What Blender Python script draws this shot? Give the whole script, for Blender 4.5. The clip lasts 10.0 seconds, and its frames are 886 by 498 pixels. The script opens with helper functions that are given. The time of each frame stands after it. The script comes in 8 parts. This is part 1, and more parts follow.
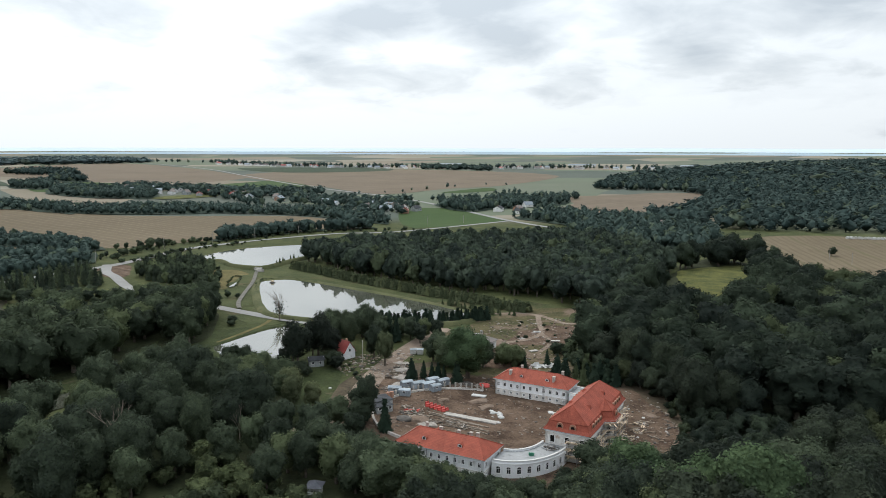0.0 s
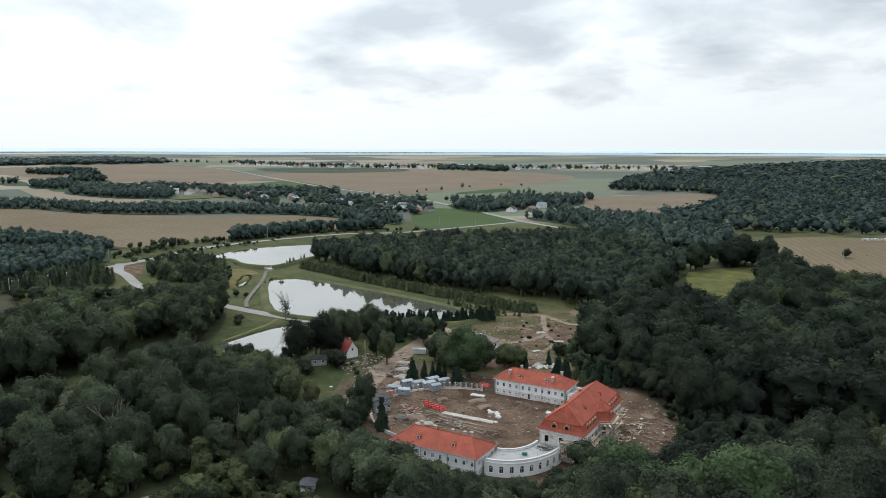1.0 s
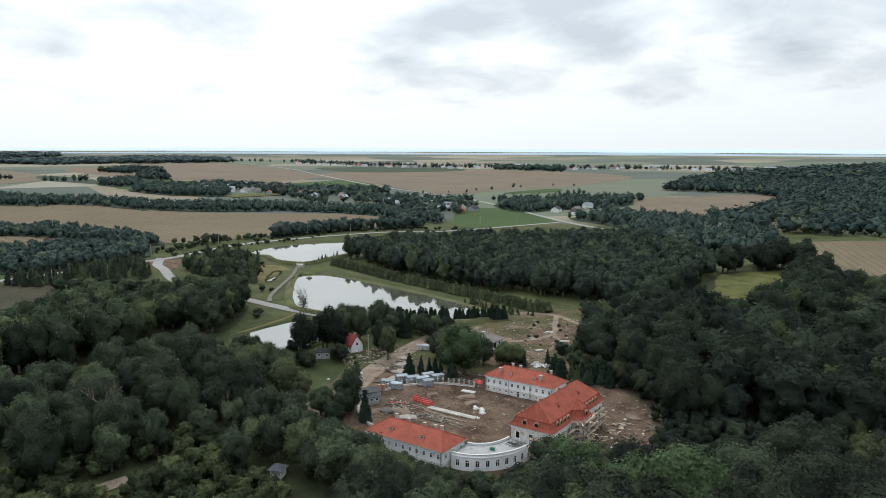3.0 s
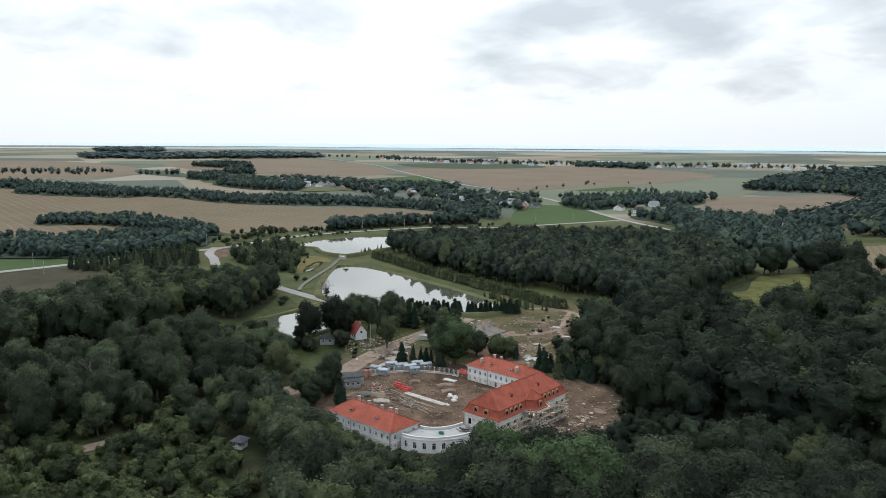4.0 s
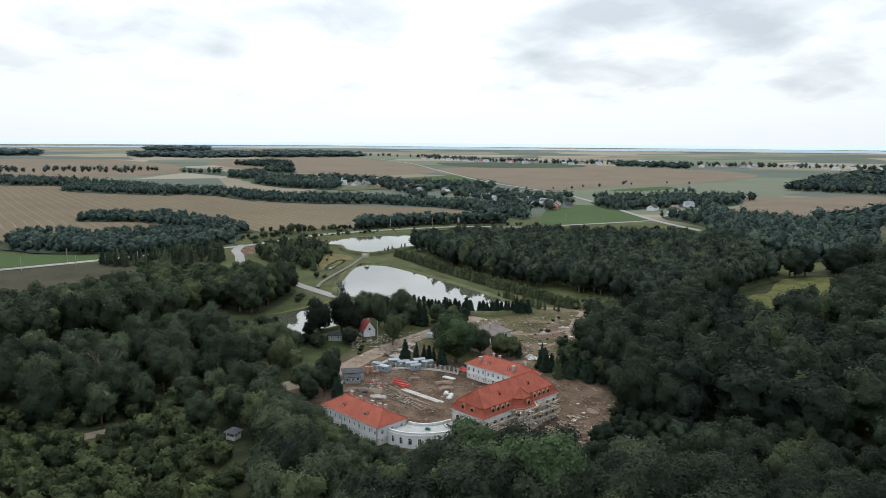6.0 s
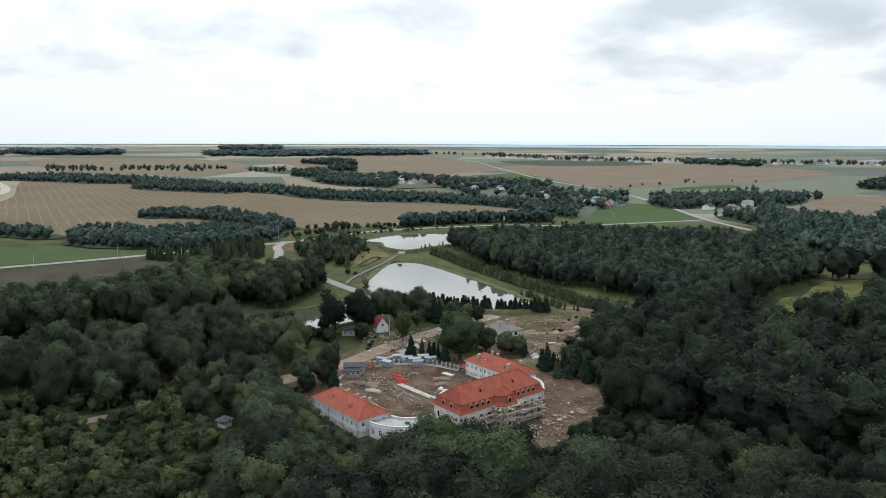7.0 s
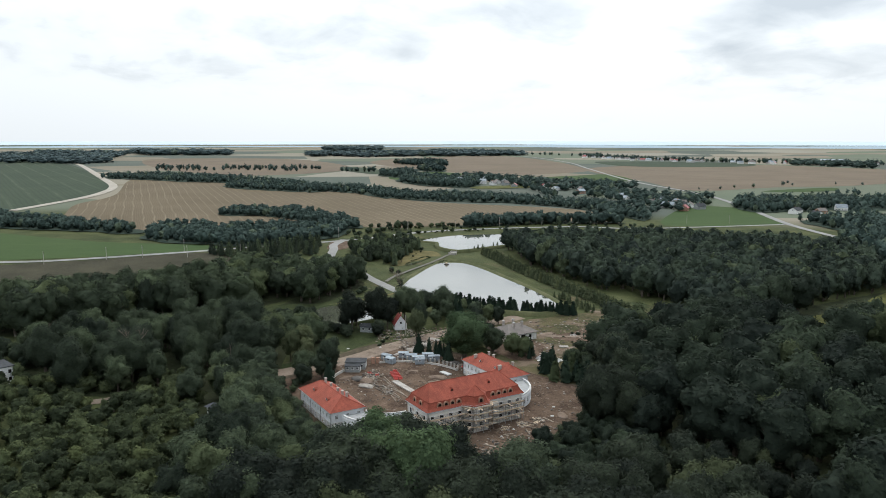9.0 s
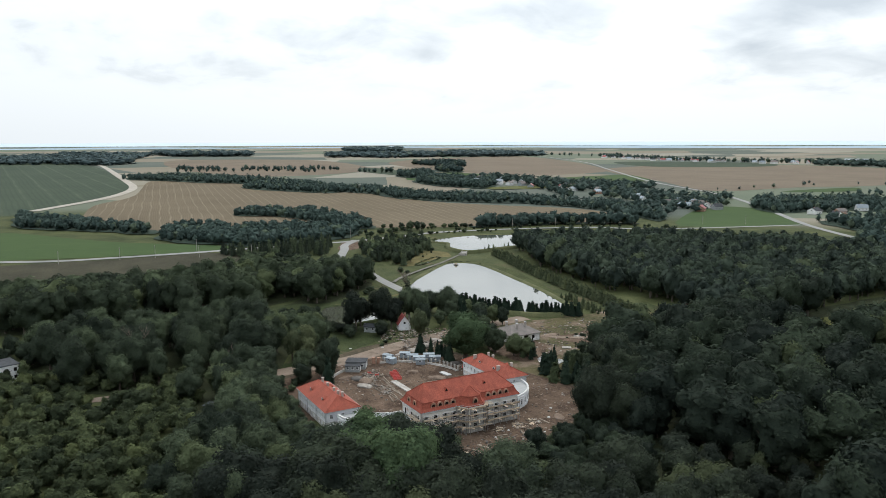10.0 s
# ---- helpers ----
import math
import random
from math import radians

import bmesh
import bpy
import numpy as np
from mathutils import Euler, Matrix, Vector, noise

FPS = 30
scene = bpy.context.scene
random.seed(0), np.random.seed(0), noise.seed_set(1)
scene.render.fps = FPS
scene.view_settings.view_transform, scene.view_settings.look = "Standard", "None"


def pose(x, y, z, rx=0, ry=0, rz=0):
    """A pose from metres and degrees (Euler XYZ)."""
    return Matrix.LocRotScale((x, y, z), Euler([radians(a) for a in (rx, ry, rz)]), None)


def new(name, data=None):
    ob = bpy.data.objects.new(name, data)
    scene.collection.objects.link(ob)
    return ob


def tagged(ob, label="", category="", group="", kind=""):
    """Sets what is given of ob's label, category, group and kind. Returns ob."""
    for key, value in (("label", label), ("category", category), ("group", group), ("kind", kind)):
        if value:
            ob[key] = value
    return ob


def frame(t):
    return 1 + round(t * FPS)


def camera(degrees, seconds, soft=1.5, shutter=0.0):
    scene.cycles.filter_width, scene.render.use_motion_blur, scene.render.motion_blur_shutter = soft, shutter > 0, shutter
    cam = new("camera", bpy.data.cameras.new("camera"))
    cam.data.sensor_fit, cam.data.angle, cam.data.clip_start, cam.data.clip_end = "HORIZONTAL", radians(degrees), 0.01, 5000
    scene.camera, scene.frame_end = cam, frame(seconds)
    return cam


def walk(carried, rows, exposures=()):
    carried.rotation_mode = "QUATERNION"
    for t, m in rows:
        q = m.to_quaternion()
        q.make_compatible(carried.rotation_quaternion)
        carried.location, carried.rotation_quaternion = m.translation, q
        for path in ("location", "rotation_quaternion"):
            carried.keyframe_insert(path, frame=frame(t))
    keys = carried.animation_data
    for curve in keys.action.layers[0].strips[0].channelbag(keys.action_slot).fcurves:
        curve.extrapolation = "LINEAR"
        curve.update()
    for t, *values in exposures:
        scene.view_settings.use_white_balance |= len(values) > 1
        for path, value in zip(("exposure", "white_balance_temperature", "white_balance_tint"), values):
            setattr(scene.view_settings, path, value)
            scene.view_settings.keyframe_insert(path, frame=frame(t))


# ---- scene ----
# Camera: a drone that swings round the palace.
from mathutils.geometry import delaunay_2d_cdt

cam = camera(61.55, 10.0, soft=0.8)
ROWS = [
    (0.0, -0.37, 1.53, 65.35, 31.25, -7.78, 0.09),
    (0.5, 2.00, 2.48, 65.35, 31.96, -7.76, 0.10),
    (1.0, 4.37, 3.43, 65.34, 32.66, -7.74, 0.10),
    (1.5, 6.75, 4.38, 65.34, 33.37, -7.72, 0.10),
    (2.0, 9.12, 5.33, 65.34, 34.07, -7.70, 0.11),
    (2.5, 11.49, 6.28, 65.33, 34.78, -7.68, 0.11),
    (2.7, 12.43, 6.66, 65.33, 35.06, -7.67, 0.11),
    (2.8, 15.78, 8.30, 65.35, 35.90, -7.70, 0.14),
    (2.9, 19.12, 9.95, 65.38, 36.75, -7.74, 0.16),
    (3.0, 22.46, 11.59, 65.40, 37.59, -7.77, 0.18),
    (3.1, 25.81, 13.23, 65.42, 38.44, -7.81, 0.21),
    (3.2, 29.15, 14.88, 65.44, 39.28, -7.84, 0.23),
    (3.3, 32.49, 16.52, 65.47, 40.12, -7.87, 0.26),
    (3.4, 35.84, 18.16, 65.49, 40.97, -7.91, 0.28),
    (3.5, 39.18, 19.80, 65.51, 41.81, -7.94, 0.31),
    (3.6, 42.52, 21.45, 65.53, 42.66, -7.98, 0.33),
    (3.7, 45.86, 23.09, 65.55, 43.50, -8.01, 0.36),
    (3.8, 49.21, 24.73, 65.58, 44.35, -8.05, 0.38),
    (4.0, 50.23, 25.43, 65.63, 44.68, -8.06, 0.38),
    (4.5, 52.78, 27.19, 65.76, 45.51, -8.08, 0.39),
    (5.0, 55.34, 28.94, 65.90, 46.34, -8.11, 0.39),
    (5.2, 56.36, 29.65, 65.95, 46.67, -8.12, 0.39),
    (5.7, 58.91, 31.40, 66.08, 47.51, -8.15, 0.40),
    (6.3, 61.98, 33.51, 66.24, 48.50, -8.18, 0.41),
    (6.5, 63.00, 34.21, 66.29, 48.84, -8.19, 0.41),
    (6.6, 65.74, 36.68, 66.38, 49.44, -8.20, 0.38),
    (6.7, 68.45, 39.19, 66.47, 50.45, -8.23, 0.35),
    (6.8, 71.11, 41.74, 66.56, 51.44, -8.25, 0.32),
    (6.9, 73.74, 44.32, 66.65, 52.60, -8.29, 0.18),
    (7.0, 76.33, 46.94, 66.74, 53.62, -8.34, 0.10),
    (7.1, 79.01, 49.74, 66.84, 54.72, -8.34, 0.14),
    (7.2, 81.65, 52.58, 66.93, 55.82, -8.34, 0.20),
    (7.3, 84.25, 55.46, 67.03, 56.88, -8.35, 0.26),
    (7.4, 86.81, 58.39, 67.13, 57.90, -8.36, 0.33),
    (7.5, 89.32, 61.35, 67.22, 58.70, -8.36, 0.34),
    (7.6, 90.97, 63.60, 67.25, 59.28, -8.35, 0.26),
    (7.7, 91.24, 64.17, 67.23, 59.57, -8.34, 0.15),
    (8.0, 92.04, 65.90, 67.17, 60.05, -8.33, 0.11),
    (8.5, 93.37, 68.77, 67.06, 60.87, -8.32, 0.05),
    (9.0, 94.71, 71.65, 66.96, 61.68, -8.31, -0.01),
    (9.5, 96.04, 74.52, 66.85, 62.49, -8.30, -0.07),
    (10.0, 97.38, 77.39, 66.74, 63.32, -8.25, -0.20),
]

walk(cam, [(t, pose(x, y, z, 90 + pitch, 0, yaw) @ pose(0, 0, 0, 0, 0, roll)) for t, x, y, z, yaw, pitch, roll in ROWS])

# ---- world and sun: bright broken overcast, the sun behind cloud ahead of the camera ----
SUN_AZ, SUN_EL = 52.0, 48.0      # degrees to the left of +y, and up
scene.view_settings.exposure = 0.0


def link(nt, a, b):
    nt.links.new(a, b)


def node(nt, kind, **values):
    n = nt.nodes.new(kind)
    for key, value in values.items():
        if key in n.inputs:
            n.inputs[key].default_value = value
    return n


def maths(nt, op, a, b=None, c=None, clamp=False):
    n = nt.nodes.new("ShaderNodeMath")
    n.operation, n.use_clamp = op, clamp
    for k, v in enumerate((a, b, c)):
        if v is None:
            continue
        if isinstance(v, (int, float)):
            n.inputs[k].default_value = v
        else:
            link(nt, v, n.inputs[k])
    return n.outputs[0]


def mix(nt, fac, a, b, blend="MIX"):
    n = nt.nodes.new("ShaderNodeMix")
    n.data_type, n.blend_type = "RGBA", blend
    for sock, v in ((n.inputs["Factor"], fac), (n.inputs[6], a), (n.inputs[7], b)):
        if isinstance(v, (int, float)):
            sock.default_value = v
        elif isinstance(v, tuple):
            sock.default_value = (*v[:3], 1)
        else:
            link(nt, v, sock)
    return n.outputs[2]


def ramp(nt, fac, stops, constant=False):
    n = nt.nodes.new("ShaderNodeValToRGB")
    r = n.color_ramp
    if constant:
        r.interpolation = "CONSTANT"
    while len(r.elements) < len(stops):
        r.elements.new(0.5)
    for e, (p, col) in zip(r.elements, stops):
        e.position = p
        e.color = (*col, 1) if isinstance(col, tuple) else (col, col, col, 1)
    link(nt, fac, n.inputs[0])
    return n.outputs[0]


def noise_of(nt, vector, scale, detail=4.0, rough=0.55, distort=0.0):
    n = node(nt, "ShaderNodeTexNoise", Scale=scale, Detail=detail, Roughness=rough, Distortion=distort)
    if vector is not None:
        link(nt, vector, n.inputs["Vector"])
    return n.outputs["Fac"]


def mapped(nt, vector, scale=(1, 1, 1), rot=(0, 0, 0), loc=(0, 0, 0)):
    n = nt.nodes.new("ShaderNodeMapping")
    n.inputs["Scale"].default_value, n.inputs["Rotation"].default_value, n.inputs["Location"].default_value = scale, rot, loc
    link(nt, vector, n.inputs["Vector"])
    return n.outputs[0]


def make_world():
    w = bpy.data.worlds.new("sky")
    scene.world = w
    w.use_nodes = True
    nt = w.node_tree
    nt.nodes.clear()
    co = nt.nodes.new("ShaderNodeTexCoord").outputs["Generated"]
    sky = nt.nodes.new("ShaderNodeTexSky")
    sky.sky_type, sky.sun_disc = "NISHITA", False
    sky.sun_elevation, sky.sun_rotation = radians(SUN_EL), radians(-SUN_AZ)
    sky.air_density, sky.dust_density = 1.2, 3.0
    sep = nt.nodes.new("ShaderNodeSeparateXYZ")
    link(nt, co, sep.inputs[0])
    x, y, z = sep.outputs
    # clouds lie on a flat layer overhead, so they shrink towards the horizon
    zz = maths(nt, "MAXIMUM", z, 0.0)
    den = maths(nt, "ADD", zz, 0.26)
    u, v = maths(nt, "DIVIDE", x, den), maths(nt, "DIVIDE", y, den)
    comb = nt.nodes.new("ShaderNodeCombineXYZ")
    link(nt, u, comb.inputs[0]), link(nt, v, comb.inputs[1])
    flat = comb.outputs[0]
    big = noise_of(nt, mapped(nt, flat, loc=(CLOUD[0], CLOUD[1], 0.3)), 1.35, 4.0, 0.5, 0.4)
    small = noise_of(nt, mapped(nt, flat, loc=(7.7, 2.1, 1.3)), 3.4, 5.0, 0.56, 0.3)
    mass = maths(nt, "ADD", maths(nt, "MULTIPLY", big, 0.50), maths(nt, "MULTIPLY", small, 0.42))
    # the cloud deck is heavier away from the sun
    right = (math.cos(radians(SUN_AZ)), math.sin(radians(SUN_AZ)))
    side = maths(nt, "ADD", maths(nt, "MULTIPLY", x, right[0]), maths(nt, "MULTIPLY", y, right[1]))
    mass = maths(nt, "ADD", mass, maths(nt, "ADD", maths(nt, "MULTIPLY", side, 0.07), 0.022))
    # heavier banks of cloud: to the right of north, left of north, and how far they reach
    for az, el, reach, weight in ((-30, 11.0, 0.17, 0.26), (-26, 7.8, 0.09, 0.15), (-38, 9.2, 0.11, 0.22), (-41.5, 6.5, 0.065, 0.19), (-38, 4.6, 0.13, 0.13), (-13, 7.0, 0.08, 0.16),
                                  (-5, 9.8, 0.15, 0.22), (9, 9.0, 0.16, 0.16), (-64.5, 6.2, 0.07, 0.13), (-78, 5.4, 0.07, 0.06), (-60, 9.5, 0.08, 0.06), (-88, 8.0, 0.40, 0.075)):
        off = nt.nodes.new("ShaderNodeVectorMath")
        off.operation = "SUBTRACT"
        link(nt, co, off.inputs[0])
        off.inputs[1].default_value = (math.sin(radians(az)) * math.cos(radians(el)), math.cos(radians(az)) * math.cos(radians(el)), math.sin(radians(el)))
        flatten = nt.nodes.new("ShaderNodeVectorMath")
        flatten.operation = "MULTIPLY"
        link(nt, off.outputs[0], flatten.inputs[0])
        flatten.inputs[1].default_value = (1.0, 1.0, 2.5)
        size = nt.nodes.new("ShaderNodeVectorMath")
        size.operation = "LENGTH"
        link(nt, flatten.outputs[0], size.inputs[0])
        bump = maths(nt, "SUBTRACT", 1.0, maths(nt, "DIVIDE", size.outputs["Value"], reach), clamp=True)
        mass = maths(nt, "ADD", mass, maths(nt, "MULTIPLY", bump, weight))
    low = maths(nt, "SUBTRACT", 1.0, maths(nt, "DIVIDE", zz, 0.07), clamp=True)
    mass = maths(nt, "SUBTRACT", mass, maths(nt, "MULTIPLY", low, 0.20))
    grey = ramp(nt, mass, [(0.45, (0.935, 1.0, 1.05)), (0.52, (0.885, 0.950, 1.005)), (0.565, (0.78, 0.845, 0.90)), (0.70, (0.55, 0.62, 0.69))])
    sd = (-math.sin(radians(SUN_AZ)) * math.cos(radians(SUN_EL)), math.cos(radians(SUN_AZ)) * math.cos(radians(SUN_EL)), math.sin(radians(SUN_EL)))
    dot = nt.nodes.new("ShaderNodeVectorMath")
    dot.operation = "DOT_PRODUCT"
    link(nt, co, dot.inputs[0])
    dot.inputs[1].default_value = sd
    near_sun = maths(nt, "POWER", maths(nt, "MAXIMUM", dot.outputs["Value"], 0.0), 3.0)
    # cloud that faces the sun, behind the camera, is brighter than cloud seen against it
    lit = maths(nt, "MAXIMUM", maths(nt, "ADD", maths(nt, "MULTIPLY", x, 0.73), maths(nt, "MULTIPLY", y, -0.68)), 0.0)
    glow = maths(nt, "ADD", maths(nt, "ADD", SKY_LOW, maths(nt, "MULTIPLY", near_sun, SKY_SUN)), maths(nt, "MULTIPLY", lit, SKY_BACK))
    glow = maths(nt, "ADD", glow, maths(nt, "MULTIPLY", zz, SKY_UP))     # an overcast sky is brightest overhead
    white = nt.nodes.new("ShaderNodeVectorMath")
    white.operation = "SCALE"
    link(nt, grey, white.inputs[0]), link(nt, glow, white.inputs["Scale"])
    a = node(nt, "ShaderNodeBackground", Strength=0.10)
    link(nt, sky.outputs[0], a.inputs[0])
    b = node(nt, "ShaderNodeBackground", Strength=1.0)
    link(nt, white.outputs[0], b.inputs[0])
    m = node(nt, "ShaderNodeMixShader", Fac=0.94)
    out = nt.nodes.new("ShaderNodeOutputWorld")
    link(nt, a.outputs[0], m.inputs[1]), link(nt, b.outputs[0], m.inputs[2]), link(nt, m.outputs[0], out.inputs[0])


CLOUD = (0.0, 0.0)
SKY_LOW, SKY_SUN, SKY_BACK, SKY_UP = 0.90, 0.45, 0.08, 0.72
make_world()
lamp = bpy.data.lights.new("sun", "SUN")
lamp.energy, lamp.angle, lamp.color = 1.8, radians(24), (1.0, 0.955, 0.87)
sun = new("sun", lamp)
# a sun lamp shines along its own -z: turned so that it comes from SUN_AZ, SUN_EL
_d = Vector((-math.sin(radians(SUN_AZ)) * math.cos(radians(SUN_EL)), math.cos(radians(SUN_AZ)) * math.cos(radians(SUN_EL)), math.sin(radians(SUN_EL))))
sun.rotation_euler = _d.to_track_quat("Z", "Y").to_euler()


# ---- materials ----
def material(name, rough=0.8, spec=0.3, metal=0.0):
    m = bpy.data.materials.new(name)
    m.use_nodes = True
    nt = m.node_tree
    b = nt.nodes["Principled BSDF"]
    b.inputs["Roughness"].default_value, b.inputs["Metallic"].default_value = rough, metal
    b.inputs["Specular IOR Level"].default_value = spec
    return m, nt, b


def place(nt):
    return nt.nodes.new("ShaderNodeNewGeometry").outputs["Position"]


def local(nt):
    return nt.nodes.new("ShaderNodeTexCoord").outputs["Object"]


def add_bump(nt, b, height, strength, distance):
    n = node(nt, "ShaderNodeBump", Strength=strength, Distance=distance)
    link(nt, height, n.inputs["Height"]), link(nt, n.outputs[0], b.inputs["Normal"])


def mottled(name, dark, light, big=0.2, fine=3.0, rough=0.85, spec=0.2, bump=0.3, depth=0.05, metal=0.0, vary=0.0, stain=None, low=0.35, high=0.65):
    """Two scales of noise between two colours; vary: brightness by object; stain: (colour, scale, threshold)."""
    m, nt, b = material(name, rough, spec, metal)
    p = place(nt)
    n1, n2 = noise_of(nt, p, big, 5.0, 0.6), noise_of(nt, p, fine, 5.0, 0.65)
    f = maths(nt, "ADD", maths(nt, "MULTIPLY", n1, 0.6), maths(nt, "MULTIPLY", n2, 0.4))
    col = ramp(nt, f, [(low, dark), (high, light)])
    if stain:
        s = ramp(nt, noise_of(nt, mapped(nt, p, loc=(5, 9, 2)), stain[1], 6.0, 0.6), [(stain[2], 0.0), (stain[2] + 0.12, 1.0)])
        col = mix(nt, s, col, stain[0])
    if vary:
        r = nt.nodes.new("ShaderNodeObjectInfo").outputs["Random"]
        hsv = node(nt, "ShaderNodeHueSaturation")
        link(nt, maths(nt, "ADD", 1.0 - vary / 2, maths(nt, "MULTIPLY", r, vary)), hsv.inputs["Value"])
        link(nt, col, hsv.inputs["Color"])
        col = hsv.outputs[0]
    link(nt, col, b.inputs["Base Color"])
    if bump:
        add_bump(nt, b, n2, bump, depth)
    return m


def foliage(name, dark, light, by="object", clear=0.32, grain=1.0, fleck=0.08):
    """Leaves: each tree has its own green, each leaf clump its own shade."""
    m, nt, b = material(name, 0.8, 0.04)
    g = nt.nodes.new("ShaderNodeNewGeometry")
    if by == "object":
        r = nt.nodes.new("ShaderNodeObjectInfo").outputs["Random"]
    else:
        at = nt.nodes.new("ShaderNodeAttribute")
        at.attribute_name = "tint"
        r = at.outputs["Fac"]
    p = g.outputs["Position"]
    fine = ramp(nt, noise_of(nt, p, 2.2 * grain, 5.0, 0.8), [(0.34, 0.0), (0.66, 1.0)])
    f = maths(nt, "ADD", maths(nt, "MULTIPLY", r, 0.60), maths(nt, "ADD", maths(nt, "MULTIPLY", g.outputs["Random Per Island"], fleck), maths(nt, "MULTIPLY", fine, 0.32)))
    col = ramp(nt, f, [(0.15, dark), (0.60, tuple(0.58 * a + 0.42 * c for a, c in zip(dark, light))), (0.88, light)])
    warm = maths(nt, "MULTIPLY", maths(nt, "GREATER_THAN", r, 0.93), 0.25)
    col = mix(nt, warm, col, (0.12, 0.135, 0.050))
    if grain > 0.5:
        add_bump(nt, b, noise_of(nt, p, 3.6 * grain, 4.0, 0.75), 0.65, 0.28 / grain)
    link(nt, col, b.inputs["Base Color"])
    t = nt.nodes.new("ShaderNodeBsdfTranslucent")
    link(nt, col, t.inputs[0])
    ms = node(nt, "ShaderNodeMixShader", Fac=clear)
    out = nt.nodes["Material Output"]
    link(nt, b.outputs[0], ms.inputs[1]), link(nt, t.outputs[0], ms.inputs[2]), link(nt, ms.outputs[0], out.inputs[0])
    return m


LEAF = foliage("leaves", (0.027, 0.037, 0.030), (0.102, 0.132, 0.078), fleck=0.20)
LEAF_SILVER = foliage("silvery_leaves", (0.040, 0.066, 0.036), (0.108, 0.156, 0.078), fleck=0.28)
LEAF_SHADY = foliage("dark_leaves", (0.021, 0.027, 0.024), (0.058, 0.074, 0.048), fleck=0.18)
LEAF_SPARSE = foliage("sparse_olive_leaves", (0.070, 0.088, 0.050), (0.145, 0.165, 0.090), fleck=0.24)
LEAF_WOOD = foliage("leaves_of_the_wood", (0.023, 0.032, 0.025), (0.102, 0.132, 0.075), "tint", fleck=0.14)
LEAF_MIDDLE = foliage("leaves_of_the_pond_wood", (0.027, 0.038, 0.034), (0.082, 0.110, 0.074), "tint", fleck=0.12)
LEAF_ORCHARD = foliage("orchard_leaves", (0.027, 0.037, 0.024), (0.108, 0.132, 0.064), "tint", fleck=0.24)
LEAF_DARK = foliage("dark_leaves_of_the_wood", (0.018, 0.025, 0.022), (0.061, 0.083, 0.052), "tint", fleck=0.12)
# the next three greens have distance haze tinted into them, as added blue
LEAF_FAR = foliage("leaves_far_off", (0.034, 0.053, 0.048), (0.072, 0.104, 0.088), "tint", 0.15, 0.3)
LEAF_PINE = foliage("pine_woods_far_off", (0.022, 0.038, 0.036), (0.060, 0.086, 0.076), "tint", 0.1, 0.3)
LEAF_HAZE = foliage("hazy_leaves_far_off", (0.058, 0.084, 0.088), (0.096, 0.132, 0.134), "tint", 0.15, 0.3)
NEEDLE = foliage("needles", (0.012, 0.022, 0.016), (0.034, 0.052, 0.034), "object", 0.1)
NEEDLE_WOOD = foliage("needles_of_the_wood", (0.042, 0.056, 0.030), (0.120, 0.138, 0.076), "tint", 0.1)
BARK = mottled("bark", (0.05, 0.042, 0.034), (0.14, 0.12, 0.10), 1.5, 9.0, 0.9, 0.1)
DEADWOOD = mottled("dead_wood", (0.10, 0.085, 0.07), (0.24, 0.20, 0.17), 1.5, 9.0, 0.9, 0.1)
EARTH = mottled("bare_earth", (0.042, 0.027, 0.019), (0.138, 0.097, 0.070), 0.22, 1.6, 0.95, 0.1, 1.0, 0.35, stain=((0.20, 0.165, 0.14), 0.5, 0.60), low=0.38, high=0.62)
TRACK = mottled("beaten_track", (0.125, 0.094, 0.073), (0.235, 0.19, 0.153), 0.25, 1.8, 0.95, 0.1, 0.6, 0.12, stain=((0.10, 0.085, 0.06), 0.4, 0.60))
ASPHALT = mottled("pale_road", (0.16, 0.16, 0.155), (0.25, 0.25, 0.245), 0.05, 1.0, 0.9, 0.2, 0.2, 0.02)
GRAVEL = mottled("grey_gravel", (0.085, 0.082, 0.072), (0.175, 0.168, 0.150), 0.3, 2.0, 0.95, 0.1, 0.5, 0.05)
GRASS = mottled("meadow", (0.028, 0.039, 0.016), (0.080, 0.089, 0.039), 0.06, 1.1, 0.95, 0.1, 1.0, 0.4, stain=((0.082, 0.070, 0.038), 0.045, 0.53))
GRASS_OCHRE = mottled("dry_ochre_grass", (0.060, 0.060, 0.026), (0.155, 0.128, 0.056), 0.12, 1.4, 0.95, 0.1, 1.0, 0.4)
GRASS_YELLOW = mottled("yellow_meadow", (0.034, 0.044, 0.017), (0.118, 0.118, 0.038), 0.14, 1.2, 0.95, 0.1, 1.0, 0.4)
GRASS_BANK = mottled("bank_grass", (0.045, 0.055, 0.024), (0.105, 0.108, 0.055), 0.1, 1.5, 0.95, 0.1, 0.7, 0.2)
GRASS_ROUGH = mottled("rough_weedy_meadow", (0.016, 0.026, 0.010), (0.060, 0.072, 0.030), 0.11, 1.4, 0.95, 0.1, 1.0, 0.4, stain=((0.10, 0.085, 0.055), 0.10, 0.60))
WASTE = mottled("rough_waste_ground", (0.032, 0.037, 0.016), (0.108, 0.092, 0.048), 0.14, 1.3, 0.95, 0.1, 1.0, 0.5, stain=((0.150, 0.112, 0.084), 0.10, 0.50))
WEEDS = mottled("weedy_trodden_ground", (0.034, 0.031, 0.019), (0.108, 0.084, 0.061), 0.14, 1.2, 0.95, 0.1, 1.0, 0.35)
PALE_TRACK = mottled("pale_dirt_road", (0.27, 0.245, 0.21), (0.37, 0.345, 0.30), 0.08, 1.0, 0.95, 0.1, 0.3, 0.05)
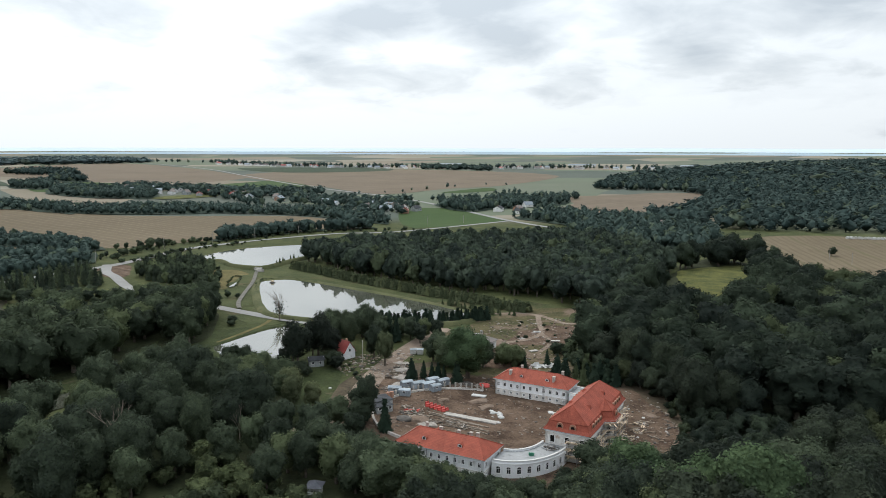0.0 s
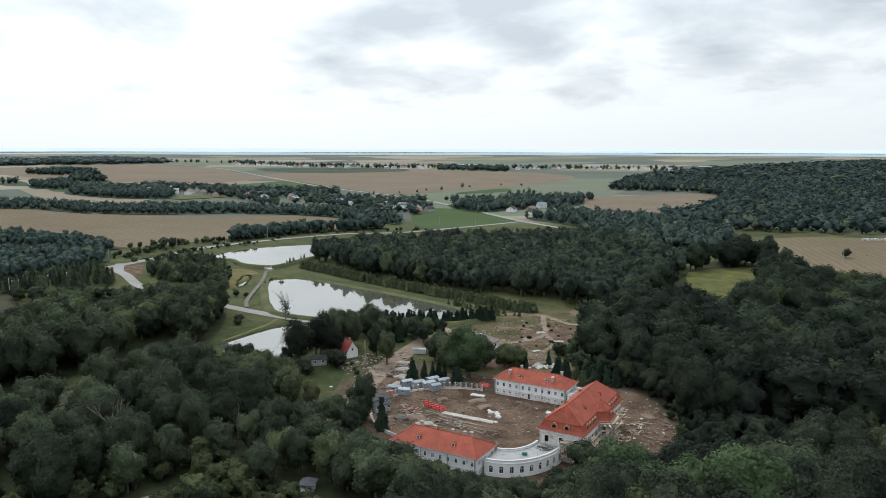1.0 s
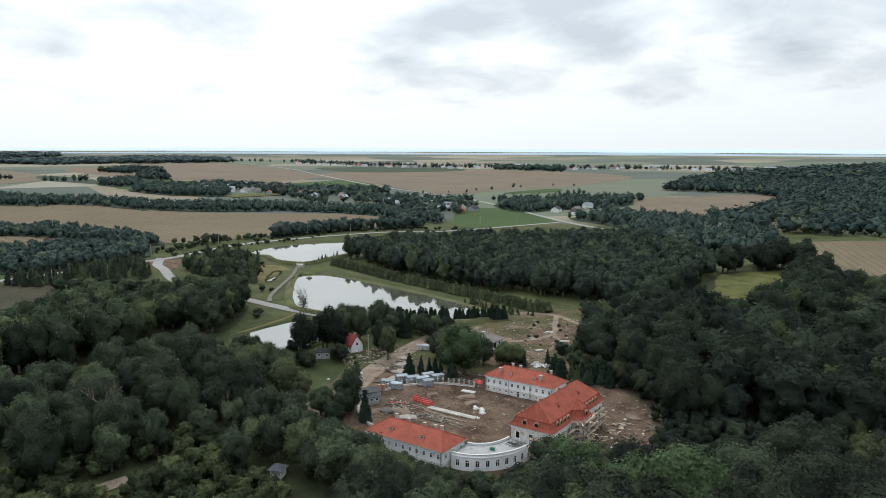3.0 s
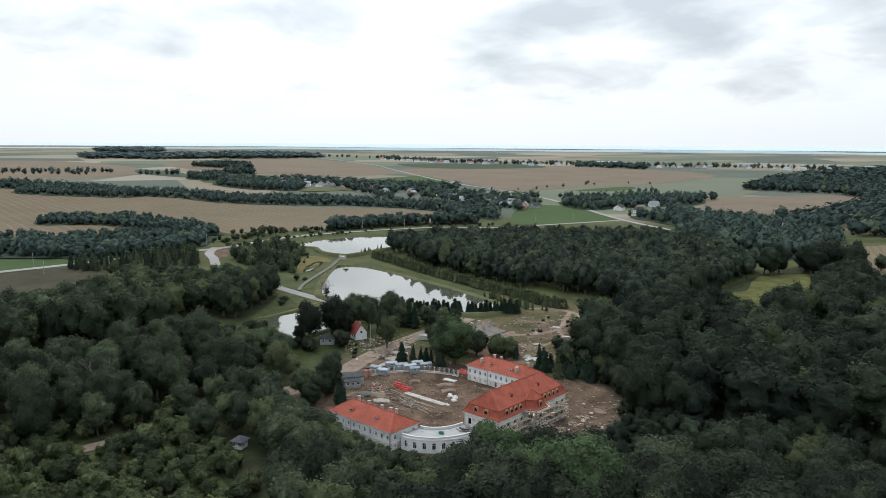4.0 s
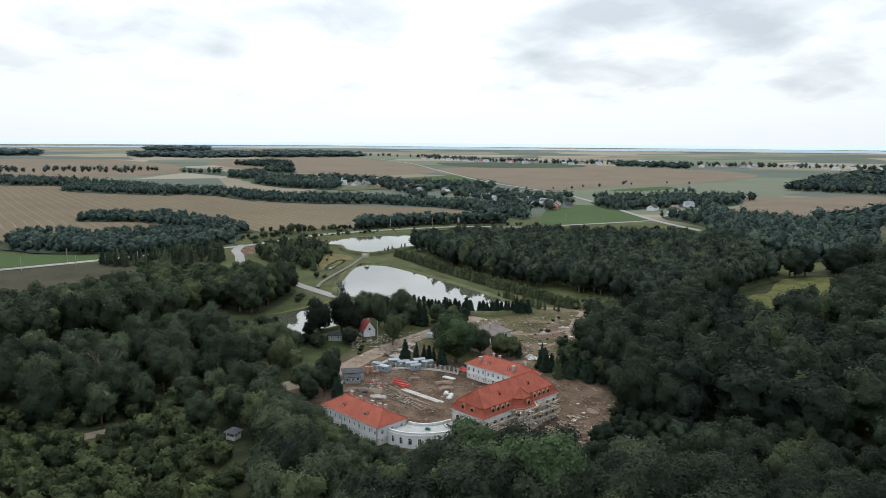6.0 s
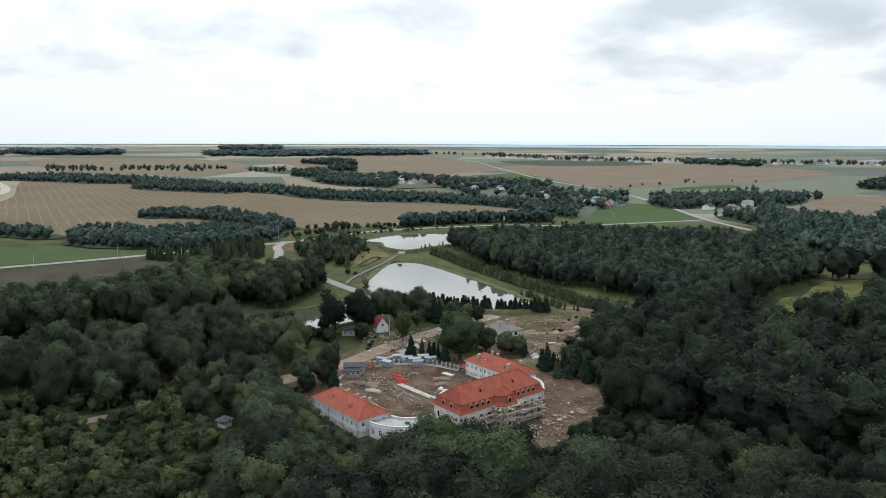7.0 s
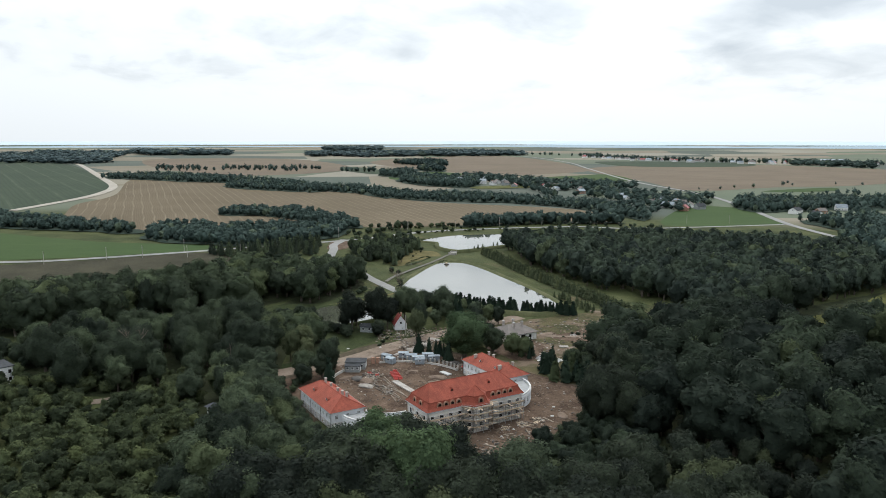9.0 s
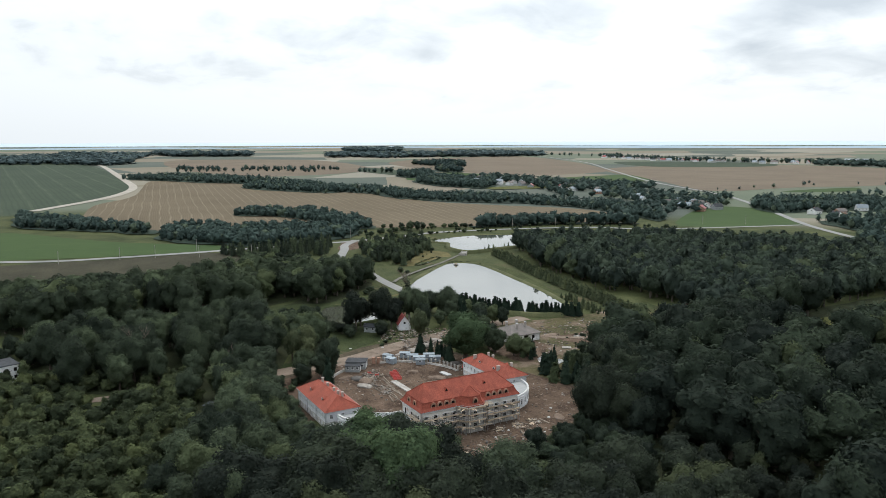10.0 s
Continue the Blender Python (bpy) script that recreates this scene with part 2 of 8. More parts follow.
PLOUGHED = mottled("dark_weedy_tilth", (0.024, 0.024, 0.015), (0.056, 0.052, 0.034), 0.05, 0.9, 0.95, 0.1, 0.8, 0.25)
# dark green cover that makes the gaps between spaced trees look dark
FLOOR_FAR = mottled("ground_cover_far_off", (0.020, 0.032, 0.026), (0.045, 0.062, 0.048), 0.02, 0.3, 0.95, 0.05, 0.8, 0.5)


def crop(name, dark, light, angle, lines, width, strength=0.45):
    """A field with tramlines every `width` metres, running at an angle."""
    m, nt, b = material(name, 0.95, 0.08)
    p = place(nt)
    turned = mapped(nt, p, rot=(0, 0, radians(angle)))
    wob = noise_of(nt, p, 0.012, 3.0)
    sep = nt.nodes.new("ShaderNodeSeparateXYZ")
    link(nt, turned, sep.inputs[0])
    u = maths(nt, "ADD", sep.outputs[0], maths(nt, "MULTIPLY", wob, 7.0))
    saw = maths(nt, "FRACT", maths(nt, "DIVIDE", u, width))
    line = maths(nt, "LESS_THAN", saw, 0.11)
    saw2 = maths(nt, "FRACT", maths(nt, "DIVIDE", u, width / 5.0))
    fine = maths(nt, "MULTIPLY", maths(nt, "LESS_THAN", saw2, 0.36), 0.30)
    n1 = noise_of(nt, p, 0.010, 5.0, 0.6)
    n2 = noise_of(nt, mapped(nt, turned, scale=(1, 0.15, 1)), 0.5, 4.0, 0.6)
    f = maths(nt, "ADD", maths(nt, "MULTIPLY", n1, 0.65), maths(nt, "MULTIPLY", n2, 0.35))
    col = ramp(nt, f, [(0.33, dark), (0.68, light)])
    patch = ramp(nt, noise_of(nt, p, 0.03, 4.0, 0.6), [(0.40, 0.35), (0.62, 1.0)])
    k = maths(nt, "MULTIPLY", line, maths(nt, "MULTIPLY", patch, strength))
    col = mix(nt, fine, col, tuple(0.72 * c for c in dark))
    col = mix(nt, k, col, lines)
    link(nt, col, b.inputs["Base Color"])
    add_bump(nt, b, n2, 0.6, 0.25)
    return m


WHEAT = crop("ripe_wheat", (0.095, 0.076, 0.050), (0.139, 0.111, 0.075), -84, (0.23, 0.195, 0.14), 8.0, 0.45)
WHEAT_FAR = crop("far_ripe_wheat", (0.116, 0.093, 0.069), (0.156, 0.125, 0.093), 20, (0.20, 0.165, 0.13), 40.0, 0.25)
STUBBLE = crop("stubble", (0.100, 0.080, 0.052), (0.150, 0.122, 0.082), -20, (0.09, 0.085, 0.045), 24.0, 0.7)
GREEN_CROP = crop("green_crop", (0.036, 0.063, 0.023), (0.050, 0.079, 0.028), 15, (0.058, 0.088, 0.032), 20.0, 0.3)
GREEN_DULL = crop("dull_green_crop", (0.032, 0.047, 0.032), (0.046, 0.063, 0.040), 85, (0.08, 0.10, 0.065), 26.0, 0.5)


def ground_material():
    m, nt, b = material("ground", 0.95, 0.08)
    p = place(nt)
    near = ramp(nt, maths(nt, "ADD", maths(nt, "MULTIPLY", noise_of(nt, p, 0.05, 5.0, 0.6), 0.6), maths(nt, "MULTIPLY", noise_of(nt, p, 1.1, 5.0, 0.6), 0.4)),
                [(0.35, (0.022, 0.032, 0.013)), (0.65, (0.078, 0.086, 0.036))])
    # far off: a patchwork of fields, distance haze tinted into the blue-green ones
    q = mapped(nt, p, scale=(1.0, 0.8, 1.0), rot=(0, 0, radians(25)))
    vor = node(nt, "ShaderNodeTexVoronoi", Scale=0.0042, Randomness=0.9)
    link(nt, q, vor.inputs["Vector"])
    sep = nt.nodes.new("ShaderNodeSeparateColor")
    link(nt, vor.outputs["Color"], sep.inputs[0])
    fields = ramp(nt, sep.outputs[0], [(0.0, (0.165, 0.145, 0.115)), (0.18, (0.050, 0.074, 0.070)), (0.36, (0.085, 0.115, 0.085)), (0.52, (0.20, 0.185, 0.15)), (0.64, (0.050, 0.074, 0.072)), (0.76, (0.085, 0.11, 0.085)), (0.92, (0.215, 0.205, 0.175))], True)
    vary = noise_of(nt, p, 0.006, 5.0, 0.6)
    fields = mix(nt, 0.22, fields, ramp(nt, vary, [(0.3, (0.12, 0.12, 0.07)), (0.7, (0.25, 0.21, 0.15))]))
    length = nt.nodes.new("ShaderNodeVectorMath")
    length.operation = "LENGTH"
    link(nt, p, length.inputs[0])
    far = maths(nt, "DIVIDE", maths(nt, "SUBTRACT", length.outputs["Value"], 620.0), 60.0, clamp=True)
    link(nt, mix(nt, far, near, fields), b.inputs["Base Color"])
    add_bump(nt, b, noise_of(nt, p, 0.8, 5.0), 0.8, 0.3)
    return m


def water_material():
    m, nt, b = material("pond_water", 0.025, 1.0)
    p = place(nt)
    col = ramp(nt, noise_of(nt, p, 0.03, 3.0), [(0.35, (0.055, 0.060, 0.045)), (0.7, (0.095, 0.098, 0.078))])
    link(nt, col, b.inputs["Base Color"])
    b.inputs["IOR"].default_value = 2.1
    add_bump(nt, b, noise_of(nt, p, 0.9, 3.0), 0.05, 0.02)
    return m


# leaf litter and weeds, with the shade under trees put into the colour
SHADED_FLOOR = mottled("forest_floor", (0.013, 0.017, 0.009), (0.040, 0.047, 0.022), 0.2, 1.5, 0.95, 0.1, 0.9, 0.25)
GROUND, WATER = ground_material(), water_material()


# ---- ground ----
YARD = -2.0                        # level of the palace yard


def smooth(a, b, x):
    t = min(max((x - a) / (b - a), 0.0), 1.0)
    return t * t * (3 - 2 * t)


def level(x, y):
    """Height of the ground: the yard lies lowest, the plain rises gently towards the distance, more so to the west."""
    r, az = math.hypot(x, y), math.degrees(math.atan2(-x, y))
    h = float(np.interp(r, [0, 215, 350, 650, 1000, 2500, 5000], [YARD, YARD, 0, 2, 7, 21, 42]))
    return h + 3.5 * smooth(45, 57, az) * smooth(250, 400, r)


def mesh_from(name, verts, faces, mats, smooth_faces=False):
    me = bpy.data.meshes.new(name)
    me.from_pydata(verts, [], faces)
    for m in mats:
        me.materials.append(m)
    if smooth_faces:
        me.polygons.foreach_set("use_smooth", [True] * len(me.polygons))
    me.update()
    return me


def build_ground():
    radii = [0.0] + [6.0 * k for k in range(1, 90)]
    while radii[-1] < 4950:
        radii.append(min(radii[-1] * 1.06, 4960.0))
    n = 240
    verts, faces = [(0, 0, level(0, 0))], []
    for r in radii[1:]:
        for k in range(n):
            a = 2 * math.pi * k / n
            x, y = -r * math.sin(a), r * math.cos(a)
            verts.append((x, y, level(x, y) + 0.12 * noise.noise((x * 0.05, y * 0.05, 0))))
    for k in range(n):
        faces.append((0, 1 + k, 1 + (k + 1) % n))
    for i in range(len(radii) - 2):
        a, b = 1 + i * n, 1 + (i + 1) * n
        for k in range(n):
            faces.append((a + k, b + k, b + (k + 1) % n, a + (k + 1) % n))
    ob = new("ground", mesh_from("ground", verts, faces, [GROUND], True))
    return tagged(ob, "wide rolling plain of grass and distant fields", "ground", kind="structure")


def spline(points, step, closed=True):
    """A smooth line through points (Catmull-Rom), with a point every `step` metres or so."""
    out, n = [], len(points)
    for i in range(n if closed else n - 1):
        if closed:
            a, b, c, d = (points[(i + k) % n] for k in (-1, 0, 1, 2))
        else:
            a, b, c, d = points[max(i - 1, 0)], points[i], points[i + 1], points[min(i + 2, n - 1)]
        m = max(2, int(math.dist(b, c) / step))
        for k in range(m):
            t = k / m
            out.append(tuple(0.5 * (2 * b[j] + (c[j] - a[j]) * t + (2 * a[j] - 5 * b[j] + 4 * c[j] - d[j]) * t * t + (3 * b[j] - a[j] - 3 * c[j] + d[j]) * t ** 3) for j in (0, 1)))
    if not closed:
        out.append(tuple(points[-1]))
    return out


def inside(x, y, poly):
    hit, n = False, len(poly)
    for i in range(n):
        (ax, ay), (bx, by) = poly[i], poly[i - 1]
        if (ay > y) != (by > y) and x < (bx - ax) * (y - ay) / (by - ay) + ax:
            hit = not hit
    return hit


def sheet(name, poly, mat, lift, step=12.0, flat=None, curved=True, label="", category="", rough=0.0, kind="structure"):
    """A patch of ground cover with the given outline, draped over the ground (or level at `flat`)."""
    line = spline(poly, step * 0.6) if curved else [tuple(p) for p in poly]
    if rough:
        line = [(x + rough * noise.noise((x * 0.09, y * 0.09, 3)), y + rough * noise.noise((x * 0.09, y * 0.09, 8))) for x, y in line]
    pts = [Vector(p) for p in line]
    edges = [(i, (i + 1) % len(pts)) for i in range(len(pts))]
    xs, ys = [p[0] for p in line], [p[1] for p in line]
    x = min(xs) + step / 2
    while x < max(xs):
        y = min(ys) + step / 2
        while y < max(ys):
            if inside(x, y, line):
                pts.append(Vector((x, y)))
            y += step
        x += step
    vs, _, fs, *_ = delaunay_2d_cdt(pts, edges, [list(range(len(line)))], 1, 0.01)
    verts = [(v.x, v.y, (level(v.x, v.y) + lift) if flat is None else flat) for v in vs]
    faces = [tuple(f) for f in fs]
    ob = new(name, mesh_from(name, verts, faces, [mat], True))
    for p in ob.data.polygons:
        if p.normal.z < 0:
            p.flip()
    return tagged(ob, label, category, kind=kind)


def strip(name, line, width, mat, lift, crown=0.0, label="", category="road", closed=False, step=8.0, base=None, kind="structure"):
    """A road or bank along a line; crown: how far its middle stands above its sides."""
    pts = spline(line, step, closed)
    n = len(pts)
    prof = [(-0.5, 0.0), (-0.28, 0.85), (0.0, 1.0), (0.28, 0.85), (0.5, 0.0)]
    verts, faces = [], []
    for i, (x, y) in enumerate(pts):
        a = pts[i - 1] if (closed or i) else pts[0]
        b = pts[(i + 1) % n] if (closed or i < n - 1) else pts[-1]
        dx, dy = b[0] - a[0], b[1] - a[1]
        d = math.hypot(dx, dy) or 1.0
        w = width(i / (n - 1)) if callable(width) else width
        for u, h in prof:
            px, py = x - dy / d * w * u, y + dx / d * w * u
            z = level(px, py) + lift + h * crown if base is None else (1 - h) * (min(level(px, py), base) - 0.3) + h * (base + lift + crown)
            verts.append((px, py, z))
    k = len(prof)
    for i in range(n if closed else n - 1):
        j = (i + 1) % n
        for q in range(k - 1):
            faces.append((i * k + q, j * k + q, j * k + q + 1, i * k + q + 1))
    ob = new(name, mesh_from(name, verts, faces, [mat], True))
    for p in ob.data.polygons:
        if p.normal.z < 0:
            p.flip()
    return tagged(ob, label, category, kind=kind)


build_ground()

# water
UPPER = [(-342, 290), (-351, 321), (-345, 346), (-330, 369), (-318, 374), (-296, 338), (-291, 312), (-287, 292), (-291, 286), (-308, 285), (-325, 293), (-333, 287)]
MAIN = [(-267, 267), (-255, 275), (-232, 274), (-207, 270), (-182, 266), (-156, 260), (-140, 253), (-138, 240), (-160, 222), (-203, 212), (-222, 221), (-236, 233), (-256, 252)]
LOW = [(-192.5, 203), (-194.5, 196), (-194.5, 187), (-193.5, 177), (-192, 168), (-184, 163), (-172, 159), (-162, 159), (-160, 166), (-162, 178), (-164, 186), (-170, 192), (-180, 198), (-187, 203)]
POOL = [(-281, 265), (-281, 261), (-272, 250), (-265, 243), (-262, 242), (-263, 246), (-268, 252), (-277, 263)]
CHANNEL = [(-190, 172), (-197, 168), (-194, 150), (-189, 135), (-191, 120), (-192, 108), (-195, 90), (-183, 90), (-181, 110), (-180, 122), (-177, 135), (-183, 150), (-186, 165)]
sheet("water", UPPER, WATER, 0, 10, 2.05, label="pale grey pond water mirroring the cloudy sky", category="water")
sheet("water", MAIN, WATER, 0, 10, 0.15, label="still pond water mirroring the cloudy sky", category="water")
sheet("water", POOL, WATER, 0, 6, 0.42, label="narrow pool in the meadow below the bank", category="water")
sheet("water", LOW, WATER, 0, 8, -0.9, label="small pond of still water below the dam", category="water")
sheet("water", CHANNEL, WATER, 0, 6, -1.75, label="narrow dark water channel among trees", category="water")

# meadows and banks
sheet("meadow", [(-345, 262), (-352, 300), (-340, 285), (-300, 278), (-285, 283), (-262, 262), (-240, 236), (-215, 213), (-196, 206), (-205, 198), (-225, 205), (-262, 208), (-300, 230)], GRASS, 0.05, label="mown green meadow beside the ponds", category="meadow", rough=2)
sheet("meadow", [(-292, 292), (-282, 300), (-276, 312), (-225, 294), (-181, 286), (-145, 290), (-112, 286), (-118, 268), (-140, 262), (-160, 266), (-200, 276), (-240, 282), (-272, 276)], GRASS, 0.05, label="grassy embankment strip along the pond", category="meadow", rough=1.5)
sheet("meadow", [(-160, 168), (-150, 176), (-141, 174), (-133, 163), (-127.5, 151), (-122, 142), (-116, 136), (-124, 132), (-138, 146), (-154, 158)], GRASS_ROUGH, 0.07, 6, label="overgrown green meadow beside the track", category="meadow", rough=2)
sheet("meadow", [(-86, 358), (-94, 401), (-72, 432), (-55, 414), (-58, 372), (-50, 326), (-64, 300), (-82, 306)], GRASS_YELLOW, 0.32, label="yellow-green clearing in the wood", category="meadow", rough=4)
sheet("waste_ground", [(-136, 214), (-134, 240), (-133, 256), (-122, 280), (-96, 288), (-88, 250), (-88, 222), (-68, 207), (-64, 203), (-98, 192), (-118, 201)], WASTE, 0.06, 8, label="churned waste ground with weeds and rubble", category="ground", rough=3)
strip("bank", MAIN, 5.0, GRASS_BANK, -0.25, 0.75, "grassy bank round the pond", "bank", True, 5.0, 0.0)
strip("bank", UPPER, 5.0, GRASS_BANK, 1.55, 0.85, "grassy bank round the upper pond", "bank", True, 5.0, 0.0)
strip("bank", LOW, 3.2, GRASS_ROUGH, -1.25, 0.75, "low grassy bank round the small pond", "bank", True, 4.0, 0.0)

sheet("meadow", [(-304, 262), (-298, 276), (-286, 275), (-281, 268), (-270, 247), (-262, 238), (-270, 234), (-287, 247)], GRASS_OCHRE, 0.12, 6, label="dry ochre grass between wood and pond bank", category="meadow", rough=2.5)
strip("track", [(-203, 207), (-200, 200), (-198.5, 192), (-197, 184), (-195.8, 174)], 1.6, GRASS_OCHRE, 0.12, 0.06, "faint trodden path along the small pond", "track", step=3)
sheet("meadow", [(-226, 208), (-206, 210), (-190, 210), (-166, 212), (-157, 192), (-155, 168), (-164, 154), (-188, 158), (-201, 168), (-210, 190)], GRASS_ROUGH, 0.03, 6, label="rough grass round the small pond", category="meadow", rough=1.5)

# fields
sheet("field", [(-622, 89), (-700, 101), (-795, 142), (-1050, 185), (-1037, 235), (-919, 288), (-759, 340), (-701, 382), (-580, 405), (-507, 488), (-449, 513), (-408, 499), (-354, 474), (-382, 430), (-398, 357), (-400, 325), (-398, 287), (-420, 262), (-430, 205), (-450, 135), (-480, 112), (-535, 85)], WHEAT, 0.15, 25, label="ripe wheat field with tramlines", category="field")
sheet("field", [(-499, 33), (-456, 69), (-414, 101), (-388, 132), (-364, 160), (-349, 158), (-354, 98), (-366, 42), (-380, -40), (-520, -40)], GREEN_CROP, 0.15, 20, label="bright green crop field", category="field")
sheet("field", [(-2061, -69), (-1721, 114), (-1085, 148), (-930, 149), (-820, 128), (-667, 45), (-620, 0), (-700, -300), (-1700, -500)], GREEN_DULL, 0.2, 50, label="wide dull green crop field", category="field")
sheet("field", [(-1736, 980), (-1780, 1270), (-1400, 1180), (-1124, 1049), (-1000, 975), (-936, 782), (-1087, 692), (-1500, 740)], WHEAT_FAR, 0.25, 60, label="distant ripe wheat field", category="field")
sheet("field", [(-1080, 1035), (-1087, 1393), (-787, 1459), (-560, 1350), (-506, 1022), (-540, 895), (-556, 768), (-728, 846)], WHEAT_FAR, 0.25, 60, label="distant brown wheat field beside the highway", category="field")
sheet("field", [(-422, 620), (-380, 648), (-292, 586), (-287, 565), (-316, 504), (-345, 506)], GREEN_CROP, 0.15, 20, label="small green field by the crossroads", category="field")
sheet("field", [(-346, 851), (-301, 902), (-266, 969), (-222, 986), (-178, 922), (-199, 777), (-190, 698), (-200, 642), (-235, 668), (-289, 718), (-297, 766)], WHEAT_FAR, 0.2, 30, label="wheat field at the edge of the woods", category="field")
sheet("field", [(-95, 529), (-84, 572), (-46, 604), (20, 605), (60, 540), (60, 335), (0, 362), (-40, 390), (-60, 440), (-80, 480)], STUBBLE, 0.15, 20, label="striped stubble field", category="field")
sheet("field", [(-290, 30), (-286, 60), (-282, 95), (-270, 120), (-268, 145), (-300, 158), (-318, 170), (-341, 150), (-344, 96), (-350, 40), (-340, 10)], PLOUGHED, 0.1, 15, label="strip of dark ploughed earth", category="field")
sheet("field", [(-1060, 620), (-1000, 690), (-820, 620), (-830, 560), (-900, 520)], GREEN_CROP, 0.25, 40, label="distant green field by the village", category="field")
sheet("field", [(-1950, 350), (-1800, 640), (-1250, 600), (-1080, 380), (-1250, 290), (-1650, 270)], WHEAT_FAR, 0.3, 70, label="distant wheat field", category="field")

sheet("field", [(-866, 774), (-887, 871), (-883, 919), (-734, 837), (-763, 797), (-821, 762)], GREEN_CROP, 0.3, 30, label="strip of green crop beside the highway", category="field")
sheet("field", [(-508, 840), (-498, 946), (-463, 898), (-492, 828)], GREEN_CROP, 0.35, 30, label="narrow green strip between wheat fields", category="field")
sheet("field", [(-1341, 1272), (-1266, 1390), (-1090, 1484), (-967, 1362), (-1047, 1187), (-1161, 1168)], GREEN_DULL, 0.4, 50, label="dull green field before the far village", category="field")
sheet("field", [(-1311, 610), (-1165, 618), (-1031, 554), (-1188, 553)], GREEN_DULL, 0.4, 40, label="pale green patch in the far wheat", category="field")
sheet("garden", [(-722, 558), (-725, 637), (-693, 620), (-692, 543)], GRASS_YELLOW, 0.7, 20, label="yellow-green garden plot by the village", category="garden")

# roads
ROAD = [(-150, 500), (-238, 554), (-286, 578), (-300, 530), (-324, 461), (-353, 432), (-370, 389), (-377, 358), (-375, 315), (-360, 274), (-347, 240), (-346, 200), (-346, 156), (-347, 127), (-349, 97), (-352, 69), (-361, 43), (-380, 0)]
strip("road", ROAD[2:], 5.0, ASPHALT, 0.25, 0.12, "pale grey country road")
strip("road", [(-351, 240), (-332, 226), (-318, 221), (-293, 210), (-271, 207), (-255, 211), (-240, 210.5), (-225, 210.5), (-210, 210.5), (-197, 211), (-170, 214)], 5.0, ASPHALT, 0.18, 0.1, "pale grey lane to the dam", step=4)
strip("road", [(-282, 278), (-264, 258), (-247, 236), (-235, 221), (-227, 214)], 1.8, GRAVEL, 0.5, 0.1, "gravel path along the pond bank", step=4)
strip("road", [(-658, 47), (-756, 103), (-835, 134), (-924, 151), (-1075, 152), (-1551, 147), (-1700, 140)], 10.0, PALE_TRACK, 0.5, 0.1, "pale dirt road winding through fields", step=20)
strip("road", [(-100, 480), (-201, 535), (-282, 580), (-375, 648), (-476, 716), (-551, 753), (-731, 829), (-1062, 1020), (-1376, 1197), (-1866, 1373)], 5.5, ASPHALT, 0.35, 0.15, "grey highway running to the horizon", step=20)
strip("road", [(-140, 232), (-137, 211), (-133, 190), (-128, 172), (-122, 158), (-119, 146), (-118, 134), (-116, 122)], 7.0, TRACK, 0.1, 0.08, "rutted dirt track to the building site", "track", step=4)

for line, w in (([(-134, 262), (-126, 268), (-116, 268), (-104, 262), (-96, 268), (-86, 276)], 2.4), ([(-118, 268), (-112, 256), (-106, 244), (-108, 232), (-116, 222), (-126, 216)], 2.0), ([(-106, 244), (-98, 234), (-97, 222)], 1.8)):
    strip("track", line, w, TRACK, 0.12, 0.05, "faint vehicle track over waste ground", "track", step=3)
sheet("track", [(-119, 76), (-115, 79), (-114.5, 86), (-116, 91), (-118, 86)], TRACK, 0.16, 4, label="sandy patch of an old lane among bushes", category="track", rough=1.5)
sheet("bare_ground", [(-347, 233), (-343, 246), (-334, 241), (-323, 233), (-314, 222), (-318, 217), (-329, 221)], EARTH, 0.14, 5, label="brown bare earth round the bend of the lane", category="ground", rough=2)
sheet("bare_ground", [(-110, 226), (-98, 232), (-92, 246), (-98, 258), (-108, 256), (-113, 240)], EARTH, 0.10, 5, label="brown bare earth on waste ground", category="ground", rough=5)
sheet("bare_ground", [(-130, 210), (-112, 218), (-100, 214), (-92, 205), (-104, 198), (-120, 202)], EARTH, 0.09, 5, label="churned bare earth round the unfinished house", category="ground", rough=4)
sheet("weed_patch", [(-100, 262), (-90, 256), (-86, 268), (-94, 280), (-108, 280)], GRASS_ROUGH, 0.11, 5, label="dark green weeds on waste ground", category="ground", rough=3)

# bare yards round the palace
sheet("trodden_ground", [(-134, 172), (-122, 194), (-98, 206), (-64, 212), (-40, 204), (-34, 184), (-28, 168), (-28, 154), (-40, 140), (-52, 122), (-66, 115), (-96, 117), (-112, 124), (-124, 140)], WEEDS, 0.04, 6, label="weedy trodden ground round the building site", category="ground", rough=2)
sheet("yard", [(-128, 170), (-116, 184), (-100, 190), (-64, 201), (-52, 193), (-43, 181), (-36, 168), (-34, 156), (-42, 145), (-56, 136), (-60, 126), (-68, 122), (-96, 120), (-108, 127), (-119, 146)], EARTH, 0.07, 5, label="bare churned earth of a building site", category="yard", rough=1.5)


# ---- trees ----
RNG = np.random.default_rng(7)


def ico(sub):
    bm = bmesh.new()
    bmesh.ops.create_icosphere(bm, subdivisions=sub, radius=1.0)
    v = np.array([q.co[:] for q in bm.verts])
    f = np.array([[q.index for q in t.verts] for t in bm.faces])
    bm.free()
    return v, f


ICO1, ICO2, ICO3 = ico(1), ico(2), ico(3)


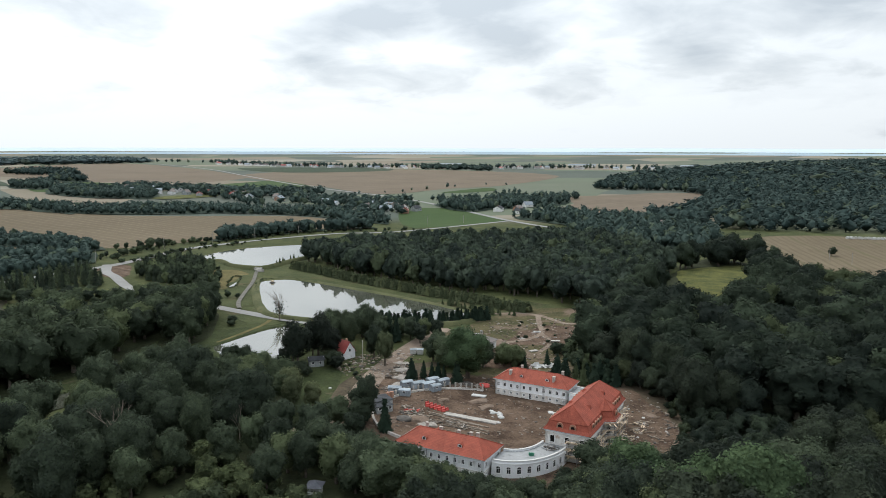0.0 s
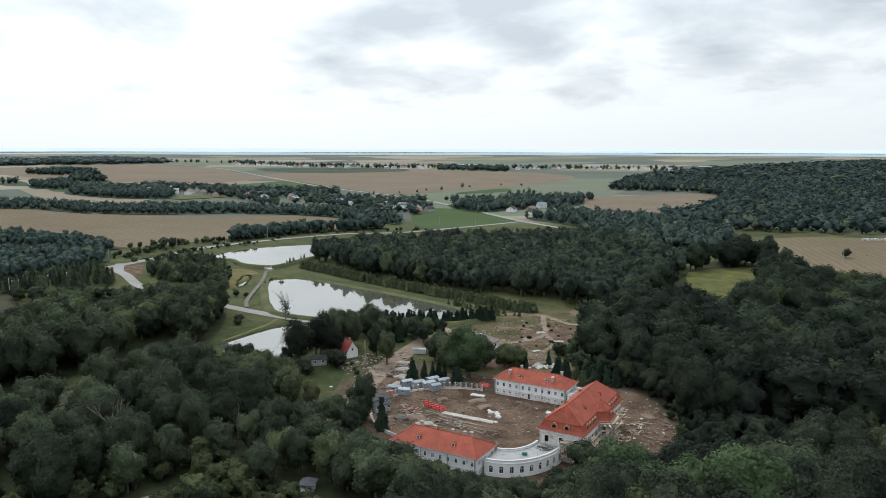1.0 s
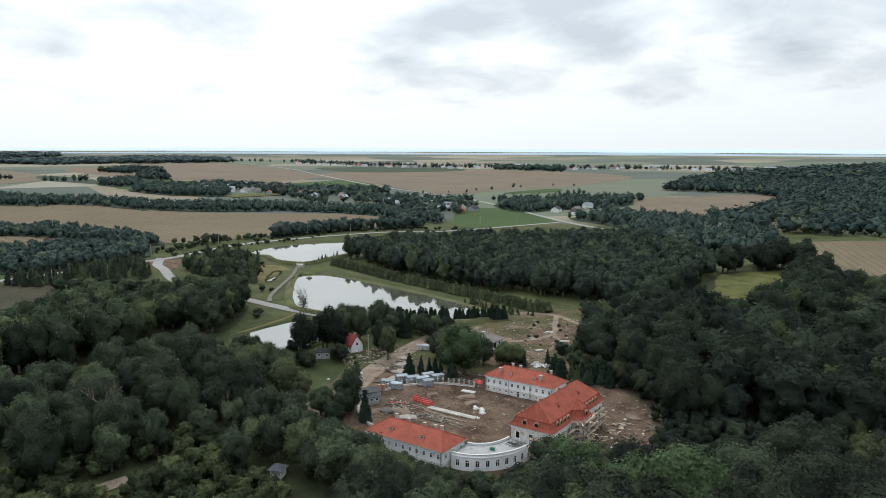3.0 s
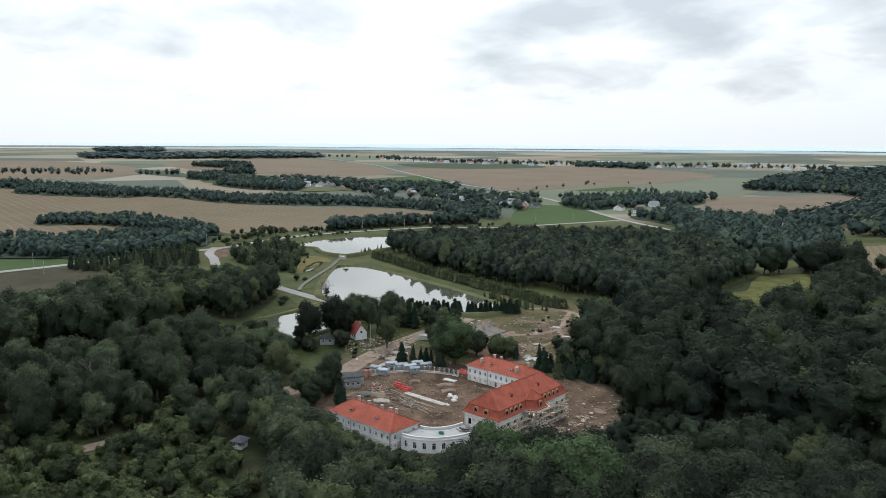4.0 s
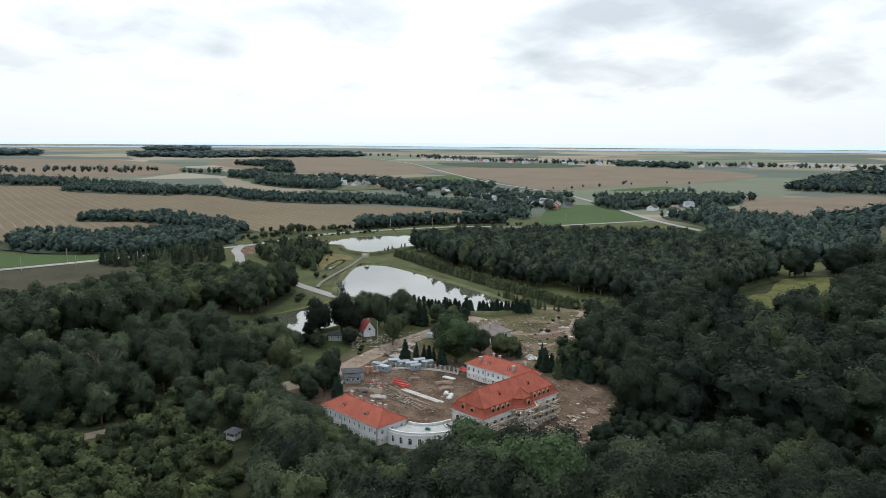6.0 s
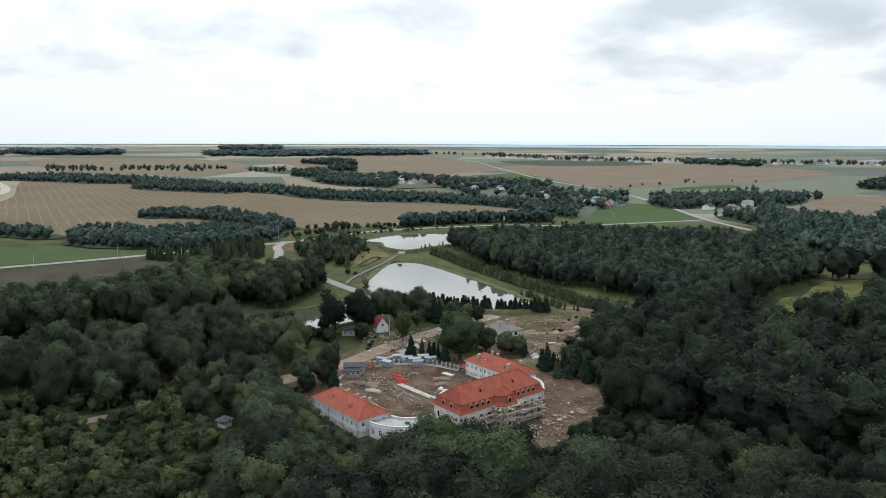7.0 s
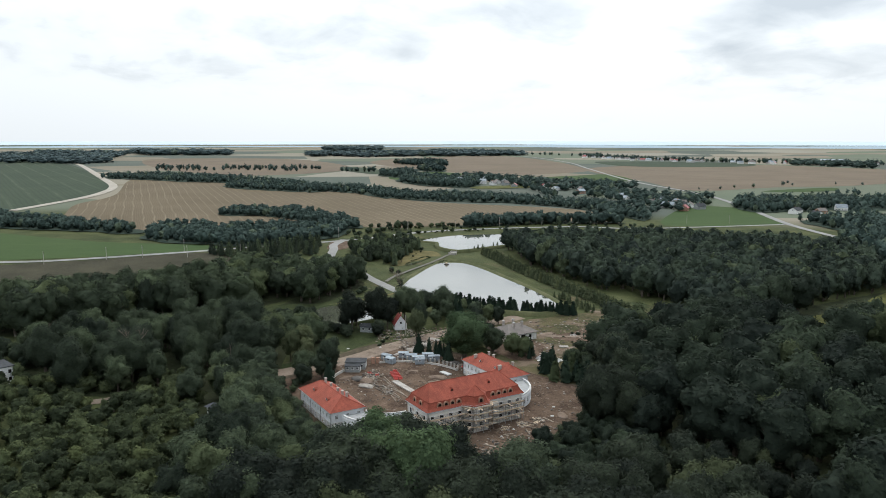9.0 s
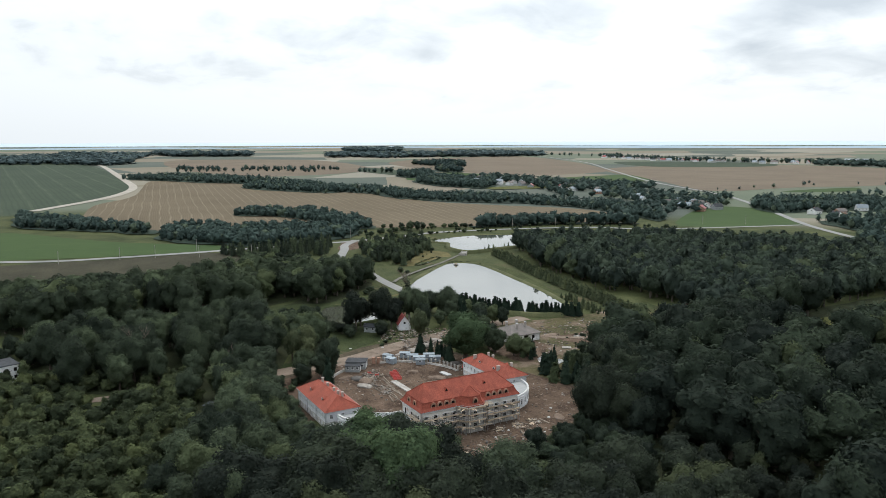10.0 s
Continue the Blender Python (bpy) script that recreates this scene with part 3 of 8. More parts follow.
def cards(centres, normals, size, rng, tilt=0.75):
    """Leaf clumps: ragged three-cornered tufts, roughly facing outward."""
    n = len(centres)
    nn = normals + tilt * rng.normal(size=(n, 3)) * 0.6
    nn /= np.linalg.norm(nn, axis=1, keepdims=True)
    a = np.cross(nn, rng.normal(size=(n, 3)))
    a /= np.linalg.norm(a, axis=1, keepdims=True)
    b = np.cross(nn, a)
    s = size * rng.uniform(0.55, 1.45, (n, 1))
    c = [centres + s * (math.cos(q) * a + math.sin(q) * b) * rng.uniform(0.8, 1.35, (n, 1)) - nn * s * rng.uniform(-0.05, 0.35, (n, 1)) for q in (0.0, 2.2, 4.1)]
    return np.stack(c, 1).reshape(-1, 3), np.arange(3 * n).reshape(-1, 3)


def tube(p, q, r0, r1, sides=5):
    p, q = np.array(p, float), np.array(q, float)
    d = (q - p) / np.linalg.norm(q - p)
    u = np.cross(d, (0.3, 0.9, 0.1))
    u /= np.linalg.norm(u)
    w = np.cross(d, u)
    an = np.arange(sides) * 2 * math.pi / sides
    ring = np.cos(an)[:, None] * u + np.sin(an)[:, None] * w
    v = np.concatenate([p + ring * r0, q + ring * r1])
    f = [(k, (k + 1) % sides, sides + (k + 1) % sides, sides + k) for k in range(sides)]
    return v, np.array(f)


def join(chunks):
    """Joins (verts, faces) pairs; faces with three and four corners may be mixed, as lists."""
    vs, fs, n = [], [], 0
    for v, f in chunks:
        vs.append(v)
        fs += (np.asarray(f) + n).tolist()
        n += len(v)
    return np.concatenate(vs), fs


def unit_rows(a):
    return a / np.linalg.norm(a, axis=1, keepdims=True)


def broadleaf(rng, h, r, n_cards, size, sub, lobes=20, bare=0.10, core=0.84):
    """A crown of several limbs' rounded masses, each with many small lobes of leaf clumps; returns trunk and crown."""
    mid, half = h * (bare + 1) / 2, h * (1 - bare) / 2
    full = np.array([r, r, half])
    c0 = np.array([0, 0, mid])
    # the masses that the main limbs carry, round and above the trunk
    nb = 7 + lobes // 10
    cen, rad = [], []
    for k in range(nb):
        z = -0.95 + 1.80 * (k + rng.uniform(0.2, 0.8)) / nb
        a, out = k * 2.4 + rng.uniform(-0.5, 0.5), math.sqrt(max(0.0, 1 - z * z)) * rng.uniform(0.40, 0.66)
        cen.append(c0 + full * np.array([out * math.cos(a), out * math.sin(a), 0.66 * z]))
        rad.append(r * rng.uniform(0.40, 0.56) * (0.86 if z > 0.6 else 1.0))
    cen, rad = np.array(cen), np.array(rad)
    boughs = unit_rows(rng.normal(size=(nb, 34, 3)) + np.array([0, 0, 0.2]))

    def skin(k, d):
        """How far a limb's mass reaches that way, gathered into small rounded boughs, and the way that its skin faces."""
        way = np.einsum("mj,mkj->mk", d, boughs[k])
        off = (d - boughs[k, way.argmax(1)]) / 0.40
        reach = rad[k] * (0.80 + 0.28 * np.sqrt(np.clip(1.0 - (off * off).sum(1), 0.0, 1.0)))
        p = cen[k] + d * reach[:, None]
        whole = unit_rows((p - c0) / full)
        return p, off, unit_rows(0.60 * d + 0.55 * off + 0.85 * whole + np.array([0, 0, 0.12]))

    # leaf clumps all over those masses
    m = n_cards * 5
    kb = rng.integers(0, nb, m)
    d = unit_rows(rng.normal(size=(m, 3)) + np.array([0, 0, 0.25]))
    p, off, soft = skin(kb, d)
    gap = np.linalg.norm(p[:, None] - cen[None], axis=2) / rad[None]
    gap[np.arange(m), kb] = 9
    keep = np.where(gap.min(1) > 0.92)[0][:n_cards]
    d, off, p, soft = d[keep], off[keep], p[keep] + (d[keep] + np.array([0, 0, 0.3])) * (rng.uniform(0, 1, (len(keep), 1)) ** 2.5 * 0.17 - 0.02) * r, soft[keep]
    lv, lf = cards(p, d + 0.5 * off + np.array([0, 0, 0.2]), size, rng, 0.8)
    soft = np.repeat(unit_rows(soft + rng.normal(0, 0.36, soft.shape)), 3, axis=0)
    # the body of the crown below them follows the same boughs
    v, f = sub
    o = cen[None] - c0
    bb = np.einsum("mj,nkj->mk", v, o)
    disc = bb * bb - (o * o).sum(2) + (rad * rad)[None]
    hit = np.where(disc > 0, bb + np.sqrt(np.maximum(disc, 0)), 0.2 * r)
    kv = hit.argmax(1)
    dv = unit_rows(c0 + v * hit.max(1)[:, None] - cen[kv])
    pv, _, nv = skin(kv, dv)
    body = np.where((hit.max(1) > 0.25 * r)[:, None], cen[kv] + (pv - cen[kv]) * core, c0 + v * 0.5 * r)
    crown = (*join([(body, f), (lv, lf)]), np.concatenate([nv, soft]))
    bits = [tube((0, 0, -0.4), (0.1, 0, mid * 0.7), 0.035 * h * 0.9, 0.022 * h, 6)]
    for c in cen[: 5]:
        bits.append(tube((0.05, 0, mid * rng.uniform(0.45, 0.68)), c, 0.014 * h, 0.005 * h, 4))
    return join(bits), crown


def spruce(rng, h, r, tiers, per, sub=None):
    """A cone of drooping boughs."""
    cs, ns = [], []
    for k in range(tiers):
        t = (k + 0.5) / tiers
        rr = r * (1 - t) ** 0.85 + 0.08 * r
        m = max(4, int(per * (1 - t) + 3))
        a = rng.uniform(0, 2 * math.pi, m) + np.arange(m) * 2 * math.pi / m
        q = rr * rng.uniform(0.55, 1.0, m)
        cs.append(np.stack([q * np.cos(a), q * np.sin(a), h * (0.07 + 0.9 * t) + rng.normal(0, 0.02 * h, m)], 1))
        ns.append(np.stack([np.cos(a), np.sin(a), np.full(m, 0.8)], 1))
    c, nrm = np.concatenate(cs), np.concatenate(ns)
    lv, lf = cards(c, nrm, r * 0.34, rng, 0.35)
    body = tube((0, 0, 0.06 * h), (0, 0, 0.985 * h), 0.72 * r, 0.01, 8)
    return tube((0, 0, -0.3), (0, 0, 0.5 * h), 0.022 * h, 0.012 * h, 5), (*join([body, (lv, lf)]), unit_rows(np.concatenate([body[0] * np.array([1, 1, 0]) + np.array([0, 0, 0.4 * r]), np.repeat(nrm, 3, axis=0)])))


def set_normals(me, normals):
    """Soft shading normals, one for each vertex."""
    me.attributes.new("custom_normal", "FLOAT_VECTOR", "POINT").data.foreach_set("vector", np.asarray(normals, np.float32).ravel())


def mesh_np(name, v, faces, mats, index=None, tint=None, normals=None):
    """A mesh from numpy arrays; faces: a list of triangles and quads."""
    me = bpy.data.meshes.new(name)
    sizes = np.fromiter((len(f) for f in faces), int, len(faces))
    loops = np.fromiter((i for f in faces for i in f), np.int32, int(sizes.sum()))
    me.vertices.add(len(v)), me.loops.add(len(loops)), me.polygons.add(len(faces))
    me.vertices.foreach_set("co", np.asarray(v, np.float32).ravel())
    me.loops.foreach_set("vertex_index", loops)
    me.polygons.foreach_set("loop_start", np.concatenate([[0], np.cumsum(sizes)[:-1]]).astype(np.int32))
    for m in mats:
        me.materials.append(m)
    if index is not None:
        me.polygons.foreach_set("material_index", np.asarray(index, np.int32))
    if tint is not None:
        me.attributes.new("tint", "FLOAT", "POINT").data.foreach_set("value", np.asarray(tint, np.float32))
    me.polygons.foreach_set("use_smooth", np.ones(len(faces), bool))
    me.update(calc_edges=True)
    if normals is not None:
        set_normals(me, normals)
    return me


def wood(name, spots, kinds, mats, label, category="wood"):
    """Many trees in one mesh. spots: x, y, height, width, kind, tint; kinds: (trunk, crown) of unit-height trees."""
    vs, ns, tris, quads, ti_t, ti_q, tint, n = [], [], [], [], [], [], [], 0
    spots = np.asarray(spots, float)
    for k, (trunk, crown) in enumerate(kinds):
        some = spots[spots[:, 4] == k]
        if not len(some):
            continue
        for (v, f, *nv), slot in ((trunk, 0), (crown, 1)):
            if v is None:
                continue
            nv = nv[0] if nv else unit_rows(v * np.array([1, 1, 0]) + np.array([1e-4, 0, 0]))
            t3 = np.array([q for q in f if len(q) == 3], int).reshape(-1, 3)
            t4 = np.array([q for q in f if len(q) == 4], int).reshape(-1, 4)
            a = RNG.uniform(0, 2 * math.pi, len(some))
            z0 = np.array([level(x, y) for x, y in some[:, :2]])
            c, s = np.cos(a)[:, None], np.sin(a)[:, None]
            X = (v[None, :, 0] * c - v[None, :, 1] * s) * some[:, 3:4] + some[:, 0:1]
            Y = (v[None, :, 0] * s + v[None, :, 1] * c) * some[:, 3:4] + some[:, 1:2]
            Z = v[None, :, 2] * some[:, 2:3] + z0[:, None]
            vs.append(np.stack([X, Y, Z], 2).reshape(-1, 3))
            ns.append(np.stack([nv[None, :, 0] * c - nv[None, :, 1] * s, nv[None, :, 0] * s + nv[None, :, 1] * c, np.broadcast_to(nv[None, :, 2], X.shape)], 2).reshape(-1, 3))
            off = n + np.arange(len(some)) * len(v)
            tris.append((t3[None] + off[:, None, None]).reshape(-1, 3)), quads.append((t4[None] + off[:, None, None]).reshape(-1, 4))
            ti_t.append(np.full(len(tris[-1]), slot)), ti_q.append(np.full(len(quads[-1]), slot))
            tint.append(np.repeat(some[:, 5], len(v)))
            n += len(some) * len(v)
    v, t3, t4 = np.concatenate(vs), np.concatenate(tris), np.concatenate(quads)
    me = bpy.data.meshes.new(name)
    loops = np.concatenate([t3.ravel(), t4.ravel()]).astype(np.int32)
    start = np.concatenate([np.arange(len(t3)) * 3, len(t3) * 3 + np.arange(len(t4)) * 4]).astype(np.int32)
    me.vertices.add(len(v)), me.loops.add(len(loops)), me.polygons.add(len(start))
    me.vertices.foreach_set("co", v.astype(np.float32).ravel())
    me.loops.foreach_set("vertex_index", loops), me.polygons.foreach_set("loop_start", start)
    for m in mats:
        me.materials.append(m)
    me.polygons.foreach_set("material_index", np.concatenate(ti_t + ti_q).astype(np.int32))
    me.attributes.new("tint", "FLOAT", "POINT").data.foreach_set("value", np.concatenate(tint).astype(np.float32))
    me.polygons.foreach_set("use_smooth", np.ones(len(start), bool))
    me.update(calc_edges=True)
    set_normals(me, np.concatenate(ns))
    return tagged(new(name, me), label, category, kind="stuff")


def unit(tree):
    """Scales a (trunk, crown) pair to a height of 1 and a crown radius of 1."""
    (tv, tf), (cv, cf, cn) = tree
    h, r = cv[:, 2].max(), np.percentile(np.hypot(cv[:, 0], cv[:, 1]), 96)
    s = np.array([1 / r, 1 / r, 1 / h])
    return (tv * s, tf), (cv * s, cf, cn)


def scatter(poly, gap, keep_out=(), jitter=0.42, seed=1, edge=0.0):
    """Spots about `gap` metres apart inside an outline."""
    rng = np.random.default_rng(seed)
    xs, ys = [p[0] for p in poly], [p[1] for p in poly]
    out, row, y = [], 0, min(ys)
    while y < max(ys):
        x = min(xs) + (gap / 2 if row % 2 else 0)
        while x < max(xs):
            px, py = x + rng.normal(0, jitter * gap * 0.7), y + rng.normal(0, jitter * gap * 0.7)
            if inside(px, py, poly) and not any(inside(px, py, k) for k in keep_out):
                out.append((px, py))
            x += gap
        y += gap * 0.87
        row += 1
    return out


_g = np.random.default_rng(11)
NEAR_KINDS = [broadleaf(_g, 12, _g.uniform(3.7, 5.0), 2900, 0.23, ICO3, 22 + k % 5, 0.03 + 0.03 * (k % 3), 0.89) for k in range(8)]
TALL_KINDS = [broadleaf(_g, 20, _g.uniform(5.0, 6.4), 5600, 0.25, ICO3, 44, 0.04 + 0.04 * (k % 2), 0.89) for k in range(5)]
MID_KINDS = [unit(broadleaf(_g, 13, _g.uniform(4.0, 5.2), 1200, 0.28, ICO3, 18, 0.02, 0.92)) for k in range(7)]
OPEN_KINDS = [broadleaf(_g, 15, _g.uniform(4.6, 5.4), 3000, 0.30, ICO2, 34, 0.16, 0.60) for k in range(3)]
FAR_KINDS = [unit(broadleaf(_g, 12, 4.0, 250, 0.58, ICO2, 12, 0.04, 0.93)) for k in range(6)]
HEDGE_KINDS = [unit(broadleaf(_g, 12, 3.8, 120, 0.60, ICO2, 10, -0.05, 0.93)) for k in range(5)]
DOT_KINDS = [((None, None), unit(broadleaf(_g, 12, 3.4, 40, 0.66, ICO1, 9, -0.15, 0.93))[1]) for k in range(5)]
BUSH_KINDS = [unit(broadleaf(_g, 12, 5.0, 400, 0.62, ICO2, 14, 0.0, 0.82)) for k in range(6)]
POLE_MID = [unit(spruce(_g, 12, 1.7, 10, 9)) for k in range(3)]

# woods, by outline
KEEP = [
    [(-128, 170), (-116, 186), (-100, 196), (-62, 204), (-40, 200), (-27, 168), (-29, 150), (-42, 141), (-54, 134), (-64, 125), (-96, 124), (-106, 133), (-120, 148)],   # the palace yard
    [(-121, 74), (-112, 76), (-111, 90), (-117, 98), (-122, 88)],   # the sandy lane among the orchard
    [(-88, 352), (-96, 403), (-72, 434), (-51, 416), (-54, 372), (-46, 322), (-54, 292), (-80, 290)],                                                    # the clearing
]
RIGHT = [(-40, 106), (-20, 150), (-18, 160), (-18, 184), (-30, 192), (-42, 202), (-62, 209), (-84, 222), (-88, 250), (-95, 290), (-95, 440), (-85, 450), (-64, 442), (-48, 396), (-38, 383), (-20, 366), (0, 348), (25, 333), (50, 300), (55, 230), (45, 170), (15, 135), (-20, 100)]
FRONT = [(-113, 128), (-100, 119), (-90, 115), (-80, 112), (-66, 110), (-54, 107), (-42, 106), (-30, 96), (-50, 86), (-72, 94), (-92, 98), (-113, 106)]
LEFT_A = [(-113, 118), (-118, 130), (-128, 134), (-140, 140), (-152, 140), (-162, 146), (-170, 150), (-177, 147), (-174, 132), (-176, 105), (-172, 66), (-138, 62), (-116, 90)]
LEFT_B = [(-203, 60), (-202, 125), (-209, 150), (-217, 172), (-225, 190), (-230, 198), (-241, 182), (-252, 165), (-252, 143), (-240, 118), (-238, 90), (-236, 50), (-215, 45)]
LEFT_LOW = [(-252, 160), (-266, 143), (-268, 118), (-280, 94), (-284, 70), (-287, 48), (-260, 30), (-236, 50), (-238, 90), (-240, 118), (-252, 143)]
MIDDLE = [(-290, 322), (-225, 298), (-181, 290), (-145, 296), (-100, 292), (-90, 304), (-97, 360), (-97, 410), (-120, 430), (-160, 470), (-200, 448), (-245, 412), (-282, 355)]
TRIANGLE = [(-338, 262), (-332, 282), (-310, 276), (-290, 256), (-262, 238), (-280, 222), (-316, 230)]


def spots_for(places, lo, hi, kinds, slim=0.33, seed=3):
    rng = np.random.default_rng(seed)
    out = []
    for x, y in places:
        h = lo + (hi - lo) * rng.uniform() ** 0.8 * rng.choice((0.8, 1.0, 1.12))
        out.append((x, y, h, h * slim * rng.uniform(0.75, 1.25), rng.integers(0, kinds), rng.uniform()))
    return out


def near_tree(x, y, h, slim, kind, turn, label, dark=False, pale=False, airy=False):
    """A tree of its own: trunk with limbs, and crown."""
    root = new("tree")
    unit_h, meshes = (20, TALL_DARK if dark else TALL_PALE if pale else TALL_MESHES) if h > 13.2 or pale else (12, DARK_MESHES if dark else NEAR_MESHES)
    if airy:
        unit_h, meshes = 15, OPEN_PALE if pale else OPEN_MESHES
    root.matrix_world = pose(x, y, level(x, y), 0, 0, turn) @ Matrix.Diagonal((h / unit_h * slim, h / unit_h * slim, h / unit_h, 1))
    tagged(root, label, "tree", "broadleaf trees")
    for name, me in zip(("trunk", "crown"), meshes[kind % len(meshes)]):
        ob = new(name, me)
        ob.parent = root
    return root


NEAR_MESHES = []
for (tv, tf), (cv, cf, cn) in NEAR_KINDS:
    NEAR_MESHES.append((mesh_np("trunk", tv, tf, [BARK]), mesh_np("crown", cv, cf, [LEAF], normals=cn)))
TALL_MESHES = [(mesh_np("trunk", tv, tf, [BARK]), mesh_np("crown", cv, cf, [LEAF], normals=cn)) for (tv, tf), (cv, cf, cn) in TALL_KINDS]
OPEN_MESHES = [(mesh_np("trunk", tv, tf, [BARK]), mesh_np("crown", cv, cf, [LEAF_SHADY], normals=cn)) for (tv, tf), (cv, cf, cn) in OPEN_KINDS]
DARK_MESHES, TALL_DARK, TALL_PALE, OPEN_PALE = [], [], [], []
for pairs, out, leaf in ((NEAR_MESHES, DARK_MESHES, LEAF_SHADY), (TALL_MESHES, TALL_DARK, LEAF_SHADY), (TALL_MESHES, TALL_PALE, LEAF_SILVER), (OPEN_MESHES, OPEN_PALE, LEAF_SPARSE)):
    for trunk, crown in pairs:
        other = crown.copy()
        other.materials[0] = leaf
        out.append((trunk, other))
TREE_WORDS = ["tall broadleaf tree with a dense dark green crown", "broadleaf tree with a wide uneven green crown", "slender broadleaf tree with a lumpy green crown", "old broadleaf tree with a spreading crown"]
_t = np.random.default_rng(5)
GAZEBO_VIEW = [(-98, 103), (-98, 110), (-88, 110), (-71, 107), (-71, 98), (-77, 90), (-84, 94), (-91, 100)]
for x, y in scatter(FRONT, 7.0, KEEP + [GAZEBO_VIEW], seed=3) + scatter(LEFT_A, 8.4, KEEP, seed=4):
    hi = min(13.5, 6.0 + (117 - y) * 0.62) if x > -84 else min(13.0, 8.5 + (122 - y) * 0.6) if x > -105 else 10.5 if y > 140 else 17.5 if x < -126 else 13.0
    near_tree(x, y, _t.uniform(0.66, 1.03) * hi, _t.uniform(0.85, 1.2), int(_t.integers(0, 8)), _t.uniform(0, 360), TREE_WORDS[int(_t.integers(0, 4))])
for x, y, h in [(-84, 113, 13.8), (-79, 110, 13.2), (-74, 112, 10.2), (-69, 110, 11.8), (-64, 110, 10.4), (-59, 110, 10.4), (-37.3, 128.1, 17.8), (-33, 125, 17), (-39, 133, 12.5), (-39, 123.5, 13), (-41, 121.5, 10.5), (-35, 120, 14), (-18.6, 127.4, 21.5), (-24, 124, 19), (-14.5, 126, 21.5), (-29, 121, 17), (-43, 117, 10.5), (-68, 105, 14), (-60, 105, 13.4), (-82, 117, 10.3), (-53, 110, 11), (-104, 122, 9.5), (-99, 120, 9.5), (-94, 121, 8.5), (-89, 119, 9.0), (-85, 116, 8.5), (-80, 115.5, 7.2), (-75, 115, 6.4), (-70, 114.5, 6.0), (-65, 114.5, 6.0), (-60, 114, 6.2), (-55, 115, 6.4), (-52, 121, 6.8), (-50, 127, 6.4), (-49, 133, 6)]:
    pale = h > 16 and x > -45
    near_tree(x, y, h, _t.uniform(1.1, 1.45) * (0.75 if h > 13.2 else 1.0), int(_t.integers(0, 8)), _t.uniform(0, 360), "large old tree with a silvery green crown before the palace" if pale else TREE_WORDS[int(_t.integers(0, 4))], pale=pale)
for k in range(19):
    x = -101 + 3.1 * k
    near_tree(x + _t.uniform(-0.6, 0.6), 123.6 + max(0.0, x + 60) * 0.55 + _t.uniform(-0.7, 0.7), _t.uniform(4.2, 5.6), _t.uniform(1.1, 1.4), int(_t.integers(0, 8)), _t.uniform(0, 360), "low young tree close to the palace wing")
for x, y, h in [(-97, 121, 8.5), (-92, 119.5, 9), (-87.5, 121, 8.2), (-83, 119, 8.6), (-78.5, 119.5, 7.8), (-74, 118.5, 7.8), (-69, 118, 7.6), (-64, 118.5, 7.2), (-59.5, 120, 7.0), (-55.5, 123, 6.6), (-90, 123.5, 5.2), (-80, 122, 5.0), (-71, 121, 5.0), (-86, 122.5, 4.6), (-76, 121.5, 4.6)]:
    near_tree(x, y, h, _t.uniform(1.0, 1.3), int(_t.integers(0, 8)), _t.uniform(0, 360), "young broadleaf tree before the palace wing")
NEARER = [(-49, 112), (-49, 143), (-38, 149), (-20, 150), (-17, 160), (-18, 186), (-26, 198), (12, 206), (28, 170), (22, 138), (-20, 96), (-42, 104)]
for x, y in scatter(NEARER, 7.2, KEEP, seed=2):
    hi = max(6.0, min(19.0, 7.2 + (x + 49) * 0.66 if x < -41 else 12.5 + x + 41) - max(0.0, y - 134) * 1.1 * min(1.0, max(0.15, (-10 - x) / 8)))
    if 150 < y < 166 and x < -10:
        hi = 6.5
    near_tree(x, y, _t.uniform(0.80, 1.02) * hi, _t.uniform(0.95, 1.3), int(_t.integers(0, 8)), _t.uniform(0, 360), TREE_WORDS[int(_t.integers(0, 4))], x > -27 and not (138 < y < 152 and -24 < x < 0))
wood("right_wood", spots_for(scatter(RIGHT, 8.9, KEEP + [NEARER], seed=2), 11.5, 18, 7, 0.40), MID_KINDS, [BARK, LEAF_DARK], "dense dark green broadleaf wood")
left = scatter(LEFT_B, 7.6, KEEP, seed=5)
wood("left_wood", spots_for([p for p in left if p[1] < 160], 13, 18, 7, 0.36) + spots_for([p for p in left if p[1] >= 160], 9.5, 13.5, 7, 0.42) + spots_for(scatter(LEFT_LOW, 6.0, seed=55), 4, 7.5, 7, 0.46, seed=56), MID_KINDS, [BARK, LEAF_WOOD], "dense broadleaf wood along the channel")
LEFT_D = [(-232, 190), (-236, 203), (-227, 203), (-213, 189), (-205, 179), (-201.5, 166), (-205, 156), (-218, 170)]
CLUMP = [(-258, 170), (-260, 192), (-252, 203), (-232, 206), (-228, 198), (-240, 182)]
CLUMP_LOW = [(-312, 163), (-306, 180), (-290, 190), (-270, 192), (-258, 192), (-258, 168), (-280, 160)]
wood("waterside_wood", spots_for(scatter(LEFT_D, 6.6, seed=15), 12.5, 17, 7, 0.33, seed=17) + spots_for(scatter(CLUMP, 6.0, seed=16), 8.5, 12, 7, 0.42, seed=17) + spots_for(scatter(CLUMP_LOW, 5.6, seed=57), 3.5, 5.8, 7, 0.55, seed=58), MID_KINDS, [BARK, LEAF_WOOD], "broadleaf trees along the water's edge")
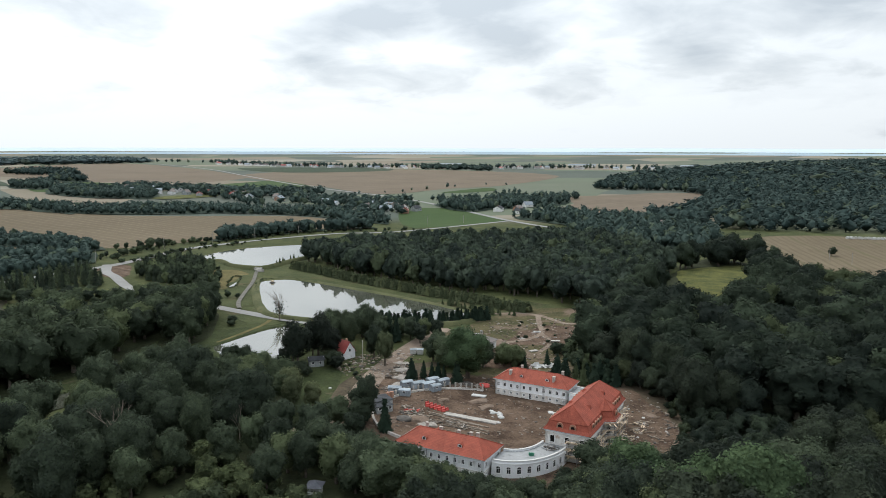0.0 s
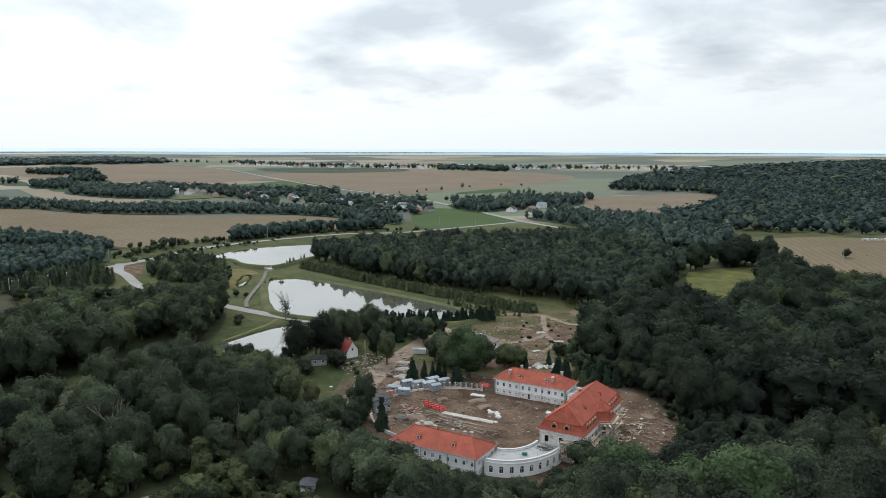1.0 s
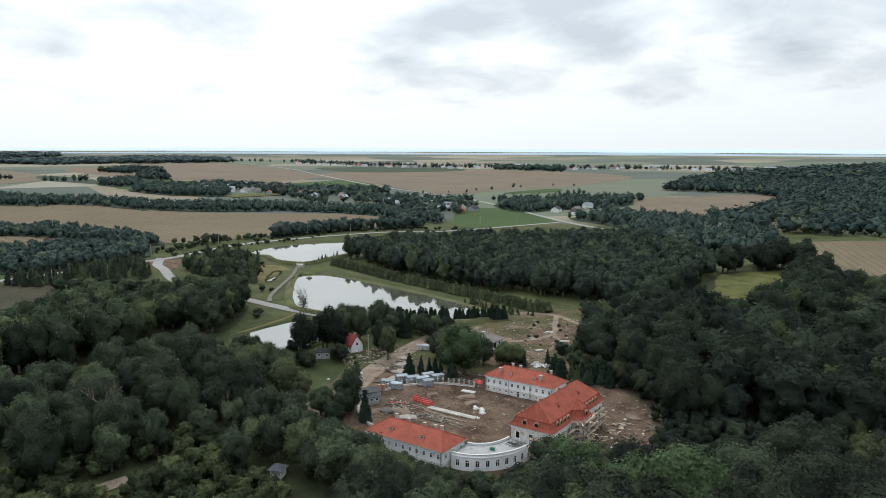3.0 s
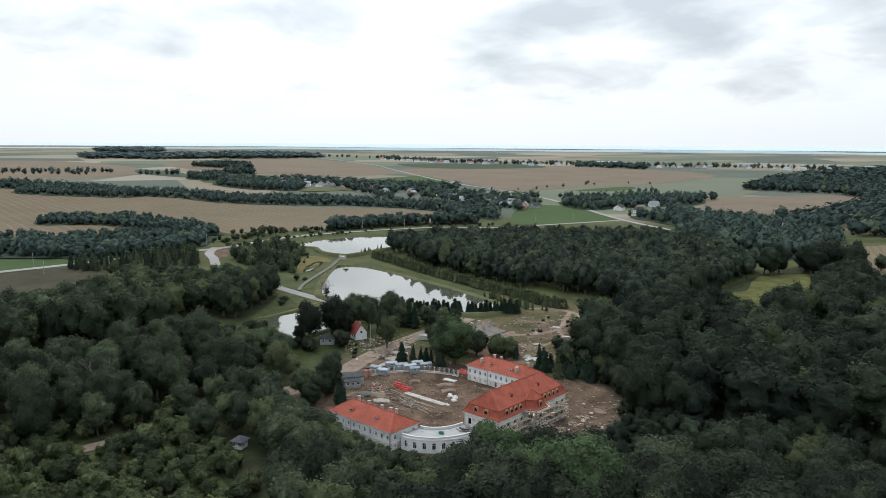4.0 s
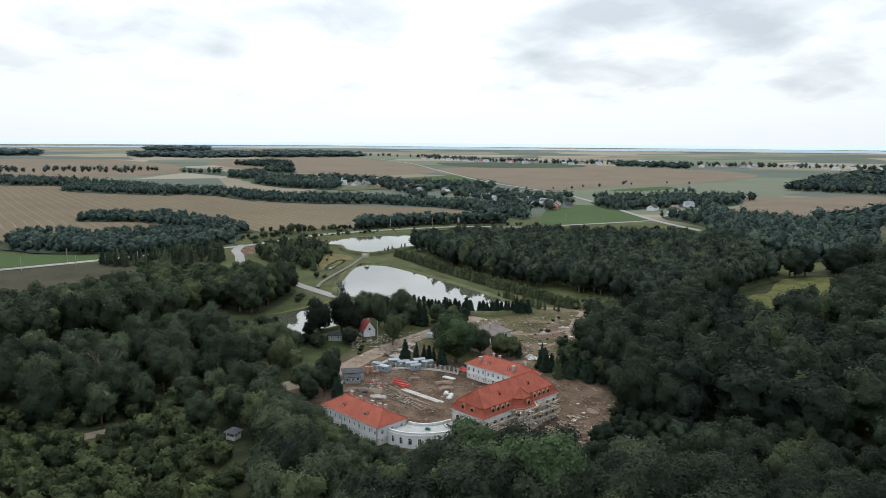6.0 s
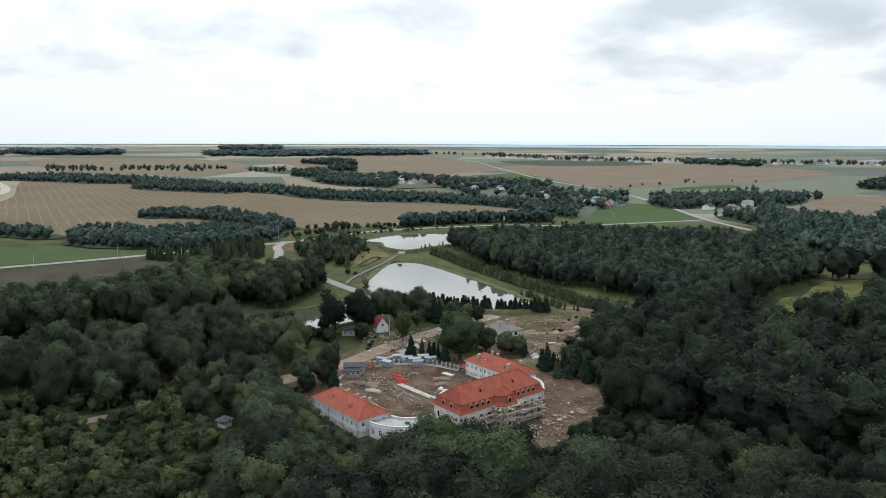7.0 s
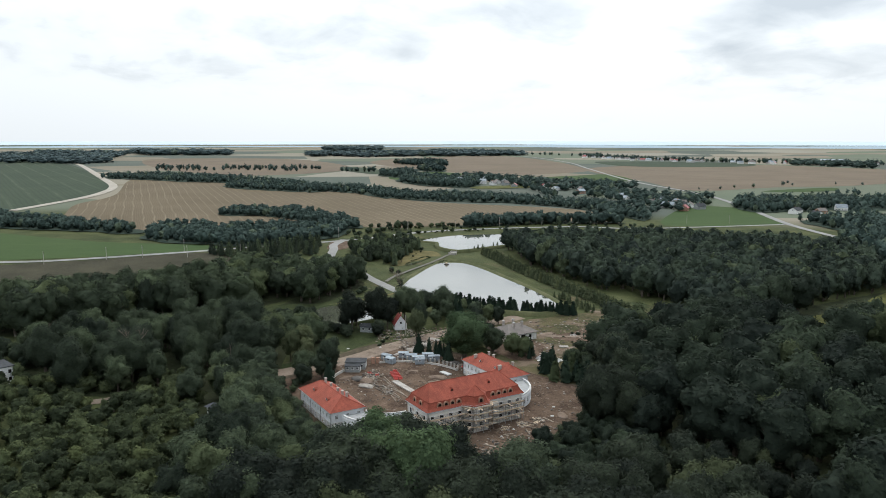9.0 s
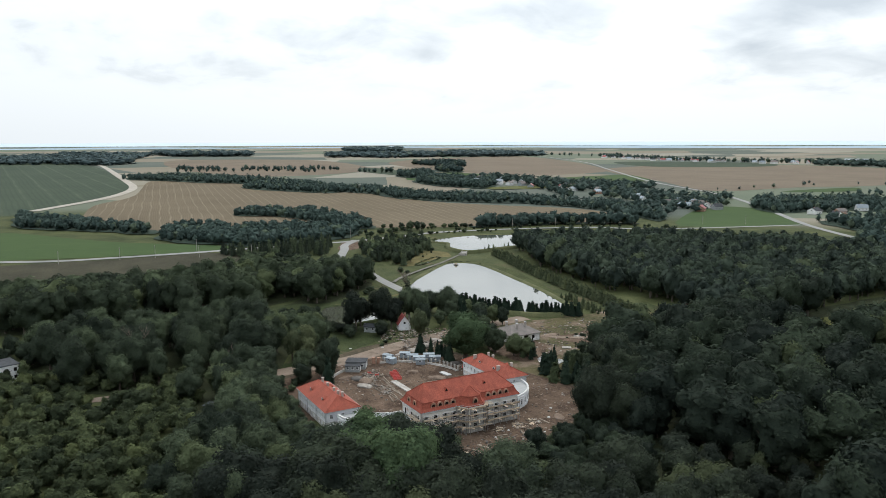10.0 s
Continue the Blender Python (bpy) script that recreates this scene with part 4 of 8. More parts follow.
sheet("meadow", [(-198, 168), (-202, 166), (-206, 160), (-206, 152), (-200, 128), (-200, 92), (-194, 92), (-192, 110), (-190, 122), (-189, 136), (-193, 152)], GRASS_ROUGH, 0.14, 6, label="mown grass bank along the water channel", category="meadow", rough=1)
RUIN_VIEW = [(-155, 51), (-155, 63), (-126, 58), (-126, 42)]
wood("garden_trees", spots_for(scatter([(-178, 66), (-138, 64), (-130, 52), (-112, 40), (-140, 26), (-182, 40)], 6.0, [RUIN_VIEW], seed=18), 5, 9, 7, 0.44, seed=19), MID_KINDS, [BARK, LEAF_WOOD], "overgrown trees round a ruined house")
for x, y, h, w in [(-158.5, 171.5, 11.5, 1.0), (-153, 167.5, 16.0, 0.95), (-153, 177, 16.0, 0.9), (-158, 180, 9.0, 1.0), (-158.5, 186, 10.5, 1.0), (-150.5, 180.5, 11.0, 1.0)]:
    near_tree(x, y, h, w, int(_t.integers(0, 8)), _t.uniform(0, 360), "dark open-crowned tree with gaps by the small pond", airy=True)
for x, y, h, w in [(-144.8, 174.5, 6.0, 1.5), (-142.2, 173.0, 5.0, 1.5), (-148.5, 163.5, 4.4, 1.7), (-145.5, 163.0, 3.4, 1.7), (-152.5, 162, 4.4, 1.6), (-156.5, 160.5, 4.4, 1.8), (-159.5, 157.5, 6.0, 1.2), (-163.5, 155.8, 6.5, 1.2), (-157.5, 166.5, 6.5, 1.2)]:
    near_tree(x, y, h, w, int(_t.integers(0, 8)), _t.uniform(0, 360), "wide dark bush on the grass by the shed", True)
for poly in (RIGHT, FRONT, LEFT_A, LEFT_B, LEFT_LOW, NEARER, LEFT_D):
    sheet("forest_floor", poly, SHADED_FLOOR, 0.05 + 0.004 * len(poly), 14, label="leaf litter under the trees, coloured dark for shade", category="ground", rough=2)
LOW_FRONT = [(-112, 128), (-100, 127.5), (-92, 126), (-64, 124.5), (-56, 130), (-49, 140), (-47, 120), (-50, 106), (-66, 109), (-80, 111), (-100, 117)]
wood("front_thicket", spots_for(scatter(LOW_FRONT, 3.6, [[(-46, 144), (-56, 134), (-64, 123), (-97, 123), (-106, 133)]], seed=31), 2.8, 4.4, 6, 0.62, seed=32), BUSH_KINDS, [BARK, LEAF_WOOD], "green thicket before the palace", "thicket")
LEFT_C = [(-131, 138), (-140, 142), (-152, 142), (-163, 147), (-166, 155), (-156, 158), (-147, 154), (-139, 150), (-133, 145)]
wood("left_thicket", spots_for(scatter(LEFT_C, 5.4, seed=33), 7.5, 11.0, 7, 0.40, seed=34), MID_KINDS, [BARK, LEAF_WOOD], "young broadleaf trees beside the meadow")
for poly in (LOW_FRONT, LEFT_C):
    sheet("forest_floor", poly, SHADED_FLOOR, 0.10, 8, label="leaf litter under the trees, coloured dark for shade", category="ground", rough=1)
wood("middle_wood", spots_for(scatter(MIDDLE, 6.2, seed=6), 10, 15, 6, 0.34), FAR_KINDS, [BARK, LEAF_MIDDLE], "dense mixed wood behind the pond")
wood("young_wood", spots_for(scatter(TRIANGLE, 4.4, seed=7), 5, 8.5, 6, 0.32), POLE_MID + FAR_KINDS[:3], [BARK, LEAF_WOOD], "young trees between road and pond")
CONIFERS = [(-337, 152), (-339, 220), (-323, 214), (-302, 204), (-312, 186), (-318, 160)]
wood("conifer_belt", spots_for(scatter(CONIFERS, 4.2, seed=51), 5.5, 8.5, 3, 0.24, seed=52), POLE_MID, [BARK, LEAF_WOOD], "young conifer plantation between lane and road")
ORCHARD = [(-142, 54), (-140, 86), (-121, 108), (-92, 103), (-72, 99), (-52, 88), (-34, 94), (-44, 60), (-70, 36), (-110, 36)]
ORCHARD_OUT = KEEP + [[(-97, 104.5), (-97, 109.5), (-88, 109), (-86, 106), (-88, 103)]]
wood("orchard", spots_for(scatter(ORCHARD, 4.4, ORCHARD_OUT, seed=8), 2.8, 5.5, 6, 0.52, seed=9), BUSH_KINDS, [BARK, LEAF_ORCHARD], "overgrown old orchard of low bushy trees", "orchard")
FAR_WOODS = [
    ([(-536, 200), (-510, 232), (-444, 253), (-400, 263), (-408, 276), (-473, 282), (-543, 266), (-572, 213)], 5.6, 4.5, 7.5),
    ([(-523, 43), (-480, 86), (-442, 125), (-468, 128), (-532, 87), (-610, 40)], 6.0, 5, 8.5),
    ([(-401, 129), (-367, 162), (-386, 173), (-446, 176), (-474, 152), (-448, 134)], 6.0, 5, 8.5),
    ([(-364, 160), (-431, 174), (-440, 217), (-418, 252), (-400, 262), (-362, 240), (-352, 206), (-352, 175)], 6.0, 5, 8.0),
    ([(-725, 340), (-743, 380), (-694, 405), (-606, 397), (-561, 436), (-541, 486), (-487, 514), (-433, 517), (-385, 506), (-356, 500), (-381, 532), (-425, 548), (-487, 562), (-532, 544), (-586, 525), (-626, 486), (-639, 436), (-684, 429), (-764, 414), (-793, 371)], 7.0, 5.5, 9.0),
    ([(-843, 272), (-738, 330), (-742, 355), (-692, 382), (-611, 387), (-688, 421), (-783, 387), (-876, 357), (-903, 303)], 8.0, 6, 9),
    ([(-1100, 151), (-1050, 192), (-970, 242), (-921, 292), (-841, 317), (-747, 346), (-833, 374), (-945, 345), (-1056, 305), (-1158, 237), (-1164, 188), (-1147, 154)], 9.0, 6, 10),
    ([(-843, 504), (-751, 504), (-705, 538), (-748, 582), (-796, 597), (-816, 587), (-887, 594), (-926, 560)], 8.0, 7, 11),
    ([(-988, 540), (-923, 547), (-1016, 623), (-1061, 623), (-1051, 573)], 9.0, 8, 12),
    ([(-1392, 745), (-1310, 756), (-1231, 797), (-1319, 847), (-1426, 859), (-1415, 794)], 12.0, 9, 14),
    ([(-1145, 683), (-1065, 662), (-1039, 684), (-1103, 720), (-1202, 736)], 11.0, 8, 13),
    ([(-411, 499), (-383, 503), (-394, 546), (-402, 618), (-437, 669), (-485, 651), (-524, 622)], 14.0, 5, 9),
    ([(-862, 585), (-763, 633), (-704, 619), (-611, 640), (-596, 705), (-644, 765), (-719, 751), (-778, 713), (-895, 670), (-912, 645)], 15.0, 7, 11),
    ([(-398, 650), (-350, 628), (-345, 665), (-330, 690), (-356, 743), (-401, 728), (-421, 689)], 7.5, 7, 11),
    ([(-384, 723), (-320, 704), (-305, 769), (-334, 830), (-369, 806), (-405, 762)], 9.0, 7, 11),
    ([(-293, 606), (-261, 590), (-229, 575), (-192, 606), (-217, 663), (-248, 672), (-274, 667), (-291, 643)], 8.0, 6, 10),
    ([(-568, 597), (-511, 606), (-472, 635), (-446, 671), (-474, 713), (-531, 690), (-595, 663)], 12.0, 6, 10),
    ([(-392, 350), (-384, 410), (-362, 455), (-350, 474), (-364, 472), (-394, 420), (-400, 360)], 5.0, 7, 11),
    ([(-199, 650), (-120, 600), (-100, 535), (-97, 470), (-150, 482), (-200, 520), (-225, 560)], 8.0, 7, 12),
    ([(-360, 1000), (-245, 1012), (-188, 950), (-172, 760), (-190, 690), (-185, 650), (-110, 605), (-60, 622), (20, 640), (170, 700), (230, 1100), (-60, 1250), (-420, 1300)], 12.5, 9, 14),
    ([(-420, 1300), (-60, 1250), (230, 1100), (320, 1700), (250, 2500), (-120, 2500), (-330, 1900)], 22.0, 12, 18),
]
for k, (poly, gap, lo, hi) in enumerate(FAR_WOODS):
    near_by = math.hypot(*poly[0]) < 700 and gap < 8
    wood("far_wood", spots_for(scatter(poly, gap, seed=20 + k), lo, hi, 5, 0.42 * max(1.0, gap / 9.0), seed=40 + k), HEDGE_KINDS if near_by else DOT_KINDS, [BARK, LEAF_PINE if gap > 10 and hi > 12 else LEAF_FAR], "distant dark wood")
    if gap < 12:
        sheet("undergrowth", poly, FLOOR_FAR, 0.55, gap * 3, label="dark ground cover filling the gaps in a distant wood", category="ground", rough=6)


# ---- the palace ----
PAL = pose(-57.4, 159.3, YARD, 0, 0, 2.5)
PLASTER = mottled("white_plaster", (0.66, 0.675, 0.70), (0.82, 0.835, 0.855), 0.35, 3.0, 0.9, 0.2, 0.2, 0.02, stain=((0.46, 0.46, 0.45), 0.5, 0.60))
RAW_PLASTER = mottled("raw_grey_plaster", (0.46, 0.445, 0.43), (0.72, 0.70, 0.67), 0.5, 2.5, 0.95, 0.1, 0.5, 0.04, stain=((0.40, 0.32, 0.26), 0.7, 0.58))
CREAM = mottled("cream_plaster", (0.58, 0.545, 0.50), (0.78, 0.74, 0.69), 0.35, 3.0, 0.9, 0.2, 0.2, 0.02, stain=((0.50, 0.43, 0.37), 0.6, 0.58))
TRIM = mottled("pale_trim", (0.66, 0.67, 0.68), (0.80, 0.81, 0.81), 0.8, 5.0, 0.8, 0.3, 0.1, 0.02)
COPING = mottled("weathered_coping", (0.36, 0.36, 0.355), (0.54, 0.54, 0.53), 0.6, 4.0, 0.9, 0.2, 0.2, 0.02)
FLAT_ROOF = mottled("grey_membrane", (0.17, 0.18, 0.185), (0.26, 0.27, 0.275), 0.4, 2.0, 0.6, 0.4, 0.2, 0.02, stain=((0.11, 0.115, 0.12), 0.6, 0.58))
ZINC = mottled("grey_gutter", (0.22, 0.23, 0.24), (0.34, 0.35, 0.36), 1.0, 4.0, 0.5, 0.5, 0.0, metal=0.4)
CHIMNEY = mottled("chimney_plaster", (0.27, 0.235, 0.21), (0.42, 0.38, 0.345), 1.2, 6.0, 0.9, 0.2, 0.2, 0.02)
GLASS_DARK, _nt, _b = material("dark_window_glass", 0.08, 0.6)
_b.inputs["Base Color"].default_value = (0.030, 0.034, 0.038, 1)
# near-black sheet that stands in for the shade inside empty openings
VOID, _nt, _b = material("opening_shade", 0.9, 0.1)
_b.inputs["Base Color"].default_value = (0.012, 0.011, 0.010, 1)
PLANK = mottled("scaffold_plank", (0.36, 0.285, 0.205), (0.62, 0.51, 0.39), 0.8, 5.0, 0.9, 0.1, 0.3, 0.02, vary=0.5)
STEEL = mottled("scaffold_tube", (0.22, 0.22, 0.22), (0.36, 0.35, 0.34), 1.0, 6.0, 0.55, 0.5, 0.0, metal=0.5)
BRICK = mottled("raw_brick", (0.24, 0.13, 0.09), (0.42, 0.27, 0.20), 0.8, 5.0, 0.9, 0.1, 0.3, 0.02)


def tile_material(name, dark, light):
    """Red clay tiles: courses 0.3 m high, each tile with its own shade."""
    m, nt, b = material(name, 0.75, 0.15)
    p = place(nt)
    sep = nt.nodes.new("ShaderNodeSeparateXYZ")
    link(nt, local(nt), sep.inputs[0])
    comb = nt.nodes.new("ShaderNodeCombineXYZ")
    link(nt, maths(nt, "ADD", sep.outputs[0], sep.outputs[1]), comb.inputs[0])
    link(nt, maths(nt, "MULTIPLY", sep.outputs[2], 1.6), comb.inputs[1])
    br = node(nt, "ShaderNodeTexBrick", Scale=1.0)
    br.inputs["Color1"].default_value, br.inputs["Color2"].default_value = (*dark, 1), (*light, 1)
    br.inputs["Mortar"].default_value = (dark[0] * 0.7, dark[1] * 0.7, dark[2] * 0.7, 1)
    br.inputs["Mortar Size"].default_value = 0.02
    br.inputs["Brick Width"].default_value, br.inputs["Row Height"].default_value = 0.24, 0.30
    link(nt, comb.outputs[0], br.inputs["Vector"])
    wear = ramp(nt, noise_of(nt, p, 0.45, 5.0, 0.6), [(0.35, (0.80, 0.80, 0.80)), (0.7, (1.12, 1.1, 1.08))])
    col = mix(nt, 1.0, br.outputs["Color"], wear, "MULTIPLY")
    link(nt, col, b.inputs["Base Color"])
    add_bump(nt, b, br.outputs["Fac"], -0.3, 0.03)
    return m


TILE = tile_material("red_roof_tile", (0.262, 0.066, 0.043), (0.305, 0.084, 0.057))


def mesh_of(name, bm, mat):
    me = bpy.data.meshes.new(name)
    bm.normal_update()
    bm.to_mesh(me)
    bm.free()
    for m in (mat if isinstance(mat, (list, tuple)) else [mat]):
        me.materials.append(m)
    return me


def part(name, bm, mat, parent, label=""):
    """Links a bmesh, or a mesh that is there already, as one part under a thing or a part."""
    ob = new(name, bm if isinstance(bm, bpy.types.Mesh) else mesh_of(name, bm, mat))
    ob.parent = parent
    if label:
        ob["label"] = label
    return ob


def thing(name, m, label, category, group=""):
    ob = new(name)
    ob.matrix_world = m
    return tagged(ob, label, category, group)


def block(bm, x0, x1, y0, y1, z0, z1, m=None):
    t = Matrix.Translation(((x0 + x1) / 2, (y0 + y1) / 2, (z0 + z1) / 2)) @ Matrix.Diagonal((x1 - x0, y1 - y0, z1 - z0, 1))
    return bmesh.ops.create_cube(bm, size=1.0, matrix=(m @ t) if m else t)["verts"]


def boxed(x0, x1, y0, y1, z0, z1, bevel=0.0):
    bm = bmesh.new()
    block(bm, x0, x1, y0, y1, z0, z1)
    if bevel:
        bmesh.ops.bevel(bm, geom=bm.edges[:], offset=bevel, segments=1, affect="EDGES")
    return bm


def shell(verts, faces):
    bm = bmesh.new()
    vs = [bm.verts.new(v) for v in verts]
    for f in faces:
        bm.faces.new([vs[i] for i in f])
    return bm


def tubes(lines, r, sides=6):
    """Round bars along polylines, in one bmesh."""
    bm = bmesh.new()
    for line in lines:
        for p, q in zip(line, line[1:]):
            v, f = tube(p, q, r, r, sides)
            vs = [bm.verts.new(c) for c in v]
            for k in f:
                bm.faces.new([vs[i] for i in k])
            bm.faces.new(vs[:sides][::-1]), bm.faces.new(vs[sides:])
    return bm


def wall(fmap, length, z0, z1, thick, openings, du=None):
    """A wall with openings through it. fmap(u, z, d): place of a point u along, z up, d inward. Openings: u0, u1, z0, z1."""
    us = {0.0, length} | {o[0] for o in openings} | {o[1] for o in openings}
    if du:
        n = max(1, round(length / du))
        us |= {length * k / n for k in range(n + 1)}
    zs = {z0, z1} | {o[2] for o in openings if z0 < o[2] < z1} | {o[3] for o in openings if z0 < o[3] < z1}
    us, zs = sorted(us), sorted(zs)
    us = [u for k, u in enumerate(us) if not k or u - us[k - 1] > 1e-4]
    bm = bmesh.new()
    cache = {}

    def v(u, z, d):
        key = (round(u, 4), round(z, 4), d)
        if key not in cache:
            cache[key] = bm.verts.new(fmap(u, z, d))
        return cache[key]

    def gone(i, j):
        if i < 0 or j < 0 or i >= len(us) - 1 or j >= len(zs) - 1:
            return True
        uc, zc = (us[i] + us[i + 1]) / 2, (zs[j] + zs[j + 1]) / 2
        return any(o[0] < uc < o[1] and o[2] < zc < o[3] for o in openings)

    for i in range(len(us) - 1):
        for j in range(len(zs) - 1):
            if gone(i, j):
                continue
            a, b, c, d = us[i], us[i + 1], zs[j], zs[j + 1]
            bm.faces.new([v(a, c, 0), v(b, c, 0), v(b, d, 0), v(a, d, 0)])
            bm.faces.new([v(a, d, thick), v(b, d, thick), v(b, c, thick), v(a, c, thick)])
            if gone(i - 1, j):
                bm.faces.new([v(a, c, thick), v(a, c, 0), v(a, d, 0), v(a, d, thick)])
            if gone(i + 1, j):
                bm.faces.new([v(b, c, 0), v(b, c, thick), v(b, d, thick), v(b, d, 0)])
            if gone(i, j - 1):
                bm.faces.new([v(a, c, thick), v(b, c, thick), v(b, c, 0), v(a, c, 0)])
            if gone(i, j + 1):
                bm.faces.new([v(a, d, 0), v(b, d, 0), v(b, d, thick), v(a, d, thick)])
    return bm


def arch_line(w, h, n=8):
    """Outline of an arched opening, from its foot at the left round to its foot at the right."""
    r = w / 2
    return [(-r, 0.0)] + [(-r * math.cos(math.pi * k / n), h - r + r * math.sin(math.pi * k / n)) for k in range(n + 1)] + [(r, 0.0)]


WINDOWS = {}


def window_meshes(w, h, arched, glazed=True):
    """Frame and pane of a window, standing at the foot of its opening; y points out of the wall."""
    key = (round(w, 2), round(h, 2), arched, glazed)
    if key in WINDOWS:
        return WINDOWS[key]
    bm = bmesh.new()
    t = 0.09
    outer = arch_line(w, h) if arched else [(-w / 2, 0), (-w / 2, h), (w / 2, h), (w / 2, 0)]
    # casing: stands proud of the wall round the opening
    ring = [(x * (w / 2 + t) / (w / 2), (z * (h + t) / h) if z > 0 else 0.0) for x, z in outer]
    a = [bm.verts.new((x, 0.05, z)) for x, z in outer]
    b = [bm.verts.new((x, 0.05, z)) for x, z in ring]
    c = [bm.verts.new((x, -0.03, z)) for x, z in ring]
    d = [bm.verts.new((x, -0.16, z)) for x, z in outer]
    for k in range(len(outer) - 1):
        bm.faces.new([a[k + 1], a[k], b[k], b[k + 1]])
        bm.faces.new([b[k + 1], b[k], c[k], c[k + 1]])
        bm.faces.new([a[k], a[k + 1], d[k + 1], d[k]])
    if arched:      # the wall's corners beside the arch
        for s in (1, -1):
            pts = [(s * abs(x), z) for x, z in outer if x * s < 1e-6 or True]
            side = [q for q in outer if q[0] * s >= -1e-6 and q[1] > h - w / 2 - 1e-6]
            corner = bm.verts.new((s * w / 2, -0.012, h))
            vs = [bm.verts.new((x, -0.012, z)) for x, z in side]
            for k in range(len(vs) - 1):
                bm.faces.new([corner, vs[k], vs[k + 1]] if s < 0 else [corner, vs[k + 1], vs[k]])
    block(bm, -w / 2 - 0.14, w / 2 + 0.14, -0.1, 0.12, -0.10, 0.0)
    if glazed:
        e = 0.045
        block(bm, -w / 2, -w / 2 + e, -0.13, -0.08, 0, h * (0.9 if not arched else 0.68))
        block(bm, w / 2 - e, w / 2, -0.13, -0.08, 0, h * (0.9 if not arched else 0.68))
        block(bm, -e / 2, e / 2, -0.13, -0.08, 0, h)
        block(bm, -w / 2, w / 2, -0.128, -0.082, h * 0.62, h * 0.62 + e)
    frame_mesh = mesh_of("window", bm, TRIM)
    pane = shell([(x, -0.15, z) for x, z in outer], [tuple(range(len(outer)))[::-1]])
    # without glass, the pane is a near-black sheet for the shade within
    WINDOWS[key] = (frame_mesh, mesh_of("pane", pane, GLASS_DARK if glazed else VOID))
    return WINDOWS[key]


def put_windows(parent, fmap, openings, arched=False, glazed=True):
    for u0, u1, z0, z1 in openings:
        um = (u0 + u1) / 2
        at, ahead = Vector(fmap(um, z0, 0)), Vector(fmap(um + 0.05, z0, 0)) - Vector(fmap(um - 0.05, z0, 0))
        fm, pm = window_meshes(u1 - u0, z1 - z0, arched, glazed)
        ob = part("window", fm, None, parent)
        ob.matrix_local = Matrix.Translation(at) @ Matrix.Rotation(math.atan2(ahead.y, ahead.x) + math.pi, 4, "Z")
        part("pane", pm, None, ob)


def straight(p, q):
    """fmap of a straight wall from p to q (plan), with its outside on the right-hand side of the way."""
    p, q = Vector(p), Vector(q)
    d = (q - p).normalized()
    n = Vector((d.y, -d.x))
    return (q - p).length, lambda u, z, i: (p.x + d.x * u - n.x * i, p.y + d.y * u - n.y * i, z)


def hipped(parent, cx, cy, hx, hy, z0, z1, ra, rb, along="x", thick=0.16):
    """A hipped roof with a soffit, and its ridge tiles."""
    r = [(cx + ra, cy, z1), (cx + rb, cy, z1)] if along == "x" else [(cx, cy + ra, z1), (cx, cy + rb, z1)]
    c = [(cx - hx, cy - hy), (cx + hx, cy - hy), (cx + hx, cy + hy), (cx - hx, cy + hy)]
    v = [(x, y, z0) for x, y in c] + r + [(x, y, z0 - thick) for x, y in c]
    f = [(0, 1, 5, 4), (1, 2, 5), (2, 3, 4, 5), (3, 0, 4)] if along == "x" else [(0, 1, 4), (1, 2, 5, 4), (2, 3, 5), (3, 0, 4, 5)]
    f += [(6, 7, 1, 0), (7, 8, 2, 1), (8, 9, 3, 2), (9, 6, 0, 3), (9, 8, 7, 6)]
    roof = part("roof", shell(v, f), TILE, parent, "red clay tile hipped roof")
    ends = [(0, 4), (3, 4), (1, 5), (2, 5)] if along == "x" else [(0, 4), (1, 4), (2, 5), (3, 5)]
    for a, b in ends + [(4, 5)]:
        part("ridge_tiles", tubes([[v[a], v[b]]], 0.10, 5), TILE, roof)
    return roof


def chimney(parent, x, y, z0, z1, w=0.7, d=0.5):
    c = part("chimney", boxed(x - w / 2, x + w / 2, y - d / 2, y + d / 2, z0, z1, 0.03), CHIMNEY, parent, "pale plastered chimney")
    part("chimney_cap", boxed(x - w / 2 - 0.09, x + w / 2 + 0.09, y - d / 2 - 0.09, y + d / 2 + 0.09, z1, z1 + 0.12, 0.02), CHIMNEY, c)


